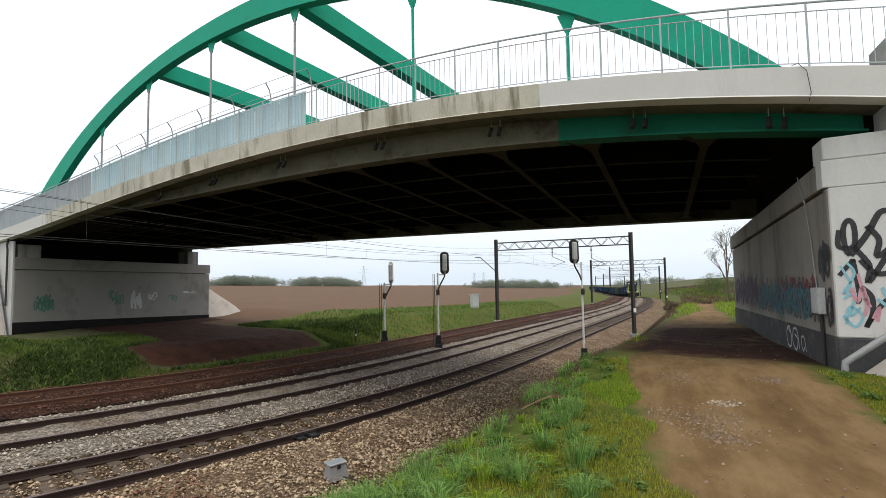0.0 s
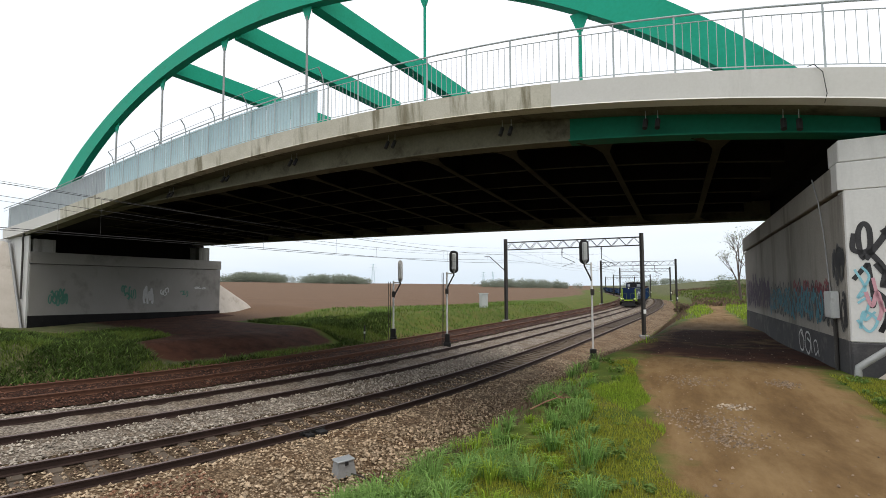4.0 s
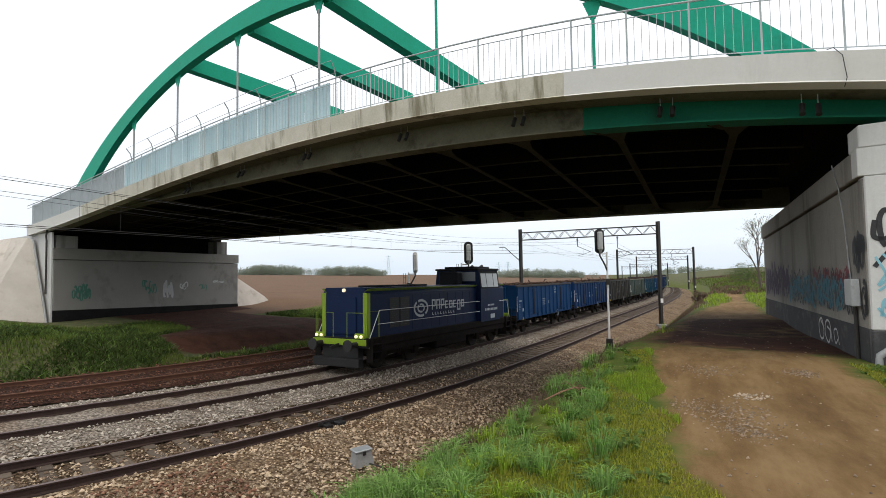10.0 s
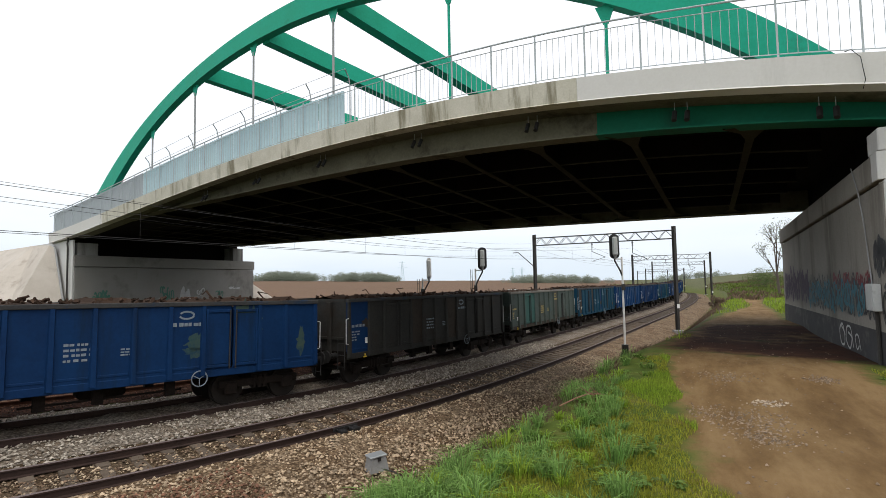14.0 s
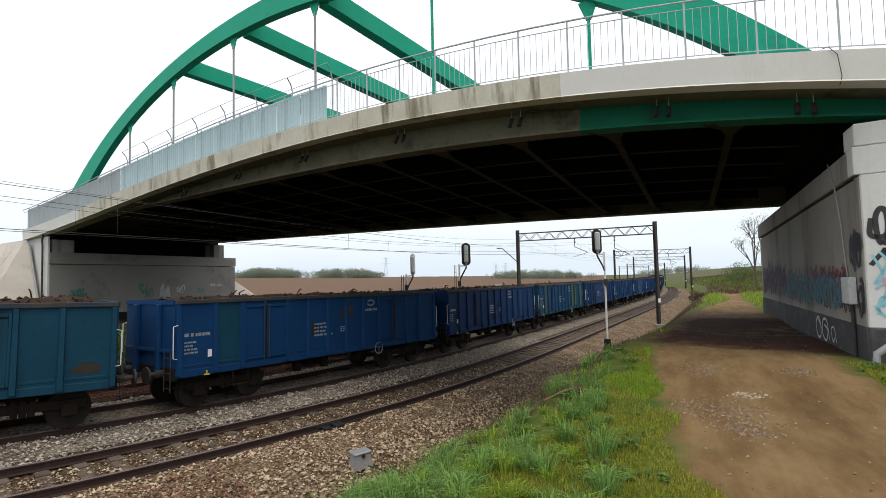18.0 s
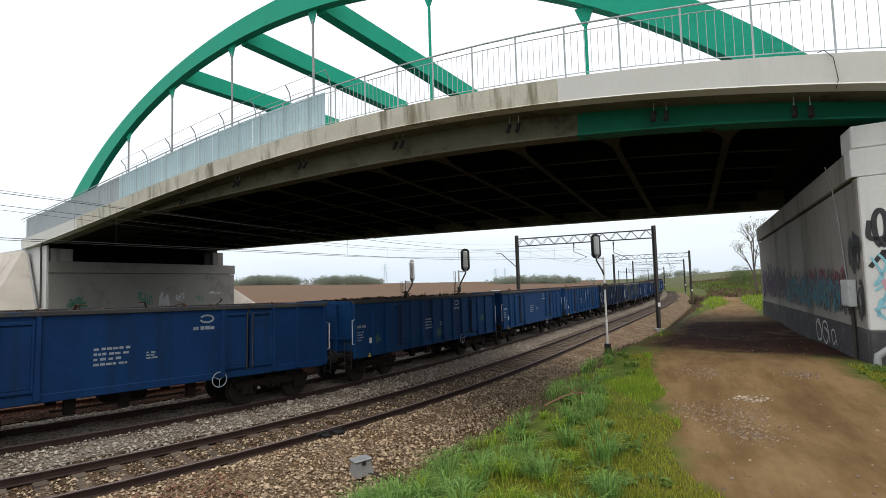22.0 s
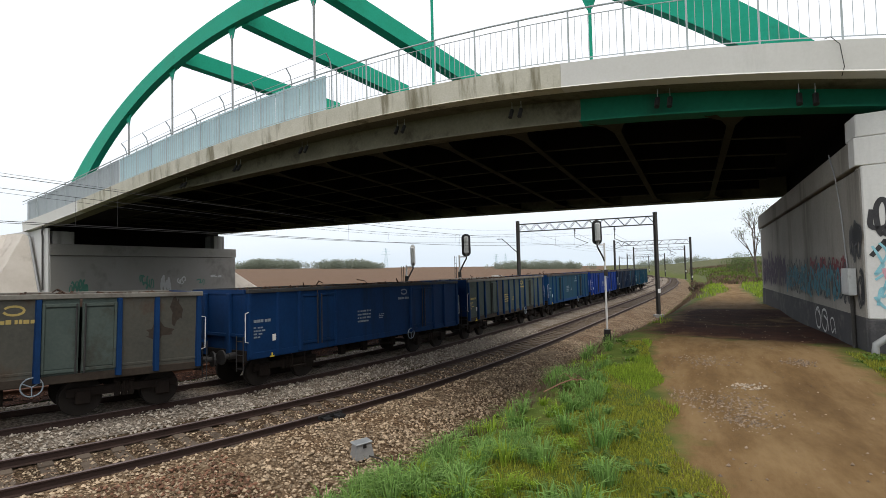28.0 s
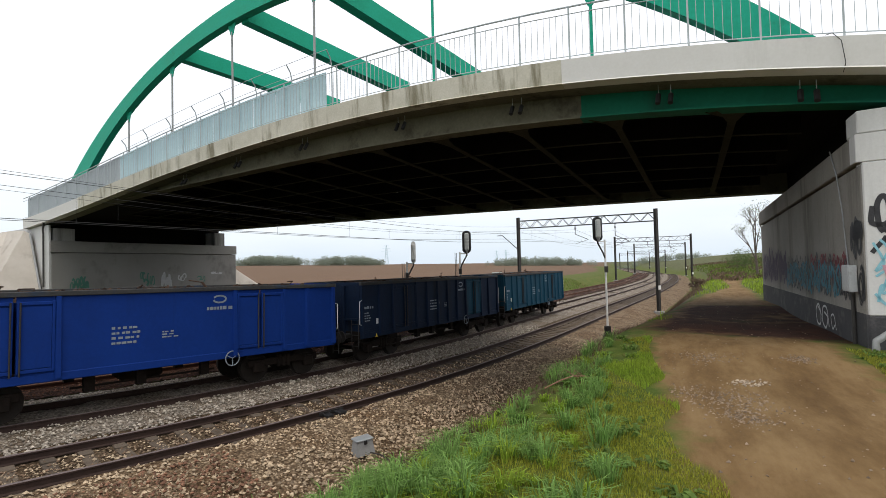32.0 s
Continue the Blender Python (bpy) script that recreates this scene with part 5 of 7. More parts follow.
M["hand_rail"] = material("white_handrail", ((0.60, 0.61, 0.62), (0.70, 0.71, 0.72)), 0.45, scale=4, fine=20, bump=0.02)
# paint, odd bays, upright colour, smooth sheets, patches, white run, load over the rim, words on its look
WAGON_LOOKS = [
    ("clean", {}, "", False, [], False, 0.06, "mid-blue open wagon with smooth doors, heaped with scrap"),
    ("blue", {}, "", False, [("dust", 9)], False, 0.08, "blue open wagon with scraped olive patches, heaped with scrap"),
    ("soot", {0: "blue", 3: "brown", 6: "brown"}, "", False, [("brown", 5)], False, 0.08, "sooty grey open wagon with one blue end bay, heaped with scrap"),
    ("grey_green", {2: "mint", 7: "rust"}, "", False, [("dust", 3)], False, 0.02, "faded grey-green open wagon with yellow stencils"),
    ("teal", {0: "brown", 3: "brown", 6: "blue"}, "", False, [("brown", 4)], False, 0.08, "teal open wagon with rusty brown bays, heaped with scrap"),
    ("clean", {1: "teal"}, "", False, [("brown", 3)], False, 0.02, "blue open wagon with a few rust-brown patches"),
    ("blue", {8: "clean"}, "", False, [("navy", 5)], False, 0.02, "worn dark-blue open wagon dusted white along the rim"),
    ("clean", {1: "dust", 8: "mint", 10: "mint"}, "teal", False, [("dust", 8)], False, 0.0, "blue open wagon with faded mint and olive patches"),
    ("blue", {}, "", True, [], False, -0.04, "smooth-sided deep-blue open wagon"),
    ("clean", {4: "blue", 7: "blue"}, "", False, [("mint", 4)], False, 0.02, "patchy mid-blue open wagon with white scratches"),
    ("clean", {}, "", True, [], False, -0.04, "smooth-sided mid-blue open wagon with white stencils"),
    ("clean", {5: "blue"}, "", False, [], True, -0.04, "mid-blue open wagon with a white run of spilled paint"),
    ("navy", {}, "", False, [("soot", 4)], False, -0.04, "sooty navy open wagon"),
    ("rust", {4: "grey_green", 8: "grey_green"}, "blue", False, [("brown", 5)], False, -0.04, "rust-streaked grey open wagon with blue uprights"),
    ("blue", {}, "", True, [], False, -0.04, "smooth-sided worn-blue open wagon"),
    ("grey_green", {3: "rust"}, "blue", False, [], False, -0.04, "olive-grey open wagon with blue uprights and yellow stencils"),
    ("teal", {}, "clean", True, [], False, -0.04, "clean teal-blue open wagon with a white emblem"),
    ("bright", {}, "", True, [], False, -0.04, "bright blue repainted open wagon with smooth sides"),
    ("navy", {8: "teal"}, "", False, [], False, -0.04, "sooty navy open wagon near the end of the train"),
    ("teal", {}, "", False, [], False, -0.04, "faded teal open wagon at the end of the train"),
]
wagons = [build_wagon(kind, 40 + i, ld, words, bays, ribs, flat, patches, run)
          for i, (kind, bays, ribs, flat, patches, run, ld, words) in enumerate(WAGON_LOOKS)]

# ------------------------------------------------------------------ the locomotive
M["loco_blue"] = material("deep_blue_loco_paint", ((0.002, 0.011, 0.048), (0.0035, 0.018, 0.070)), 0.5, scale=0.8, fine=12, bump=0.03, spec=0.2, stain=(0.005, 0.009, 0.022), stain_scale=0.9, stain_cover=0.35, streak=True)
M["lime"] = material("lime_green_paint", ((0.20, 0.32, 0.015), (0.28, 0.42, 0.03)), 0.4, scale=1.5, fine=16, bump=0.03, stain=(0.22, 0.26, 0.05), stain_scale=2, stain_cover=0.2)
M["roof_dark"] = material("sooty_dark_roof", ((0.006, 0.0065, 0.008), (0.020, 0.021, 0.024)), 0.75, scale=2, fine=20, bump=0.06, spec=0.2)
M["lamp_glow"] = emitter("lit_headlight", (1.0, 0.86, 0.55), 0.8)
M["letter"] = material("white_loco_lettering", ((0.40, 0.45, 0.50), (0.52, 0.56, 0.60)), 0.6, scale=6, fine=30, bump=0.02)
M["grille"] = material("black_grille", ((0.008, 0.009, 0.012), (0.02, 0.021, 0.025)), 0.5, scale=3, fine=40, bump=0.05)


def glass_material():
    m = bpy.data.materials.new("cab_glass")
    m.use_nodes = True
    b = m.node_tree.nodes["Principled BSDF"]
    # pale base stands in for daylight seen through and mirrored in the panes
    b.inputs["Base Color"].default_value = (0.50, 0.53, 0.55, 1)
    b.inputs["Roughness"].default_value = 0.05
    b.inputs["Transmission Weight"].default_value = 0.15
    return m


M["glass"] = glass_material()


def build_loco():
    lo = empty("diesel_locomotive", Matrix.Identity(4), "deep blue diesel locomotive with lime trim and lit headlights", "locomotive")
    H, F0 = 3.18, 1.28     # hood top, running board
    bm = bmesh.new()
    box(bm, -6.45, 6.45, -1.36, 1.36, 0.96, F0, bevel=0.03)
    box(bm, -6.15, 6.15, -1.30, 1.30, 0.70, 0.96)
    part("underframe", bm, M["sill"], lo)
    # long hood: bevelled top edges
    def hood(x0, x1, name):
        bm = bmesh.new()
        half = 1.12
        prof = [(-half, F0), (half, F0), (half, H - 0.26), (half - 0.16, H), (-half + 0.16, H), (-half, H - 0.26)]
        a = [bm.verts.new((x0, y, z)) for y, z in prof]
        b = [bm.verts.new((x1, y, z)) for y, z in prof]
        for k in range(6):
            bm.faces.new((a[k], a[(k + 1) % 6], b[(k + 1) % 6], b[k]))
        bm.faces.new(list(reversed(a)))
        bm.faces.new(b)
        bmesh.ops.recalc_face_normals(bm, faces=bm.faces)
        return part(name, bm, M["loco_blue"], lo)
    lh = hood(-2.78, 6.2, "long_hood")
    sh = hood(-6.12, -4.95, "short_hood")
    for hd, x0, x1 in ((lh, -2.78, 6.2), (sh, -6.12, -4.95)):
        for sd in (-1, 1):
            bm = bmesh.new()
            bar(bm, (x0, sd * 1.05, H - 0.125), (x1, sd * 1.05, H - 0.125), 0.012, 0.30, up=(0, sd * 0.85, 0.53))
            part("lime_stripe", bm, M["lime"], hd, "lime stripe along the hood edge")
    # front face trim
    for sd in (-1, 1):
        bm = bmesh.new()
        box(bm, 6.03, 6.225, sd * 1.135 - 0.012, sd * 1.135 + 0.012, F0, H - 0.22)
        box(bm, 6.202, 6.225, sd * 1.04 - 0.09, sd * 1.04 + 0.09, F0, H - 0.20)
        part("lime_corner", bm, M["lime"], lh, "lime corner band")
    bm = bmesh.new()
    box(bm, 6.202, 6.25, -0.62, 0.62, F0 + 0.1, H - 0.35, bevel=0.02)
    part("front_door", bm, M["loco_blue"], lh)
    bm = bmesh.new()
    rod(bm, (6.15, 0, H - 0.10), (6.26, 0, H - 0.10), 0.07, seg=16)
    part("top_lamp", bm, M["lamp_glow"], lh, "lit top headlight")
    # grilles and doors along the sides
    for sd in (-1, 1):
        for x0, x1 in ((3.4, 4.08), (4.12, 4.8)):
            bm = bmesh.new()
            box(bm, x0, x1, sd * 1.125 - 0.01, sd * 1.125 + 0.01, 1.55, 2.75)
            for k in range(14):
                box(bm, x0 + 0.03, x1 - 0.03, sd * 1.14 - 0.012, sd * 1.14 + 0.012, 1.60 + 0.08 * k, 1.63 + 0.08 * k)
            part("radiator_grille", bm, M["grille"], lh)
        for k in range(8):
            x = -2.7 + 0.74 * k
            bm = bmesh.new()
            box(bm, x, x + 0.68, sd * 1.122 - 0.008, sd * 1.122 + 0.008, F0 + 0.08, H - 0.34, bevel=0.006)
            part("hood_door", bm, M["loco_blue"], lh)
        # emblem and lettering as plain shapes
        bm = bmesh.new()
        for r, th in ((0.42, 0.10), (0.20, 0.08)):
            n = 22
            for q in range(n):
                if q % 11 in (3,):
                    continue
                a0, a1 = q * 2 * math.pi / n, (q + 1) * 2 * math.pi / n
                p, w = (Vector((2.5 + math.cos(a) * r * 1.25, sd * 1.137, 2.22 + math.sin(a) * r * 0.8)) for a in (a0, a1))
                bar(bm, p, w, 0.008, th, up=(0, 0, 1))
        part("side_emblem", bm, M["letter"], lh, "white ring emblem")["kind"] = "stuff"
        # hollow blocks in place of the letters
        bm = bmesh.new()
        for q in range(8):
            x1, wd, z0, z1 = 1.62 - 0.385 * q, 0.31, 2.10 - (0.14 if q in (6,) else 0.0), 2.46 + (0.10 if q < 3 else 0.0)
            x0, y = x1 - wd, sd * 1.137
            box(bm, x1 - 0.075, x1, y - 0.004, y + 0.004, z0, z1)
            if q not in (3, 5):
                box(bm, x0, x0 + 0.07, y - 0.004, y + 0.004, z0 + (0.16 if q in (0, 2) else 0.0), z1)
            box(bm, x0 + 0.07, x1 - 0.075, y - 0.004, y + 0.004, z1 - 0.07, z1)
            if q != 1:
                box(bm, x0 + 0.07, x1 - 0.075, y - 0.004, y + 0.004, z0 + (0.14 if q in (0, 2) else 0.0), z0 + (0.21 if q in (0, 2) else 0.07))
        for q in range(9):
            x = 1.6 - 0.235 * q
            box(bm, x - 0.045, x, sd * 1.137 - 0.004, sd * 1.137 + 0.004, 1.86, 1.98)
            box(bm, x - 0.13, x - 0.045, sd * 1.137 - 0.004, sd * 1.137 + 0.004, 1.86, 1.89)
        part("side_lettering", bm, M["letter"], lh, "white lettering bars")["kind"] = "stuff"
        bm = bmesh.new()
        for q in range(9):
            box(bm, -4.68 + 0.17 * q, -4.57 + 0.17 * q, sd * 1.395 - 0.004, sd * 1.395 + 0.004, 1.78, 1.90)
        for q in range(5):
            box(bm, -4.3 + 0.16 * q, -4.2 + 0.16 * q, sd * 1.395 - 0.004, sd * 1.395 + 0.004, 2.02, 2.11)
        box(bm, -4.35, -3.85, sd * 1.395 - 0.004, sd * 1.395 + 0.004, 1.36, 1.58)
        part("number_bars", bm, M["letter"], lo, "pale marks on the cab side")
    # cab
    bm = bmesh.new()
    prof = [(-1.39, F0 - 0.05), (1.39, F0 - 0.05), (1.39, 2.90), (1.26, 3.90), (-1.26, 3.90), (-1.39, 2.90)]
    a = [bm.verts.new((-5.0, y, z)) for y, z in prof]
    b = [bm.verts.new((-2.75, y, z)) for y, z in prof]
    for k in range(6):
        bm.faces.new((a[k], a[(k + 1) % 6], b[(k + 1) % 6], b[k]))
    bm.faces.new(list(reversed(a)))
    bm.faces.new(b)
    bmesh.ops.recalc_face_normals(bm, faces=bm.faces)
    cab = part("cab", bm, M["loco_blue"], lo)
    bm = bmesh.new()
    box(bm, -5.15, -2.6, -1.32, 1.32, 3.90, 4.01, bevel=0.04)
    box(bm, -4.8, -2.9, -0.9, 0.9, 4.01, 4.12, bevel=0.04)
    part("cab_roof", bm, M["roof_dark"], cab)
    for sd in (-1, 1):
        bm = bmesh.new()
        vs = [bm.verts.new(p) for p in ((-4.99, sd * 1.394, 2.95), (-2.76, sd * 1.394, 2.95), (-2.76, sd * 1.278, 3.87), (-4.99, sd * 1.278, 3.87))]
        bm.faces.new(vs)
        r = bmesh.ops.extrude_face_region(bm, geom=list(bm.faces))
        bmesh.ops.translate(bm, vec=(0, sd * 0.006, 0), verts=[v for v in r["geom"] if isinstance(v, bmesh.types.BMVert)])
        bmesh.ops.recalc_face_normals(bm, faces=bm.faces)
        part("window_band", bm, M["roof_dark"], cab, "black band round the cab windows")
    for sd in (-1, 1):
        for x0, x1 in ((-4.85, -4.35), (-4.28, -3.52), (-3.46, -2.88)):
            bm = bmesh.new()
            za, zb = 3.02, 3.74
            ya, yb = 1.39 - (za - 2.85) * 0.126 + 0.018, 1.39 - (zb - 2.85) * 0.126 + 0.018
            vs = [bm.verts.new(p) for p in ((x0, sd * ya, za), (x1, sd * ya, za), (x1, sd * yb, zb), (x0, sd * yb, zb))]
            bm.faces.new(vs)
            r = bmesh.ops.extrude_face_region(bm, geom=list(bm.faces))
            bmesh.ops.translate(bm, vec=(0, sd * 0.012, 0), verts=[v for v in r["geom"] if isinstance(v, bmesh.types.BMVert)])
            bmesh.ops.recalc_face_normals(bm, faces=bm.faces)
            part("side_window", bm, M["glass"], cab)
    for x, sg in ((-2.75, 1), (-5.0, -1)):
        for y in (-0.62, 0.62):
            bm = bmesh.new()
            box(bm, x - 0.012, x + 0.014 * sg + 0.002, y - 0.46, y + 0.46, 3.34, 3.82)
            part("windscreen", bm, M["glass"], cab)
    bm = bmesh.new()
    box(bm, -2.3, -1.75, -0.55, 0.55, H, H + 0.66, bevel=0.05)
    rod(bm, (-2.0, 0.2, H + 0.64), (-2.0, 0.2, H + 0.83), 0.10, seg=12)
    part("exhaust_box", bm, M["roof_dark"], lo)
    bm = bmesh.new()
    for y in (-0.3, 0.3):
        rod(bm, (-4.7, y, 4.07), (-5.05, y, 4.17), 0.05, 0.09, seg=10)
    part("horn", bm, M["steel_dark"], cab)
    bm = bmesh.new()
    for k in range(3):
        box(bm, 1.0 + 1.4 * k, 2.0 + 1.4 * k, -0.5, 0.5, H, H + 0.07, bevel=0.02)
    part("roof_hatch", bm, M["roof_dark"], lh)
    # front beam, headlights, plough, steps
    for x, sg in ((6.45, 1), (-6.45, -1)):
        bm = bmesh.new()
        box(bm, x - 0.06, x + 0.06, -1.36, 1.36, 0.92, F0 + 0.02, bevel=0.015)
        part("front_beam", bm, M["roof_dark"], lo)
        bm = bmesh.new()
        box(bm, x + sg * 0.062, x + sg * 0.085, -1.34, 1.34, 1.02, F0 - 0.03, bevel=0.008)
        for y in (-1.0, 1.0):
            box(bm, x - 0.02, x + 0.08, y - 0.24, y + 0.24, F0 - 0.02, F0 + 0.19, bevel=0.03)
        fb = part("lamp_housing", bm, M["lime"], lo, "lime buffer beam with lamp housings")
        for y in (-1.12, -0.88, 0.88, 1.12):
            bm = bmesh.new()
            rod(bm, (x + sg * 0.08, y, F0 + 0.08), (x + sg * 0.13, y, F0 + 0.08), 0.06, seg=14)
            part("headlight", bm, M["lamp_glow"] if sg > 0 else M["black"], fb, "lit round headlight" if sg > 0 else "")
        bm = bmesh.new()
        box(bm, x - 0.02, x + sg * 0.3, -1.15, 1.15, 0.22, 0.55, bevel=0.03)
        box(bm, x - 0.3 * sg, x, -0.9, 0.9, 0.4, 0.95)
        part("rail_guard", bm, M["black"], lo)
        buffers(lo, sg * (LOCO / 2), sg)
        for y in (-1.3, 1.3):
            bm = bmesh.new()
            for k in range(3):
                box(bm, x - sg * 0.75, x - sg * 0.2, y - 0.14, y + 0.14, 0.42 + 0.3 * k, 0.46 + 0.3 * k)
            box(bm, x - sg * 0.77, x - sg * 0.74, y - 0.15, y + 0.15, 0.36, F0)
            box(bm, x - sg * 0.2, x - sg * 0.17, y - 0.15, y + 0.15, 0.36, F0)
            part("steps", bm, M["sill"], lo)
            part("grab_rail", tube([(x - sg * 0.15, y, 0.9), (x - sg * 0.15, y, F0 + 1.0), (x - sg * 0.75, y, F0 + 1.0), (x - sg * 0.75, y, F0)], 0.014, 6), M["lime"], lo)
        part("end_rail", tube([(x, -1.25, F0), (x, -1.25, F0 + 0.95), (x, -0.35, F0 + 0.95), (x, -0.35, F0)], 0.014, 6), M["lime"], lo)
        part("end_rail", tube([(x, 1.25, F0), (x, 1.25, F0 + 0.95), (x, 0.35, F0 + 0.95), (x, 0.35, F0)], 0.014, 6), M["lime"], lo)
    for sd in (-1, 1):
        part("side_rail", tube([(6.3, sd * 1.33, F0), (5.7, sd * 1.33, F0 + 1.02), (-2.72, sd * 1.33, F0 + 1.02)], 0.016, 6), M["hand_rail"], lo)
        part("side_rail", tube([(5.8, sd * 1.33, F0 + 0.5), (-2.72, sd * 1.33, F0 + 0.5)], 0.012, 6), M["hand_rail"], lo)
        part("side_rail", tube([(-5.05, sd * 1.33, F0 + 0.95), (-6.1, sd * 1.33, F0 + 0.95), (-6.4, sd * 1.33, F0)], 0.016, 6), M["hand_rail"], lo)
    # tank with hazard stripes
    bm = bmesh.new()
    box(bm, -1.45, 1.45, -1.22, 1.22, 0.36, 0.92, bevel=0.06)
    tank = part("fuel_tank", bm, M["sill"], lo)
    for sd in (-1, 1):
        for k in range(9):
            bm = bmesh.new()
            x = -1.15 + 0.265 * k
            bar(bm, (x, sd * 1.235, 0.84), (x + 0.13, sd * 1.235, 0.93), 0.008, 0.09, up=(0, 0, 1))
            part("hazard_stripe", bm, M["yellow"], tank, "yellow hazard stripe")
    for x in (-4.0, 4.0):
        bogie(lo, x, 1.15, 0.5)
    return lo


loco = build_loco()


# ------------------------------------------------------------------ railway equipment
def base_z(x, y):
    z, s, d = ground_z(x, y)
    r = float(rail_z(x, y))
    return max(float(z[0]), r - 0.34) if -6.2 < d[0] < 8.8 else float(z[0])


def light_signal(x, y, top, side, pole_mat, label, ladder, board="black"):
    """A colour-light signal on a round mast, its oval head carried beside the mast; seen from behind."""
    zb = base_z(x, y) + 0.12
    h = top - zb
    sg = empty("light_signal", Matrix.Translation((x, y, zb)), label, "railway signal", "light signals")
    bm = bmesh.new()
    box(bm, -0.22, 0.22, -0.22, 0.22, -0.4, 0.28, bevel=0.02)
    box(bm, -0.15, 0.15, -0.15, 0.15, 0.28, 0.80, bevel=0.02)
    for a, b in ((-0.17, -0.17), (0.17, -0.17), (-0.17, 0.17), (0.17, 0.17)):
        rod(bm, (a, b, 0.28), (a, b, 0.36), 0.025, seg=6)
    part("mast_base", bm, M["black"], sg)
    bm = bmesh.new()
    rod(bm, (0, 0, 0.5), (0, 0, h - 1.25), 0.06, 0.05, seg=12)
    part("mast", bm, pole_mat, sg)
    part("bracket", tube([(0, 0, h - 2.3), (side * 0.12, -0.05, h - 2.0), (side * 0.42, -0.12, h - 1.45), (side * 0.42, -0.12, h - 1.1)], 0.045, 8), M["mast_dark"], sg)
    part("bracket", tube([(0, 0, h - 1.35), (side * 0.42, -0.1, h - 1.35)], 0.035, 8), pole_mat, sg)
    # oval backboard and lamp case
    bm = bmesh.new()
    cx = side * 0.42
    ring = []
    n = 24
    for k in range(n):
        a = 2 * math.pi * k / n
        zz = math.sin(a) * 0.24 + (0.44 if math.sin(a) > 0 else -0.44)
        ring.append((cx + math.cos(a) * (0.27 if board == "black" else 0.15), zz + h - 0.66))
    f = [bm.verts.new((p, -0.10, q)) for p, q in ring]
    g = [bm.verts.new((p, -0.14, q)) for p, q in ring]
    for k in range(n):
        bm.faces.new((f[k], f[(k + 1) % n], g[(k + 1) % n], g[k]))
    bm.faces.new(f)
    bm.faces.new(list(reversed(g)))
    bmesh.ops.recalc_face_normals(bm, faces=bm.faces)
    head = part("backboard", bm, M[board], sg)
    bm = bmesh.new()
    box(bm, cx - 0.13, cx + 0.13, -0.36, -0.14, h - 1.16, h - 0.14, bevel=0.05)
    for k in range(4):
        box(bm, cx - 0.135, cx + 0.135, -0.37, -0.35, h - 0.42 - 0.22 * k, h - 0.405 - 0.22 * k)
    part("lamp_case", bm, M["box_grey"] if board == "black" else M["white"], head, "pale grey lamp case")
    for k in range(4):
        bm = bmesh.new()
        rod(bm, (cx, -0.10, h - 0.30 - 0.22 * k), (cx, 0.10, h - 0.28 - 0.22 * k), 0.10, seg=12)
        part("lamp_hood", bm, M[board], head)
    bm = bmesh.new()
    rod(bm, (cx, -0.25, h - 1.16), (cx, -0.25, h - 1.34), 0.10, 0.04, seg=10)
    part("cable_gland", bm, M["mast_paint"], head)
    if ladder:
        bm = bmesh.new()
        lx = -side * 0.24
        for e in (-0.16, 0.16):
            rod(bm, (lx + e * 0.3, e, 0.1), (lx + e * 0.3, e, h - 1.3), 0.018, seg=6)
        for k in range(int((h - 1.6) / 0.3)):
            rod(bm, (lx - 0.05, -0.16, 0.4 + 0.3 * k), (lx + 0.05, 0.16, 0.4 + 0.3 * k), 0.012, seg=5)
        part("ladder", bm, M["mast_dark"], sg)
    bm = bmesh.new()
    box(bm, -0.10, 0.10, -0.16, -0.08, h * 0.55, h * 0.55 + 0.34, bevel=0.01)
    part("junction_box", bm, M["mast_dark"], sg)
    return sg


light_signal(8.85, 29.8, 4.15, -1, M["white"], "tall light signal on a grey mast beside the near track", False)
light_signal(0.86, 32.3, 3.72, 1, M["white"], "light signal on a grey mast with ladder between the tracks", True)
light_signal(-2.4, 33.2, 3.20, 1, M["white"], "small light signal on a pale mast with ladder beside the siding", True, "white")


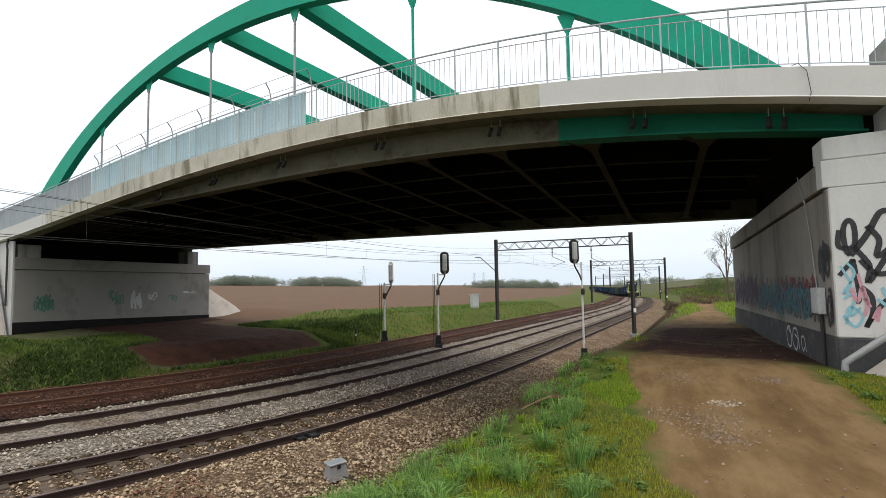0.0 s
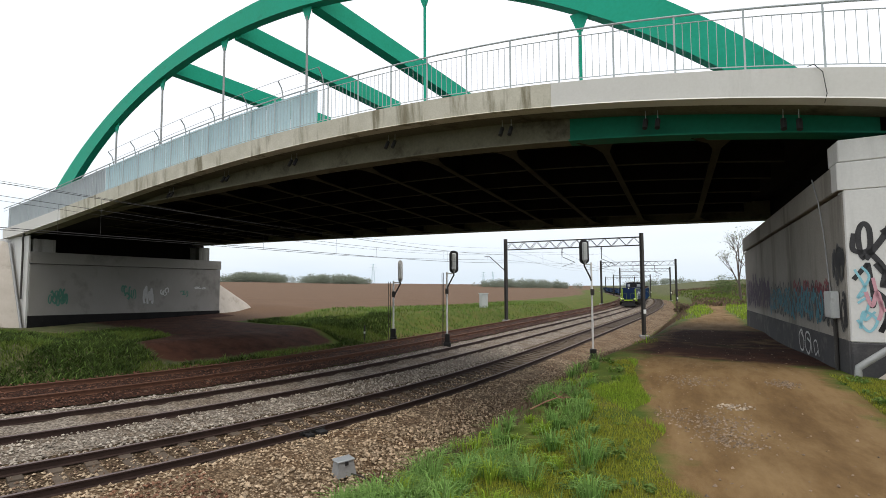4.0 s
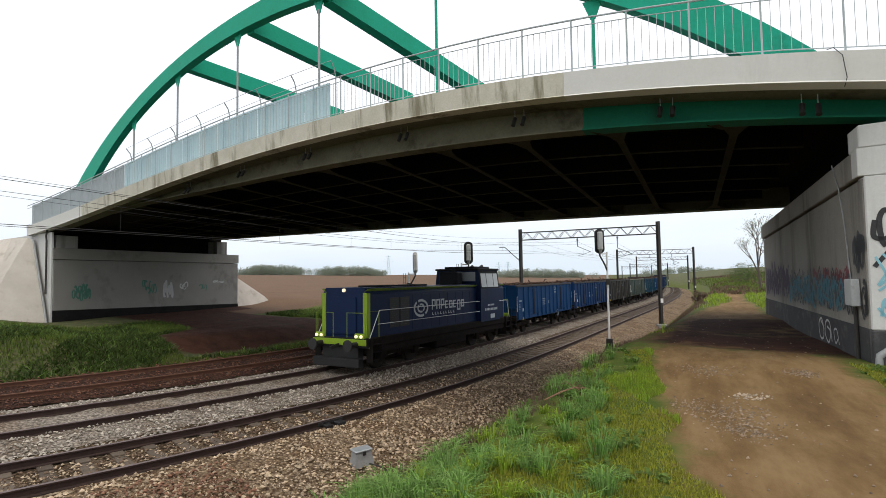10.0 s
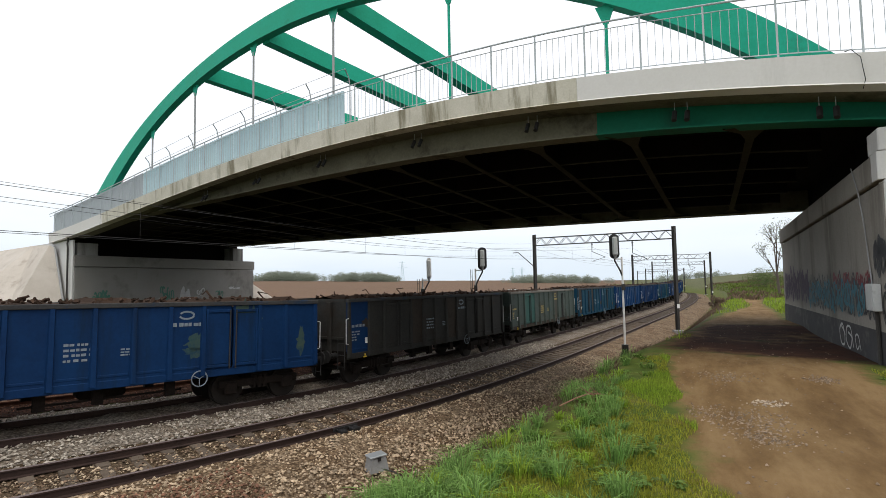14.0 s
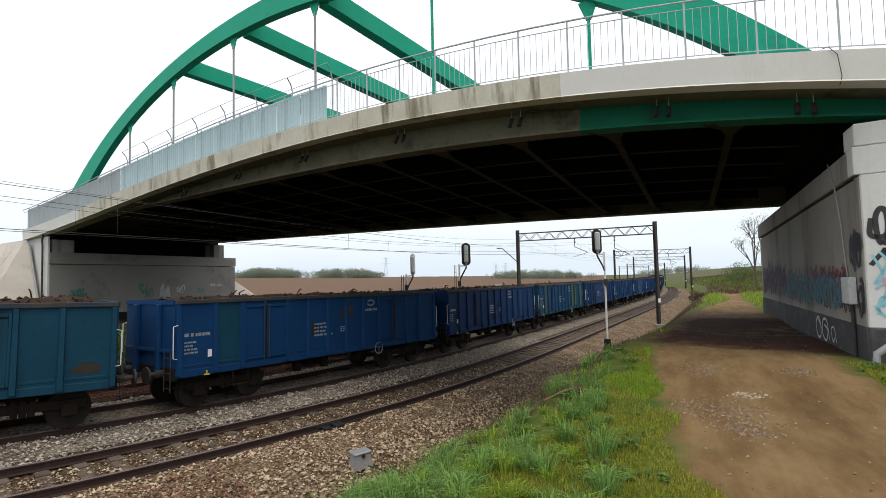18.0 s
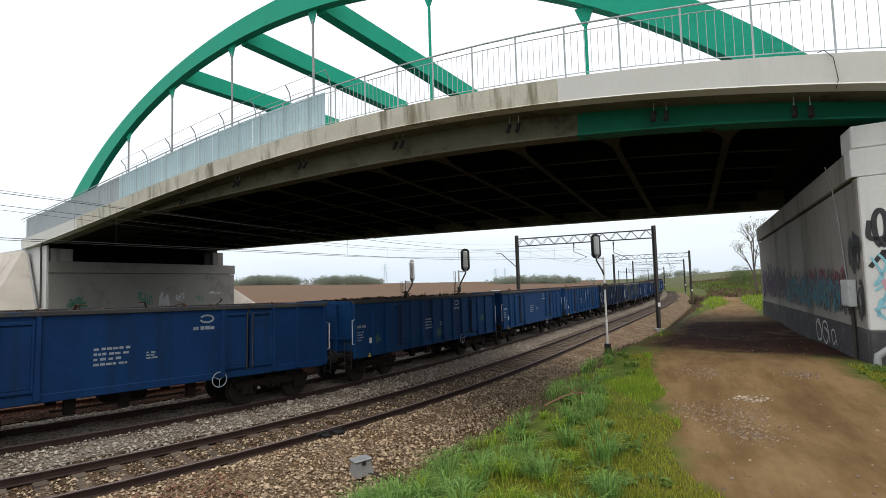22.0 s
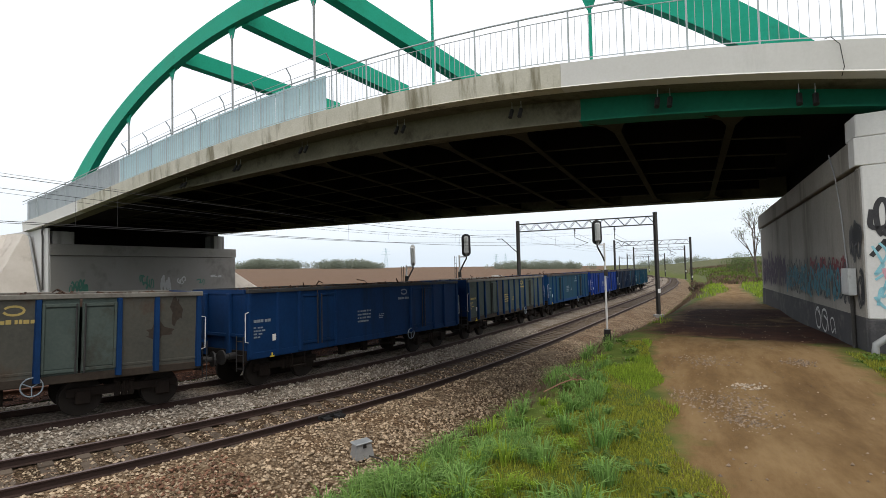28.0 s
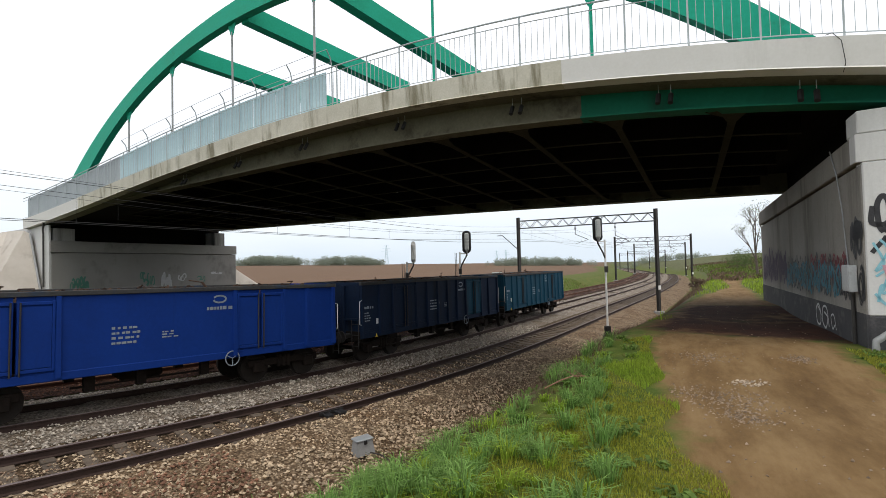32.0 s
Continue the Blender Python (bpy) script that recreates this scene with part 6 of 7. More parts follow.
def portal(s, dl, dr, height, label):
    """A catenary portal: two masts and a lattice beam over the tracks."""
    a, b = track(s, dl), track(s, dr)
    a.z, b.z = base_z(a.x, a.y) - 0.2, base_z(b.x, b.y) - 0.2
    top = float(rail_z((a.x + b.x) / 2, (a.y + b.y) / 2)) + height
    pt = empty("catenary_portal", Matrix.Identity(4), label, "catenary portal", "catenary portals over the railway")
    for p in (a, b):
        bm = bmesh.new()
        for x0, x1, y0, y1 in ((-0.13, 0.13, -0.13, -0.11), (-0.13, 0.13, 0.11, 0.13), (-0.012, 0.012, -0.11, 0.11)):
            box(bm, x0, x1, y0, y1, 0.0, top - p.z + 0.35, Matrix.Translation(p) @ pose(0, 0, 0, 0, 0, 27))
        m = part("mast", bm, M["mast_dark"], pt)
        bm = bmesh.new()
        box(bm, -0.35, 0.35, -0.35, 0.35, -0.3, 0.35, Matrix.Translation(p), bevel=0.03)
        part("mast_footing", bm, M["concrete"], m)
        if p is b:
            bm = bmesh.new()
            box(bm, -0.15, 0.15, -0.17, -0.14, 2.2, 2.55, Matrix.Translation(p) @ pose(0, 0, 0, 0, 0, 27))
            part("mast_plate", bm, M["white"], m, "blank white plate")
    a2, b2 = Vector((a.x, a.y, top)), Vector((b.x, b.y, top))
    w = (b2 - a2).normalized()
    depth = Vector((-w.y, w.x, 0)) * 0.22
    n = 20
    for dv, nm in ((depth, 1), (-depth, 2)):
        bm = bmesh.new()
        for hz in (0.0, -0.72):
            bar(bm, a2 + dv + Vector((0, 0, hz)), b2 + dv + Vector((0, 0, hz)), 0.07, 0.07)
        for k in range(n):
            p, q = a2.lerp(b2, k / n), a2.lerp(b2, (k + 1) / n)
            up, dn = (0.0, -0.72) if k % 2 else (-0.72, 0.0)
            bar(bm, p + dv + Vector((0, 0, up)), q + dv + Vector((0, 0, dn)), 0.035, 0.035)
        part("lattice_beam", bm, M["mast_dark"], pt)
    # cantilevers and insulators for both tracks
    for d in (0.0, 3.6):
        c = track(s, d, 5.35)
        t = track(s, d, 0)
        hang = Vector((c.x, c.y, top - 0.72))
        bm = bmesh.new()
        rod(bm, hang, Vector((c.x, c.y, c.z + 0.9)), 0.03, seg=6)
        rod(bm, Vector((c.x, c.y, c.z + 0.9)) , c + w * 1.2 + Vector((0, 0, 0.35)), 0.025, seg=6)
        rod(bm, c + w * 1.2 + Vector((0, 0, 0.35)), c, 0.018, seg=6)
        cl = part("registration_arm", bm, M["mast_dark"], pt)
        bm = bmesh.new()
        for k in range(4):
            rod(bm, Vector((c.x, c.y, top - 0.75 - 0.12 * k)), Vector((c.x, c.y, top - 0.79 - 0.12 * k)), 0.09, seg=10)
        part("insulator", bm, M["steel_brown"], cl)
    return pt


for s in (44.2, 96.0, 148.0, 200.0, 252.0):
    portal(s, -5.6, 7.05, 7.85, "dark steel catenary portal with lattice beam over the tracks")
# a bracket mast arm reaching over the siding
arm = track(44.2, -5.6)
ob = tagged(mesh_object("bracket_arm", tube([(arm.x, arm.y, 3.0), (arm.x - 1.5, arm.y + 0.6, 4.5), (arm.x - 2.0, arm.y + 0.8, 4.5)], 0.04, 6), M["mast_dark"]), "dark steel bracket arm on the portal mast", "bracket arm")

# overhead wires with droppers, led lower where they pass beneath the deck
def drop(s):
    return 0.62 * float(smooth(34, 10, s))


for d in (0.0, 3.6):
    cat = empty("overhead_line", Matrix.Identity(4), "contact and carrier wire over the railway track", "overhead wires", "overhead lines")
    ss = list(np.arange(-112, 252.1, 2.0))
    sag = [4 * ((((s - 44.2) / 52.0) % 1.0) - 0.5) ** 2 for s in ss]
    part("contact_wire", tube([track(s, d, 5.35 - drop(s)) for s in ss], 0.008, 4), M["steel_dark"], cat)
    part("carrier_wire", tube([track(s, d, 5.75 + 0.95 * g - drop(s)) for s, g in zip(ss, sag)], 0.007, 4), M["steel_dark"], cat)
    bm = bmesh.new()
    for s, g in list(zip(ss, sag))[::3]:
        rod(bm, track(s, d, 5.35 - drop(s)), track(s, d, 5.75 + 0.95 * g - drop(s)), 0.003, seg=4)
    part("dropper_wires", bm, M["steel_dark"], cat)["kind"] = "stuff"
feeder = empty("feeder_line", Matrix.Identity(4), "pair of thin feeder wires beside the railway", "overhead wires")
for d, h in ((-4.9, 6.9), (-5.2, 6.3)):
    part("feeder_wire", tube([track(s, d, h - 1.0 * (1 - 4 * ((((s - 44.2) / 52.0) % 1.0) - 0.5) ** 2)) for s in np.arange(-112, 252.1, 2.0)], 0.007, 4), M["steel_dark"], feeder)

# trackside box with a lid, on the ballast
tb = empty("trackside_box", pose(-2.02, 12.55, base_z(-2.02, 12.55) + 0.02, 2, -3, 35), "small grey metal trackside box on the gravel", "trackside box")
bm = bmesh.new()
vs = [bm.verts.new(p) for p in ((-0.24, -0.17, 0), (0.24, -0.17, 0), (0.24, 0.17, 0), (-0.24, 0.17, 0), (-0.19, -0.13, 0.33), (0.19, -0.13, 0.33), (0.19, 0.13, 0.33), (-0.19, 0.13, 0.33))]
for f in ((3, 2, 1, 0), (4, 5, 6, 7), (0, 1, 5, 4), (1, 2, 6, 5), (2, 3, 7, 6), (3, 0, 4, 7)):
    bm.faces.new([vs[i] for i in f])
bmesh.ops.bevel(bm, geom=list(bm.edges), offset=0.015, segments=2, affect="EDGES")
part("case", bm, M["mast_paint"], tb)
bm = bmesh.new()
box(bm, -0.215, 0.215, -0.155, 0.155, 0.33, 0.38, bevel=0.015)
lid = part("lid", bm, M["galv"], tb)
bm = bmesh.new()
box(bm, -0.04, 0.04, -0.175, -0.155, 0.26, 0.35, bevel=0.004)
part("latch", bm, M["steel_dark"], lid)
part("cable", tube([(0.1, -0.16, 0.05), (0.25, -0.35, 0.02), (0.32, -0.6, -0.04), (0.2, -0.9, -0.1)], 0.018, 6), M["mast_dark"], tb)

# bolted joint with cable boxes at the near rail
jp = track_pose(6.6, 4.35, 1.0)
jt = empty("rail_joint", jp, "dark bolted rail joint with cable lugs on the near rail", "rail joint")
bm = bmesh.new()
box(bm, -0.42, 0.42, 0.03, 0.07, -0.13, -0.03, bevel=0.01)
box(bm, -0.42, 0.42, -0.07, -0.03, -0.13, -0.03, bevel=0.01)
part("fishplate", bm, M["steel_dark"], jt)
bm = bmesh.new()
for x in (-0.3, -0.1, 0.1, 0.3):
    rod(bm, (x, -0.12, -0.08), (x, 0.12, -0.08), 0.022, seg=6)
part("bolts", bm, M["steel_dark"], jt)
bm = bmesh.new()
box(bm, -0.3, -0.05, 0.12, 0.36, -0.19, -0.05, bevel=0.02)
box(bm, 0.12, 0.32, 0.12, 0.32, -0.19, -0.06, bevel=0.02)
part("cable_box", bm, M["black"], jt)
# marker post and cabinet on the far bank
for (x, y, hh, nm, lab) in ((-4.2, 33.5, 1.0, "marker_post", "short dark marker post with a white band"), ):
    mp = empty(nm, Matrix.Translation((x, y, base_z(x, y) - 0.05)), lab, "marker post")
    bm = bmesh.new()
    rod(bm, (0, 0, 0), (0, 0, hh), 0.05, seg=8)
    part("post", bm, M["mast_dark"], mp)
    bm = bmesh.new()
    rod(bm, (0, 0, hh * 0.5), (0, 0, hh * 0.62), 0.054, seg=8)
    part("band", bm, M["white"], mp)
cx, cy = 5.5, 58.0
cb = empty("relay_cabinet", Matrix.Translation((cx, cy, base_z(cx, cy) - 0.05)) @ pose(0, 0, 0, 0, 0, 25), "pale grey relay cabinet on the grassy bank", "cabinet")
bm = bmesh.new()
box(bm, -0.38, 0.38, -0.28, 0.28, 0.0, 1.5, bevel=0.02)
part("case", bm, M["box_grey"], cb)
bm = bmesh.new()
box(bm, -0.44, 0.44, -0.34, 0.34, 1.5, 1.6, bevel=0.02)
part("roof", bm, M["box_grey"], cb)

# ------------------------------------------------------------------ on the abutments
eb = empty("meter_box", Matrix.Identity(4), "pale metal meter box on the abutment wall", "meter box")
part("case", wall_box(FACE + 0.015, FACE + 0.14, 0.40, 0.88, 1.0, 1.50, 0.008), M["box_grey"], eb)
part("door", wall_box(FACE + 0.14, FACE + 0.15, 0.43, 0.85, 1.03, 1.47, 0.004), M["box_grey"], eb)
part("cable_duct", tube([bridge(FACE + 0.05, 0.62, 0.98), bridge(FACE + 0.05, 0.60, 0.7), bridge(FACE + 0.05, 0.58, -0.1)], 0.035, 8), M["mast_dark"], eb, "dark cable duct down the wall")
part("cable", tube([bridge(FACE + 0.03, 0.9, 1.5), bridge(FACE + 0.03, 1.15, 2.6), bridge(FACE + 0.08, 1.22, 3.3), bridge(FACE + 0.09, 1.6, 3.85)], 0.012, 6), M["mast_paint"], eb, "thin cable up the wall")
dp = empty("drain_pipe", Matrix.Identity(4), "pale drain pipe sloping down beside the wing wall with red paint", "drain pipe")
P0, P1, P2 = bridge(-0.10, -0.42, -0.04), bridge(-0.12, -0.40, 0.20), bridge(-2.7, -0.30, 2.25)
part("pipe", tube([P0, P0.lerp(P1, 0.6), P1, P1.lerp(P2, 0.06), P2], 0.058, 12), M["mast_paint"], dp, smooth=True)
part("painted_length", tube([P1.lerp(P2, 0.26), P1.lerp(P2, 0.42)], 0.066, 12), material("red_spray_paint", ((0.42, 0.05, 0.06), (0.55, 0.09, 0.10)), 0.6, scale=6, fine=30, bump=0.02), dp, "sprayed red length of the pipe")
tagged(mesh_object("drain_pipe", tube([bridge(36.3, -0.27, 4.75), bridge(36.5, -0.27, 4.3), bridge(36.42, -0.27, 4.0), bridge(36.40, -0.27, 1.0)], 0.05, 8), M["mast_dark"]), "dark drain pipe down the far wing wall", "drain pipe")
tagged(mesh_object("drain_pipe", tube([bridge(38.15, -0.36, 4.15), bridge(37.0, -0.36, 1.68), bridge(35.82, -0.36, -0.8)], 0.055, 8), M["mast_paint"]), "pale drain pipe along the edge of the paved slope", "drain pipe")

M["spray_black"] = material("black_spray_paint", ((0.015, 0.015, 0.017), (0.05, 0.05, 0.055)), 0.6, scale=8, fine=40, bump=0.0)
M["spray_cyan"] = material("cyan_spray_paint", ((0.18, 0.45, 0.55), (0.30, 0.55, 0.62)), 0.7, scale=6, fine=40, bump=0.0)
M["spray_pink"] = material("pink_spray_paint", ((0.50, 0.22, 0.28), (0.60, 0.36, 0.40)), 0.7, scale=6, fine=40, bump=0.0)
M["spray_red"] = material("dark_red_spray_paint", ((0.15, 0.025, 0.035), (0.25, 0.06, 0.07)), 0.7, scale=6, fine=40, bump=0.0)
M["spray_violet"] = material("faded_violet_spray_paint", ((0.085, 0.065, 0.10), (0.135, 0.105, 0.145)), 0.8, scale=5, fine=40, bump=0.0)
M["spray_blue"] = material("faded_blue_spray_paint", ((0.05, 0.17, 0.22), (0.10, 0.25, 0.30)), 0.8, scale=5, fine=40, bump=0.0)
M["spray_white"] = material("white_spray_paint", ((0.45, 0.45, 0.45), (0.6, 0.6, 0.6)), 0.7, scale=6, fine=40, bump=0.0)


def stroke(bm, pts, width, place):
    """A flat brush stroke through pts on a wall; place maps wall coordinates to the scene."""
    fine = []
    for i in range(len(pts) - 1):
        p0, p1, p2, p3 = pts[max(i - 1, 0)], pts[i], pts[i + 1], pts[min(i + 2, len(pts) - 1)]
        for k in range(6):
            t = k / 6
            fine.append(tuple(0.5 * (2 * b + (c - a) * t + (2 * a - 5 * b + 4 * c - d) * t * t + (3 * b - a - 3 * c + d) * t ** 3) for a, b, c, d in zip(p0, p1, p2, p3)))
    fine.append(pts[-1])
    prev = None
    for i, (u, v) in enumerate(fine):
        a, b = fine[max(i - 1, 0)], fine[min(i + 1, len(fine) - 1)]
        dx, dy = b[0] - a[0], b[1] - a[1]
        ln = math.hypot(dx, dy) or 1
        nx, ny = -dy / ln * width / 2, dx / ln * width / 2
        cur = [bm.verts.new(place(u + nx, v + ny)), bm.verts.new(place(u - nx, v - ny))]
        if prev:
            bm.faces.new((prev[0], prev[1], cur[1], cur[0]))
        prev = cur


LAYER = [0.0]


def graffiti(name, mat, strokes, place, label):
    ob = empty("graffiti", Matrix.Identity(4), label, "graffiti", "graffiti on the abutments")
    for pts, w in strokes:
        bm = bmesh.new()
        stroke(bm, pts, w, place)
        part("stroke", bm, mat, ob)
    # later coats lie a little above earlier ones
    LAYER[0] += 0.0015
    out = -BN if place is on_wing else (-BU if place is on_far else BU)
    ob.location = (out[0] * LAYER[0], out[1] * LAYER[0], 0)
    return ob


def on_wing(u, v):
    return bridge(FACE - u + 0.08, -0.046, v)


def on_wall(u, v):
    return bridge(FACE + 0.006, u, v)


def on_band(u, v):
    return bridge(FACE + 0.018, u, v)


def on_far(u, v):
    return bridge(35.893, u, v)


graffiti("a", M["spray_black"], [
    ([(0.22, 2.55), (0.20, 2.25), (0.42, 2.25), (0.44, 2.6), (0.36, 2.72), (0.28, 2.55), (0.30, 2.2), (0.36, 2.08)], 0.085),
    ([(0.36, 2.08), (0.62, 2.45), (0.80, 2.8), (0.92, 2.85)], 0.10),
    ([(0.40, 2.25), (0.62, 1.9), (0.60, 1.6), (0.95, 2.2), (1.1, 2.5)], 0.09),
    ([(0.18, 1.72), (0.36, 1.95), (0.40, 1.95), (0.45, 1.35), (0.42, 1.25), (0.47, 1.42)], 0.075),
    ([(0.44, 1.55), (0.62, 1.35), (0.62, 1.05), (0.52, 0.8), (0.60, 0.95), (0.80, 1.25), (1.0, 1.4)], 0.08),
    ([(0.50, 2.0), (0.7, 1.75), (0.95, 1.8), (1.2, 2.1)], 0.09),
    ([(0.62, 2.6), (0.78, 2.35), (0.74, 2.05), (1.0, 2.3), (1.2, 2.8)], 0.09)], on_wing, "large looping black spray tag on pale concrete")
graffiti("b", M["spray_cyan"], [
    ([(0.20, 1.9), (0.34, 1.55), (0.22, 1.4), (0.40, 1.75), (0.30, 1.95)], 0.04), ([(0.22, 1.3), (0.40, 1.4), (0.30, 1.0), (0.46, 1.15)], 0.04),
    ([(0.20, 1.0), (0.36, 0.8), (0.48, 1.0), (0.30, 1.15), (0.24, 0.85)], 0.045),
    ([(0.78, 1.5), (0.9, 1.2), (1.1, 1.4), (1.3, 1.3)], 0.05), ([(0.7, 1.3), (1.0, 1.05), (1.3, 1.2)], 0.05)], on_wing, "pale cyan spray scrawls on pale concrete")
graffiti("c", M["spray_pink"], [([(0.34, 1.5), (0.42, 1.25), (0.50, 1.5), (0.55, 1.2), (0.5, 1.0)], 0.06), ([(0.45, 1.75), (0.52, 1.35), (0.6, 1.15)], 0.05), ([(0.62, 0.95), (0.72, 1.15), (0.68, 0.9)], 0.05)], on_wing, "faded pink spray marks on pale concrete")


def scribble(seed, u0, u1, v0, v1, n, width):
    rng = random.Random(seed)
    out = []
    for i in range(n):
        u = u0 + (u1 - u0) * (i + 0.5) / n
        w = (u1 - u0) / n
        # rounded loops of a hand's swing
        rv = (v1 - v0) * rng.uniform(0.18, 0.42)
        cv = rng.uniform(v0 + rv, v1 - rv)
        ru, a0, sw = rng.uniform(0.5, 0.9) * max(w, 0.14), rng.uniform(0, 6.3), rng.choice((-1, 1))
        pts = [(u + (0.35 * q / 6 - 0.17) * w + ru * rng.uniform(0.6, 1.1) * math.cos(a0 + sw * 0.95 * q), cv + rv * rng.uniform(0.6, 1.1) * math.sin(a0 + sw * 0.95 * q)) for q in range(rng.randint(5, 8))]
        out.append((pts, width * rng.uniform(0.7, 1.3)))
    return out


graffiti("d", M["spray_black"], scribble(1, 0.05, 0.75, 1.55, 2.4, 6, 0.075) + scribble(2, 0.05, 0.30, 0.72, 1.5, 4, 0.06) + scribble(22, 0.06, 0.55, 1.95, 2.35, 4, 0.10), on_wall, "black spray tags on grey concrete")
graffiti("e", M["spray_red"], scribble(3, 1.0, 4.2, 1.05, 1.75, 34, 0.06), on_wall, "dark red spray lettering without words on grey concrete")
graffiti("f", M["spray_black"], scribble(4, 0.9, 7.4, 0.72, 1.75, 70, 0.05), on_wall, "black outlined spray tags on grey concrete")
graffiti("g", M["spray_blue"], scribble(5, 1.6, 7.8, 0.75, 1.6, 38, 0.075), on_wall, "faded blue spray patches on grey concrete")
graffiti("h", M["spray_violet"], scribble(6, 7.6, 12.6, 0.8, 2.0, 34, 0.11), on_wall, "faded violet spray patches on grey concrete")
graffiti("i", M["spray_white"], [([(2.6, 0.1), (2.75, 0.5), (3.1, 0.5), (3.2, 0.2), (2.9, 0.05), (2.7, 0.3), (3.0, 0.4)], 0.05), ([(3.3, 0.3), (3.5, 0.55), (3.8, 0.4), (3.7, 0.1), (3.4, 0.1), (3.35, 0.35), (3.6, 0.5)], 0.05), ([(2.0, 0.1), (2.15, 0.4), (2.4, 0.35), (2.3, 0.1), (2.1, 0.2)], 0.04)], on_band, "white looping spray marks on black bitumen")
M["spray_green"] = material("faded_green_spray_paint", ((0.045, 0.16, 0.12), (0.10, 0.25, 0.19)), 0.8, scale=5, fine=40, bump=0.0)
graffiti("j", M["spray_green"], scribble(7, 1.0, 2.0, 0.55, 1.75, 9, 0.09) + scribble(8, 5.4, 6.4, 0.8, 1.8, 6, 0.10) + scribble(11, 10.0, 10.6, 0.9, 1.5, 3, 0.06), on_far, "faded green spray tags on the far abutment")
graffiti("k", M["spray_white"], scribble(9, 7.0, 7.7, 0.3, 1.9, 7, 0.12) + scribble(10, 8.3, 8.9, 1.0, 1.6, 3, 0.08) + scribble(12, 11.2, 12.2, 1.45, 1.65, 3, 0.06), on_far, "white spray marks on the far abutment")


# ------------------------------------------------------------------ plants
def leaf_material(name, dark, light, island=0.35, through=0.4):
    m = material(name, (dark, light), 0.7, scale=1.2, fine=20, bump=0.0, island=island, spec=0.2)
    b = m.node_tree.nodes["Principled BSDF"]
    nt = m.node_tree
    tl = nt.nodes.new("ShaderNodeBsdfTranslucent")
    mx = nt.nodes.new("ShaderNodeMixShader")
    mx.inputs[0].default_value = through
    nt.links.new(b.inputs["Base Color"].links[0].from_socket, tl.inputs["Color"])
    nt.links.new(b.outputs[0], mx.inputs[1])
    nt.links.new(tl.outputs[0], mx.inputs[2])
    nt.links.new(mx.outputs[0], nt.nodes["Material Output"].inputs["Surface"])
    return m


M["grass"] = leaf_material("grass_blades", (0.15, 0.26, 0.020), (0.33, 0.42, 0.055), 0.45)
M["grass_blue"] = leaf_material("bluish_rye_grass", (0.12, 0.25, 0.055), (0.27, 0.41, 0.125), 0.45, 0.5)
M["grass_dry"] = leaf_material("dry_brown_stalks", (0.075, 0.052, 0.036), (0.20, 0.142, 0.095))
M["grass_lime"] = leaf_material("olive_spring_grass", (0.19, 0.23, 0.022), (0.38, 0.37, 0.06), 0.45)
# bank weeds and grass: the bridge's shade is put into both darker greens
M["weed"] = leaf_material("bank_weeds", (0.028, 0.058, 0.012), (0.092, 0.130, 0.030), 0.6)
M["bank_grass"] = leaf_material("shade_darkened_grass", (0.065, 0.115, 0.018), (0.165, 0.205, 0.042), 0.5)
M["leaf"] = leaf_material("verge_weed_leaves", (0.08, 0.15, 0.028), (0.17, 0.25, 0.06), 0.4)
M["bush"] = leaf_material("spring_bush_leaves", (0.075, 0.115, 0.02), (0.165, 0.20, 0.045))
# distance haze is put into this pale grey-green leaf colour
M["woods"] = leaf_material("haze_pale_wood_leaves", (0.19, 0.225, 0.175), (0.27, 0.30, 0.24), 0.15)
M["bark"] = material("tree_bark", ((0.07, 0.055, 0.045), (0.16, 0.13, 0.11)), 0.9, scale=4, fine=30, bump=0.3)


def blades(name, x, y, height, width, mat, label, seed, lean=0.5):
    """Bent blades of grass, five corners each, in one mesh."""
    rng = np.random.RandomState(seed)
    n = len(x)
    z = ground_z(x, y)[0] - 0.02
    a, b = rng.rand(n) * 2 * np.pi, rng.rand(n) * 2 * np.pi
    h = height * (0.55 + 0.9 * rng.rand(n))
    l = h * lean * rng.rand(n)
    wx, wy = np.cos(a) * width / 2, np.sin(a) * width / 2
    lx, ly = np.cos(b) * l, np.sin(b) * l
    v = np.empty((n, 5, 3))
    v[:, 0] = np.stack([x - wx, y - wy, z], 1)
    v[:, 1] = np.stack([x + wx, y + wy, z], 1)
    v[:, 2] = np.stack([x + wx * 0.8 + lx * 0.35, y + wy * 0.8 + ly * 0.35, z + h * 0.6], 1)
    v[:, 3] = np.stack([x - wx * 0.8 + lx * 0.35, y - wy * 0.8 + ly * 0.35, z + h * 0.6], 1)
    v[:, 4] = np.stack([x + lx, y + ly, z + h], 1)
    i = np.arange(n) * 5
    quads = np.stack([i, i + 1, i + 2, i + 3], 1).tolist()
    tris = np.stack([i + 3, i + 2, i + 4], 1).tolist()
    ob = data_object(name, v.reshape(-1, 3).tolist(), quads + tris, mat)
    return tagged(ob, label, name.replace("_", " "), kind="stuff")


def scatter(n, x0, x1, y0, y1, seed, keep, power=1.0):
    """Places in a rectangle, denser towards small y, that keep() lets through."""
    rng = np.random.RandomState(seed)
    y = y0 + (y1 - y0) * rng.rand(n) ** power
    x = x0 + (x1 - x0) * rng.rand(n)
    s, d = line_coords(x, y)
    ok = keep(x, y, s, d, rng.rand(n))
    return x[ok], y[ok]


def bridge_o(x, y):
    return ((x - BR[0]) * -BU[1] + (y - BR[1]) * BU[0]) / (BN[0] * -BU[1] + BN[1] * BU[0])


def under_deck(x, y):
    bo = bridge_o(x, y)
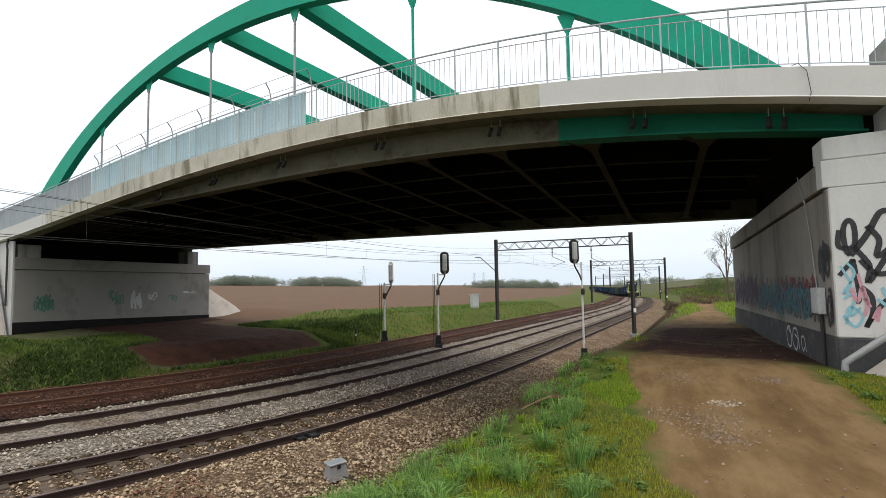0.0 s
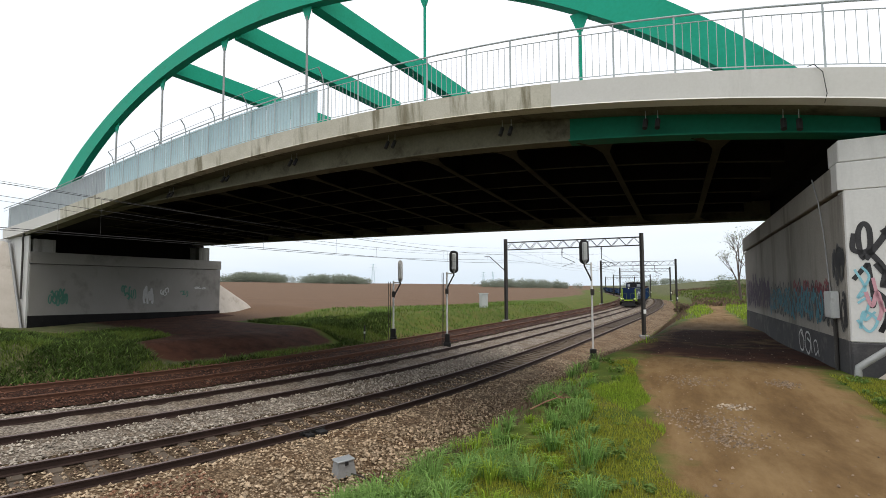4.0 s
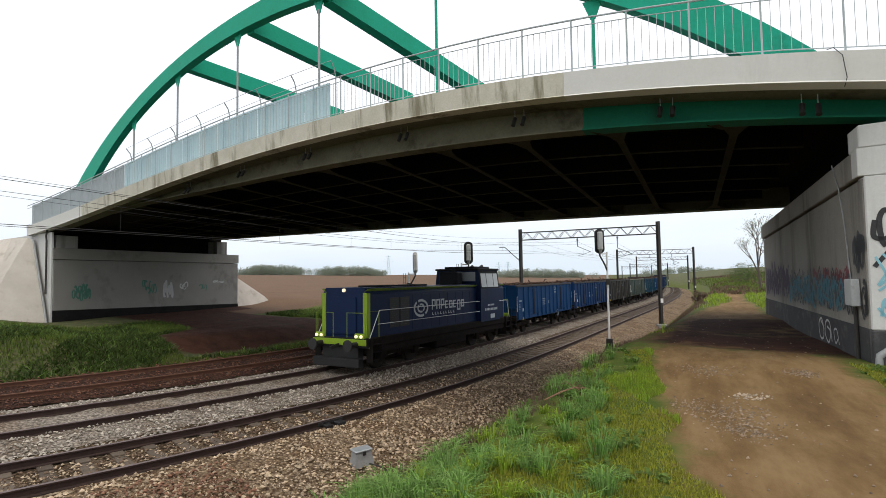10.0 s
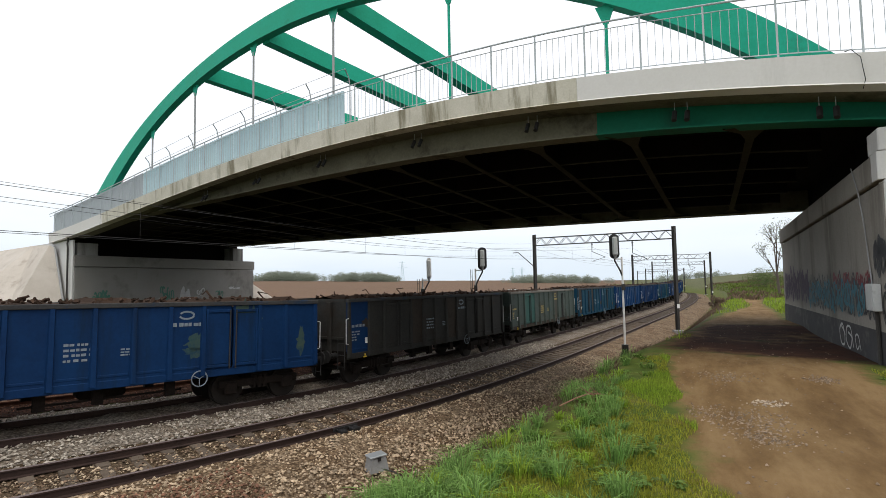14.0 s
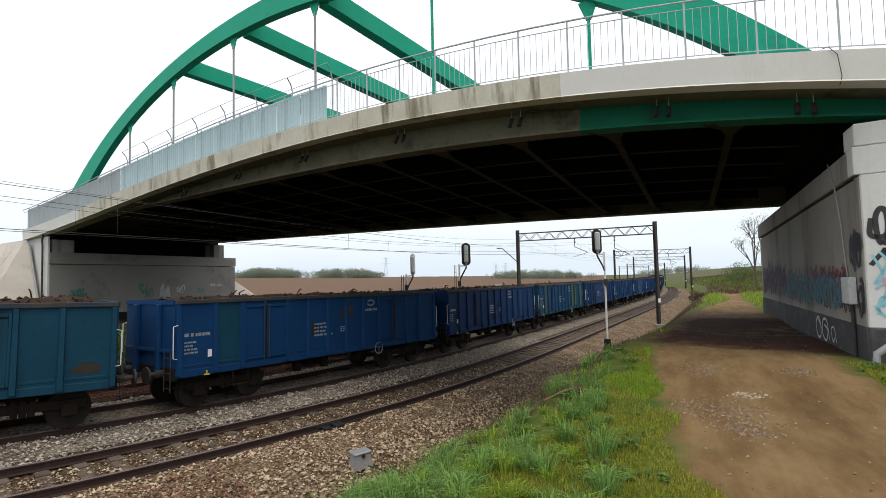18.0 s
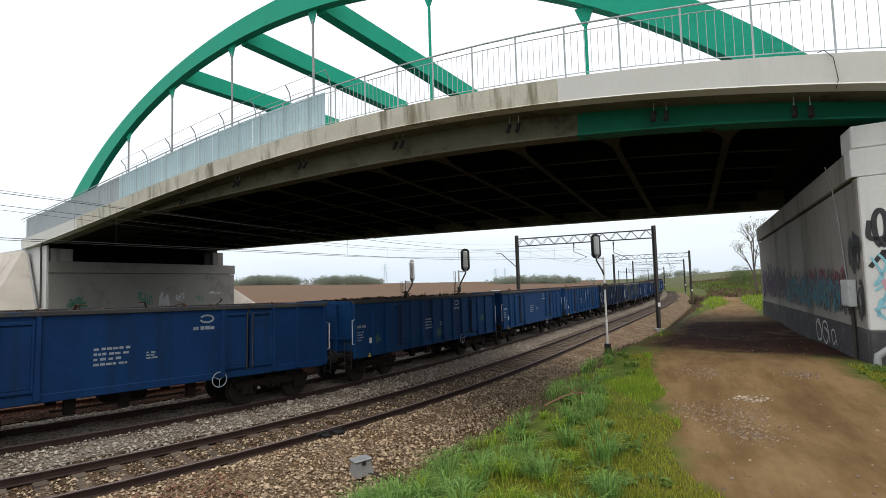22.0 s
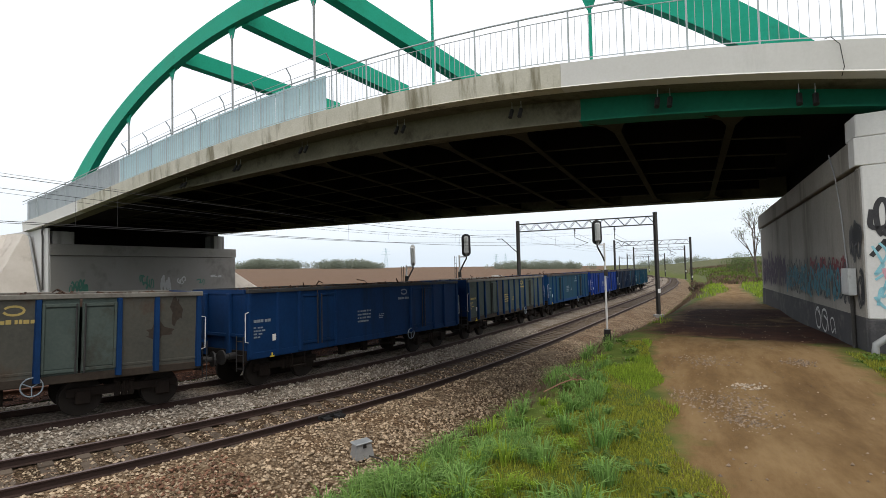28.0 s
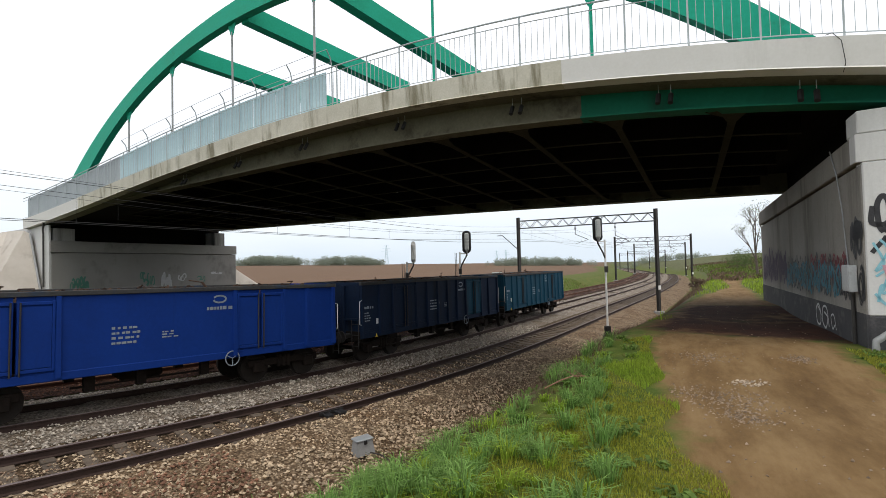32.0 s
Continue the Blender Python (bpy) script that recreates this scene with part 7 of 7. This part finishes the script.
    return (bo > 0.8) & (bo < 13)


def verge(x, y, s, d, r):
    lo = 11.0 + 1.3 * hash_noise(x, y, 1.1, 8) - 0.5 * smooth(20, 34, s) + 1.7 * smooth(12, 3, s)
    a, b = lane_edges(y)
    patch = hash_noise(x, y, 0.8, 9)
    left = (d > lo) & (x < a + 0.5 * (patch - 0.5))
    right = (x > b + 0.1) & (x < b + 5) & ((y > 24) | (bridge_o(x, y) < -0.5))
    dens = np.where(under_deck(x, y), 0.12, 1.0)
    return (left | right) & (r < dens * (0.35 + 0.9 * patch))


gx, gy = scatter(560000, -4, 9, 2.6, 16, 21, verge, 1.35)
k1, k2 = hash_noise(gx, gy, 0.55, 12), hash_noise(gx, gy, 1.7, 13)
tuft = (k1 > 0.70) & (bridge_o(gx, gy) < 3) & (gx < lane_edges(gy)[0] - 0.9)
lime = ~tuft & (k2 > 0.5)
rest = ~tuft & ~lime
blades("grass", gx[rest], gy[rest], 0.085, 0.008, M["grass"], "fresh green spring grass on the verge", 1)
blades("short_grass", gx[lime], gy[lime], 0.055, 0.008, M["grass_lime"], "short yellow-green grass on the verge", 7)
blades("tall_grass", gx[tuft], gy[tuft], 0.14, 0.009, M["grass_blue"], "taller bluish-green grass tufts on the verge", 2, 1.2)
gx, gy = scatter(80000, 0, 50, 14, 75, 22, verge, 1.4)
blades("grass", gx, gy, 0.20, 0.035, M["grass"], "green grass along the dirt track", 3)


def clumps(name, n, spread, each, height, width, mat, label, seed, x0, x1, y0, y1, keep, lean=1.0):
    """Separate tussocks: blades that fan outwards from a common root."""
    rng = np.random.RandomState(seed)
    cx, cy = scatter(n, x0, x1, y0, y1, seed, keep, 1.25)
    m = len(cx)
    size = 0.5 + 0.9 * rng.rand(m)
    k = np.repeat(np.arange(m), each)
    a, r = rng.rand(len(k)) * 2 * np.pi, np.abs(rng.randn(len(k))) * spread * size[k]
    x, y = cx[k] + np.cos(a) * r * 0.5, cy[k] + np.sin(a) * r * 0.5
    z = ground_z(x, y)[0] - 0.02
    h = height * size[k] * (0.5 + 0.7 * rng.rand(len(k)))
    l = h * lean * (0.25 + 0.75 * rng.rand(len(k)))
    lx, ly = np.cos(a) * l, np.sin(a) * l
    wx, wy = -np.sin(a) * width / 2, np.cos(a) * width / 2
    v = np.empty((len(k), 5, 3))
    v[:, 0] = np.stack([x - wx, y - wy, z], 1)
    v[:, 1] = np.stack([x + wx, y + wy, z], 1)
    v[:, 2] = np.stack([x + wx + lx * 0.4, y + wy + ly * 0.4, z + h * 0.72], 1)
    v[:, 3] = np.stack([x - wx + lx * 0.4, y - wy + ly * 0.4, z + h * 0.72], 1)
    v[:, 4] = np.stack([x + lx, y + ly, z + h * (1.0 - 0.25 * lean)], 1)
    i = np.arange(len(k)) * 5
    ob = data_object(name, v.reshape(-1, 3).tolist(), np.stack([i, i + 1, i + 2, i + 3], 1).tolist() + np.stack([i + 3, i + 2, i + 4], 1).tolist(), mat)
    return tagged(ob, label, name.replace("_", " "), kind="stuff")


def shoulder(x, y, s, d, r):
    a, b = lane_edges(y)
    lo = 10.5 + 1.2 * hash_noise(x, y, 1.1, 8) - 0.5 * smooth(20, 34, s) + 1.3 * smooth(12, 3, s)
    return (d > lo) & (x < a - 0.7) & (r < 0.95 - 0.55 * smooth(2.2, 0.4, a - x)) & (bridge_o(x, y) < 2)


def lane_side(x, y, s, d, r):
    a, b = lane_edges(y)
    lo = 10.9 + 1.2 * hash_noise(x, y, 1.1, 8)
    return (((d > lo) & (x < a - 0.15)) | ((x > b) & (x < b + 3) & (bridge_o(x, y) < -0.3))) & (bridge_o(x, y) < 1.0)


clumps("grass_tussocks", 1300, 0.10, 70, 0.24, 0.009, M["grass_blue"], "bluish-green grass tussocks on the verge", 41, -3, 6, 3, 17, shoulder)
clumps("bright_tussocks", 700, 0.09, 60, 0.17, 0.009, M["grass"], "bright green grass tussocks on the verge", 42, -3, 7, 3, 17, shoulder)
clumps("leafy_weeds", 700, 0.10, 16, 0.09, 0.04, M["leaf"], "low broad-leaved weeds in the verge", 43, -3, 9, 3, 17, lane_side, 1.6)


def gravel_edge(x, y, s, d, r):
    return (d > 6.2) & (d < 9.4) & (s > -6) & (s < 12)


clumps("gravel_weeds", 26, 0.08, 40, 0.13, 0.02, M["leaf"], "small green weeds on the gravel shoulder", 44, -9, 3, 5, 18, gravel_edge, 1.4)

# the verge behind the standpoint
gx, gy = scatter(45000, -6, 8, -5, 2.6, 27, verge)
blades("short_grass", gx, gy, 0.08, 0.012, M["grass"], "short green grass on the verge", 12)


def brush(x, y, s, d, r):
    lo = 8.5 - 1.0 * smooth(18, 34, s)
    a, b = lane_edges(y)
    return (d > lo + 0.1) & (d < lo + 3.6 + 0.6 * smooth(12, 3, s)) & (x < a - 0.9) & (r < (0.95 - 0.12 * abs(d - lo - 2.2)) * (0.4 + 0.9 * hash_noise(x, y, 0.7, 28)))


gx, gy = scatter(420000, -6, 30, 4, 45, 23, brush, 1.6)
blades("dry_stalks", gx, gy, 0.15, 0.009, M["grass_dry"], "dry brown stalks on the gravel edge", 4, 1.2)


def bank(x, y, s, d, r):
    p = hash_noise(x, y, 1.3, 14)
    bo = bridge_o(x, y)
    return (d < -5.9) & (d > -15.5) & (r < (0.45 + 0.8 * p) * np.where((bo > 0.2 + 3.2 * smooth(-9.0, -12.0, d)) & (bo < 11.2) & (d < -6.6), 0.0, 1.0))


gx, gy = scatter(210000, -27, -3, 13, 40, 25, bank, 1.1)
k = hash_noise(gx, gy, 1.4, 16) > 0.42
blades("bank_grass", gx[~k], gy[~k], 0.16, 0.026, M["bank_grass"], "rough green grass on the cutting slope", 8, 1.0)
blades("bank_weeds", gx[k], gy[k], 0.17, 0.055, M["weed"], "dense leafy weeds on the cutting slope", 9, 1.8)
gx, gy = scatter(110000, -42, 26, 8, 80, 24, bank, 1.2)
k = hash_noise(gx, gy, 2.2, 15) > 0.5
blades("bank_grass", gx[~k], gy[~k], 0.20, 0.04, M["bank_grass"], "rough green grass on the cutting slope", 5, 0.9)
blades("bank_weeds", gx[k], gy[k], 0.24, 0.05, M["leaf"], "dense leafy weeds on the cutting slope", 6, 1.5)


def hillside(x, y, s, d, r):
    return (d > 9.5) & (s > 38) & (r < 0.3 + 0.9 * hash_noise(x, y, 4.0, 17)) & (x < y * 0.75)


gx, gy = scatter(60000, 10, 110, 45, 170, 26, hillside, 1.3)
k = hash_noise(gx, gy, 6.0, 18) > 0.45
blades("hill_grass", gx[k], gy[k], 0.35, 0.16, M["bank_grass"], "rough grass on the hillside", 10, 1.2)
blades("hill_scrub", gx[~k], gy[~k], 0.45, 0.16, M["grass_dry"], "dry brown scrub on the hillside", 11, 1.2)


def leaf_cloud(bm_verts, bm_faces, centre, radius, n, size, rng, flat=0.8):
    for _ in range(n):
        v = Vector((rng.gauss(0, 1), rng.gauss(0, 1), rng.gauss(0, 1))).normalized() * radius * (0.45 + 0.6 * rng.random())
        v.z *= flat
        c = Vector(centre) + v
        a = Vector((rng.uniform(-1, 1), rng.uniform(-1, 1), rng.uniform(-1, 1))).normalized()
        b = a.orthogonal().normalized()
        q = size * rng.uniform(0.6, 1.4)
        i = len(bm_verts)
        bm_verts.extend([(c - a * q)[:], (c + b * q * 0.6)[:], (c + a * q)[:], (c - b * q * 0.6)[:]])
        bm_faces.append((i, i + 1, i + 2, i + 3))


def tree(x, y, height, seed, leaves, leaf_mat, label, bare=False, lean=0.0):
    """A tapered trunk, forked limbs and a loose crown of small leaves."""
    rng = random.Random(seed)
    zb = base_z(x, y) - 0.1
    tr = empty("tree", Matrix.Translation((x, y, zb)), label, "tree", "trees beside the track")
    bm = bmesh.new()
    tips = []

    def grow(p, d, ln, r, level):
        q = p + d * ln
        rod(bm, p, q, r, r * 0.62, seg=6 if level < 2 else 4)
        if level >= (4 if bare else 3):
            tips.append(q)
            return
        for _ in range(3 if level else 4):
            nd = (d + Vector((rng.uniform(-1, 1), rng.uniform(-1, 1), rng.uniform(-0.2, 0.7))) * 0.62).normalized()
            grow(p.lerp(q, rng.uniform(0.55, 1.0)), nd, ln * rng.uniform(0.55, 0.75), r * 0.55, level + 1)
        tips.append(q)

    grow(Vector((0, 0, 0)), Vector((lean, 0.02, 1)).normalized(), height * 0.42, height * 0.016, 0)
    part("trunk", bm, M["bark"], tr)
    vs, fs = [], []
    for t in tips:
        leaf_cloud(vs, fs, t, height * 0.055, leaves, height * 0.008, rng)
    data_object("crown", vs, fs, leaf_mat, tr)
    return tr


tree(33.0, 57.0, 8.2, 5, 4, M["bush"], "slender birch with bare twigs and first leaves", True, -0.05)
tree(35.5, 60.0, 8.8, 6, 4, M["bush"], "slender birch with bare twigs and first leaves", True, 0.05)
tree(34.5, 54.5, 5.0, 7, 30, M["bush"], "small yellow-green tree in first leaf")


def bush(x, y, w, h, seed, mat, label):
    rng = random.Random(seed)
    zb = base_z(x, y)
    b = empty("bush", Matrix.Translation((x, y, zb)), label, "bush", "bushes beside the railway")
    bm = bmesh.new()
    for _ in range(7):
        rod(bm, (0, 0, -0.1), (rng.uniform(-w, w) * 0.4, rng.uniform(-w, w) * 0.4, h * rng.uniform(0.5, 0.9)), 0.03, 0.01, seg=5)
    part("stems", bm, M["bark"], b)
    vs, fs = [], []
    for _ in range(9):
        leaf_cloud(vs, fs, (rng.uniform(-w, w) * 0.45, rng.uniform(-w, w) * 0.45, h * rng.uniform(0.3, 0.75)), w * 0.33, 60, 0.09 + 0.01 * h, rng)
    data_object("leaves", vs, fs, mat, b)
    return b


for i, (x, y, w, h) in enumerate(((33.2, 52.5, 3.0, 2.6), (36.5, 56, 3.4, 3.2), (39, 62, 3.5, 3.4), (46, 80, 4, 2.6), (58, 105, 5, 3.0), (66, 120, 5, 3.0), (52, 96, 3, 1.8), (75, 135, 6, 3.5))):
    bush(x, y, w, h, 60 + i, M["bush"] if i < 3 else M["weed"], "yellow-green spring bush on the bank" if i < 3 else "green bush on the hillside")
bush(20.6, 44.5, 1.0, 1.2, 77, M["grass_dry"], "straggly half-dry shrub at the top of the bank")


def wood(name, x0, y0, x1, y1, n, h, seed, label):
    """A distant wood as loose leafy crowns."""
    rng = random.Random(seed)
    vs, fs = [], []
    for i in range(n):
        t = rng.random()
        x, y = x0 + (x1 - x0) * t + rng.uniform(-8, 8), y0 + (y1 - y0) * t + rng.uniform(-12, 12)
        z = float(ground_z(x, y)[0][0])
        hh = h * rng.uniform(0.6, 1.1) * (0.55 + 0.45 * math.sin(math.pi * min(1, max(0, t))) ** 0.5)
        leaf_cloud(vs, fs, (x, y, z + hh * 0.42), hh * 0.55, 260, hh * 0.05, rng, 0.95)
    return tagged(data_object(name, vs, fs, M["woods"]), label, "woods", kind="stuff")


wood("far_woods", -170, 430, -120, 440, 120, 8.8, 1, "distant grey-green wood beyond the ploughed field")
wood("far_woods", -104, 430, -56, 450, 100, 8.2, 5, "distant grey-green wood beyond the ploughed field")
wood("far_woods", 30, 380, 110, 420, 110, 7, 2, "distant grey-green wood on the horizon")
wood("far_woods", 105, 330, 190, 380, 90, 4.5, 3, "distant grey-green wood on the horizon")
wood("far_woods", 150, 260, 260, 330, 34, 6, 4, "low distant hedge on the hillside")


def pylon(x, y, h):
    z = float(ground_z(x, y)[0][0])
    p = empty("power_pylon", Matrix.Translation((x, y, z)), "far-off lattice power pylon in haze-pale blue", "power pylon", "power pylons on the horizon")
    bm = bmesh.new()
    w = h * 0.1
    for a, b in ((-1, -1), (1, -1), (1, 1), (-1, 1)):
        bar(bm, (a * w, b * w, 0), (a * w * 0.15, b * w * 0.15, h), 0.16, 0.16)
    for k in range(9):
        f0, f1 = 1 - 0.85 * k / 9, 1 - 0.85 * (k + 1) / 9
        for sy in (-1, 1):
            bar(bm, (-w * f0, sy * w * f0, h * k / 9), (w * f1, sy * w * f1, h * (k + 1) / 9), 0.09, 0.09)
            bar(bm, (w * f0, sy * w * f0, h * k / 9), (-w * f1, sy * w * f1, h * (k + 1) / 9), 0.09, 0.09)
    # pale blue panel colour stands in for distance haze on the lattice
    part("lattice_tower", bm, M["panel_blue"], p)
    for k, ww in ((0.68, 0.26), (0.82, 0.20), (0.95, 0.14)):
        bm = bmesh.new()
        bar(bm, (-h * ww, 0, h * k), (h * ww, 0, h * k), 0.16, 0.2)
        part("cross_arm", bm, M["panel_blue"], p)
    return p


for x, y, h in ((-66, 600, 22), (59, 620, 16), (72, 640, 17)):
    pylon(x, y, h)


# ------------------------------------------------------------------ loose stones
def stones(name, n, place, size, mat, label, seed):
    """Angular stones in one mesh."""
    rng = np.random.RandomState(seed)
    base = np.array([(1, 0, 0), (-1, 0, 0), (0, 1, 0), (0, -1, 0), (0, 0, 1), (0, 0, -1)], float)
    tri = np.array([(0, 2, 4), (2, 1, 4), (1, 3, 4), (3, 0, 4), (2, 0, 5), (1, 2, 5), (3, 1, 5), (0, 3, 5)])
    c = place(rng, n)
    n = len(c)
    v = base[None] * (0.6 + 0.8 * rng.rand(n, 6, 1)) + 0.35 * (rng.rand(n, 6, 3) - 0.5)
    a = rng.rand(n) * 2 * np.pi
    ca, sa = np.cos(a)[:, None], np.sin(a)[:, None]
    v = np.stack([v[..., 0] * ca - v[..., 1] * sa, v[..., 0] * sa + v[..., 1] * ca, v[..., 2] * 0.75], -1)
    v = v * (size * (0.5 + rng.rand(n) ** 2 * 1.1))[:, None, None] + c[:, None]
    f = (tri[None] + (np.arange(n) * 6)[:, None, None]).reshape(-1, 3)
    return tagged(data_object(name, v.reshape(-1, 3).tolist(), f.tolist(), mat), label, "stones", kind="stuff")


def strip_places(d0, d1, h0, h1, s0, s1):
    def place(rng, n):
        out = []
        for s, u, j in zip(s0 + (s1 - s0) * rng.rand(n) ** 1.3, rng.rand(n), rng.rand(n)):
            p = track(float(s), d0 + (d1 - d0) * u, h0 + (h1 - h0) * u)
            out.append((p.x, p.y, p.z + 0.015 + 0.02 * j))
        return np.array(out)
    return place


def stone_material(name, dark, light):
    return material(name, (dark, light), 0.9, scale=9, fine=60, bump=0.1, island=0.45)


M["stone_tan"] = stone_material("tan_stones", (0.25, 0.18, 0.115), (0.60, 0.48, 0.34))
M["stone_grey"] = stone_material("grey_stones", (0.24, 0.21, 0.172), (0.50, 0.45, 0.385))
stones("loose_stones", 15000, strip_places(4.55, 8.4, -0.15, -0.42, -4, 24), 0.036, M["stone_tan"], "tan loose stones on the track shoulder", 31)
stones("loose_stones", 6000, strip_places(0.85, 2.75, -0.15, -0.15, -6, 26), 0.034, M["stone_grey"], "light grey stones between the tracks", 32)
stones("loose_stones", 2600, strip_places(2.95, 4.3, -0.225, -0.225, -6, 18), 0.03, M["stone_tan"], "brownish stones between the rails", 33)
stones("loose_stones", 2000, strip_places(-1.7, -0.85, -0.16, -0.16, -4, 22), 0.034, M["stone_grey"], "light grey stones beside the rail", 34)


stones("loose_stones", 7000, strip_places(5.0, 9.0, -0.13, -0.42, -7, 3.5), 0.034, stone_material("rust_brown_stones", (0.105, 0.048, 0.030), (0.30, 0.165, 0.105)), "rust-brown stones and dead leaves on the track shoulder", 38)
stones("loose_stones", 3000, strip_places(2.95, 4.3, -0.215, -0.215, -6, 20), 0.026, stone_material("brown_bed_stones", (0.085, 0.052, 0.034), (0.24, 0.165, 0.11)), "brown stones between the near rails", 39)


PATH_PATCHES = ((4.35, 9.2, 0.22), (3.15, 7.05, 0.20), (3.3, 6.3, 0.22), (3.25, 5.9, 0.14), (3.6, 6.7, 0.20), (5.6, 8.6, 0.12))


def path_places(rng, n):
    y = 4 + 18 * rng.rand(n) ** 1.2
    x = 1.5 + 9 * rng.rand(n)
    # half of them gathered in a few washed-out patches
    for i, (cx, cy, r) in enumerate(PATH_PATCHES):
        k = slice(i * n // 12, (i + 1) * n // 12)
        x[k], y[k] = cx + r * rng.randn(len(x[k])), cy + 1.2 * r * rng.randn(len(y[k]))
    z, s, d = ground_z(x, y)
    lo, hi = lane_edges(y)
    ok = (x > lo + 0.1) & (x < hi)
    return np.stack([x, y, z + 0.004], 1)[ok]


M["stone_path"] = stone_material("dusty_path_stones", (0.13, 0.09, 0.058), (0.30, 0.23, 0.165))
stones("path_stones", 2600, path_places, 0.013, M["stone_path"], "small dusty stones on the dirt track", 35)


stones("loose_stones", 5000, strip_places(-5.4, -2.1, -0.15, -0.15, -4, 26), 0.03, stone_material("rusty_stones", (0.055, 0.026, 0.017), (0.19, 0.09, 0.055)), "rust-stained stones on the disused track", 36)


def spilled_places(rng, n):
    x, y = 4.1 + 0.13 * rng.randn(n), 7.4 + 0.10 * rng.randn(n)
    return np.stack([x, y, ground_z(x, y)[0] + 0.006], 1)


stones("rubble", 80, spilled_places, 0.018, stone_material("pale_rubble", (0.26, 0.20, 0.14), (0.44, 0.37, 0.29)), "pale crumbled rubble on the dirt track", 37)

# a dead branch in the verge
bx, by = 1.75, 7.7
bz = float(ground_z(bx, by)[0][0])
M["dead_wood"] = material("reddish_dead_wood", ((0.16, 0.075, 0.05), (0.30, 0.16, 0.11)), 0.9, scale=6, fine=40, bump=0.2)
branch = empty("dead_branch", Matrix.Translation((bx, by, bz)) @ Matrix.Diagonal((0.6, 0.6, 0.6, 1)), "reddish dead branch lying in the grass", "branch")
part("stem", tube([(-0.75, -0.55, 0.02), (-0.3, -0.2, 0.12), (0.0, 0.0, 0.16), (0.35, 0.12, 0.14)], 0.016, 6), M["dead_wood"], branch)
for i, (dx, dy, dz) in enumerate(((0.28, -0.12, 0.10), (0.2, 0.22, 0.14), (-0.05, 0.28, 0.10), (0.42, 0.05, 0.03), (0.12, -0.2, 0.06), (-0.22, 0.14, 0.16))):
    part("twig", tube([(0.02 * i, 0.01 * i, 0.15), (dx * 0.6, dy * 0.6, 0.15 + dz), (dx, dy, 0.12 + dz * 0.6)], 0.007, 5), M["dead_wood"], branch)


# ------------------------------------------------------------------ what moves
def motions():
    times = [0.5 * k for k in range(65)]

    def upright(s, reach):
        m = track_pose(s, 0.0, reach)
        fx = m.col[0].xyz
        fy = Vector((0, 0, 1)).cross(fx).normalized()
        up = fx.cross(fy)
        c = m.col[3].xyz + Vector((0, 0, -0.03))
        return Matrix(((fx.x, fy.x, up.x, c.x), (fx.y, fy.y, up.y, c.y), (fx.z, fy.z, up.z, c.z), (0, 0, 0, 1)))

    def rows(offset, reach):
        return [(t, upright(min(460.0, max(-330.0, coupling_s(t) + offset)), reach)) for t in times]
    for i, w in enumerate(wagons):
        walk(w, rows(WAGON * (i + 0.5), WAGON / 2 - 2.4))
    walk(loco, rows(-LOCO / 2, 4.2))


motions()
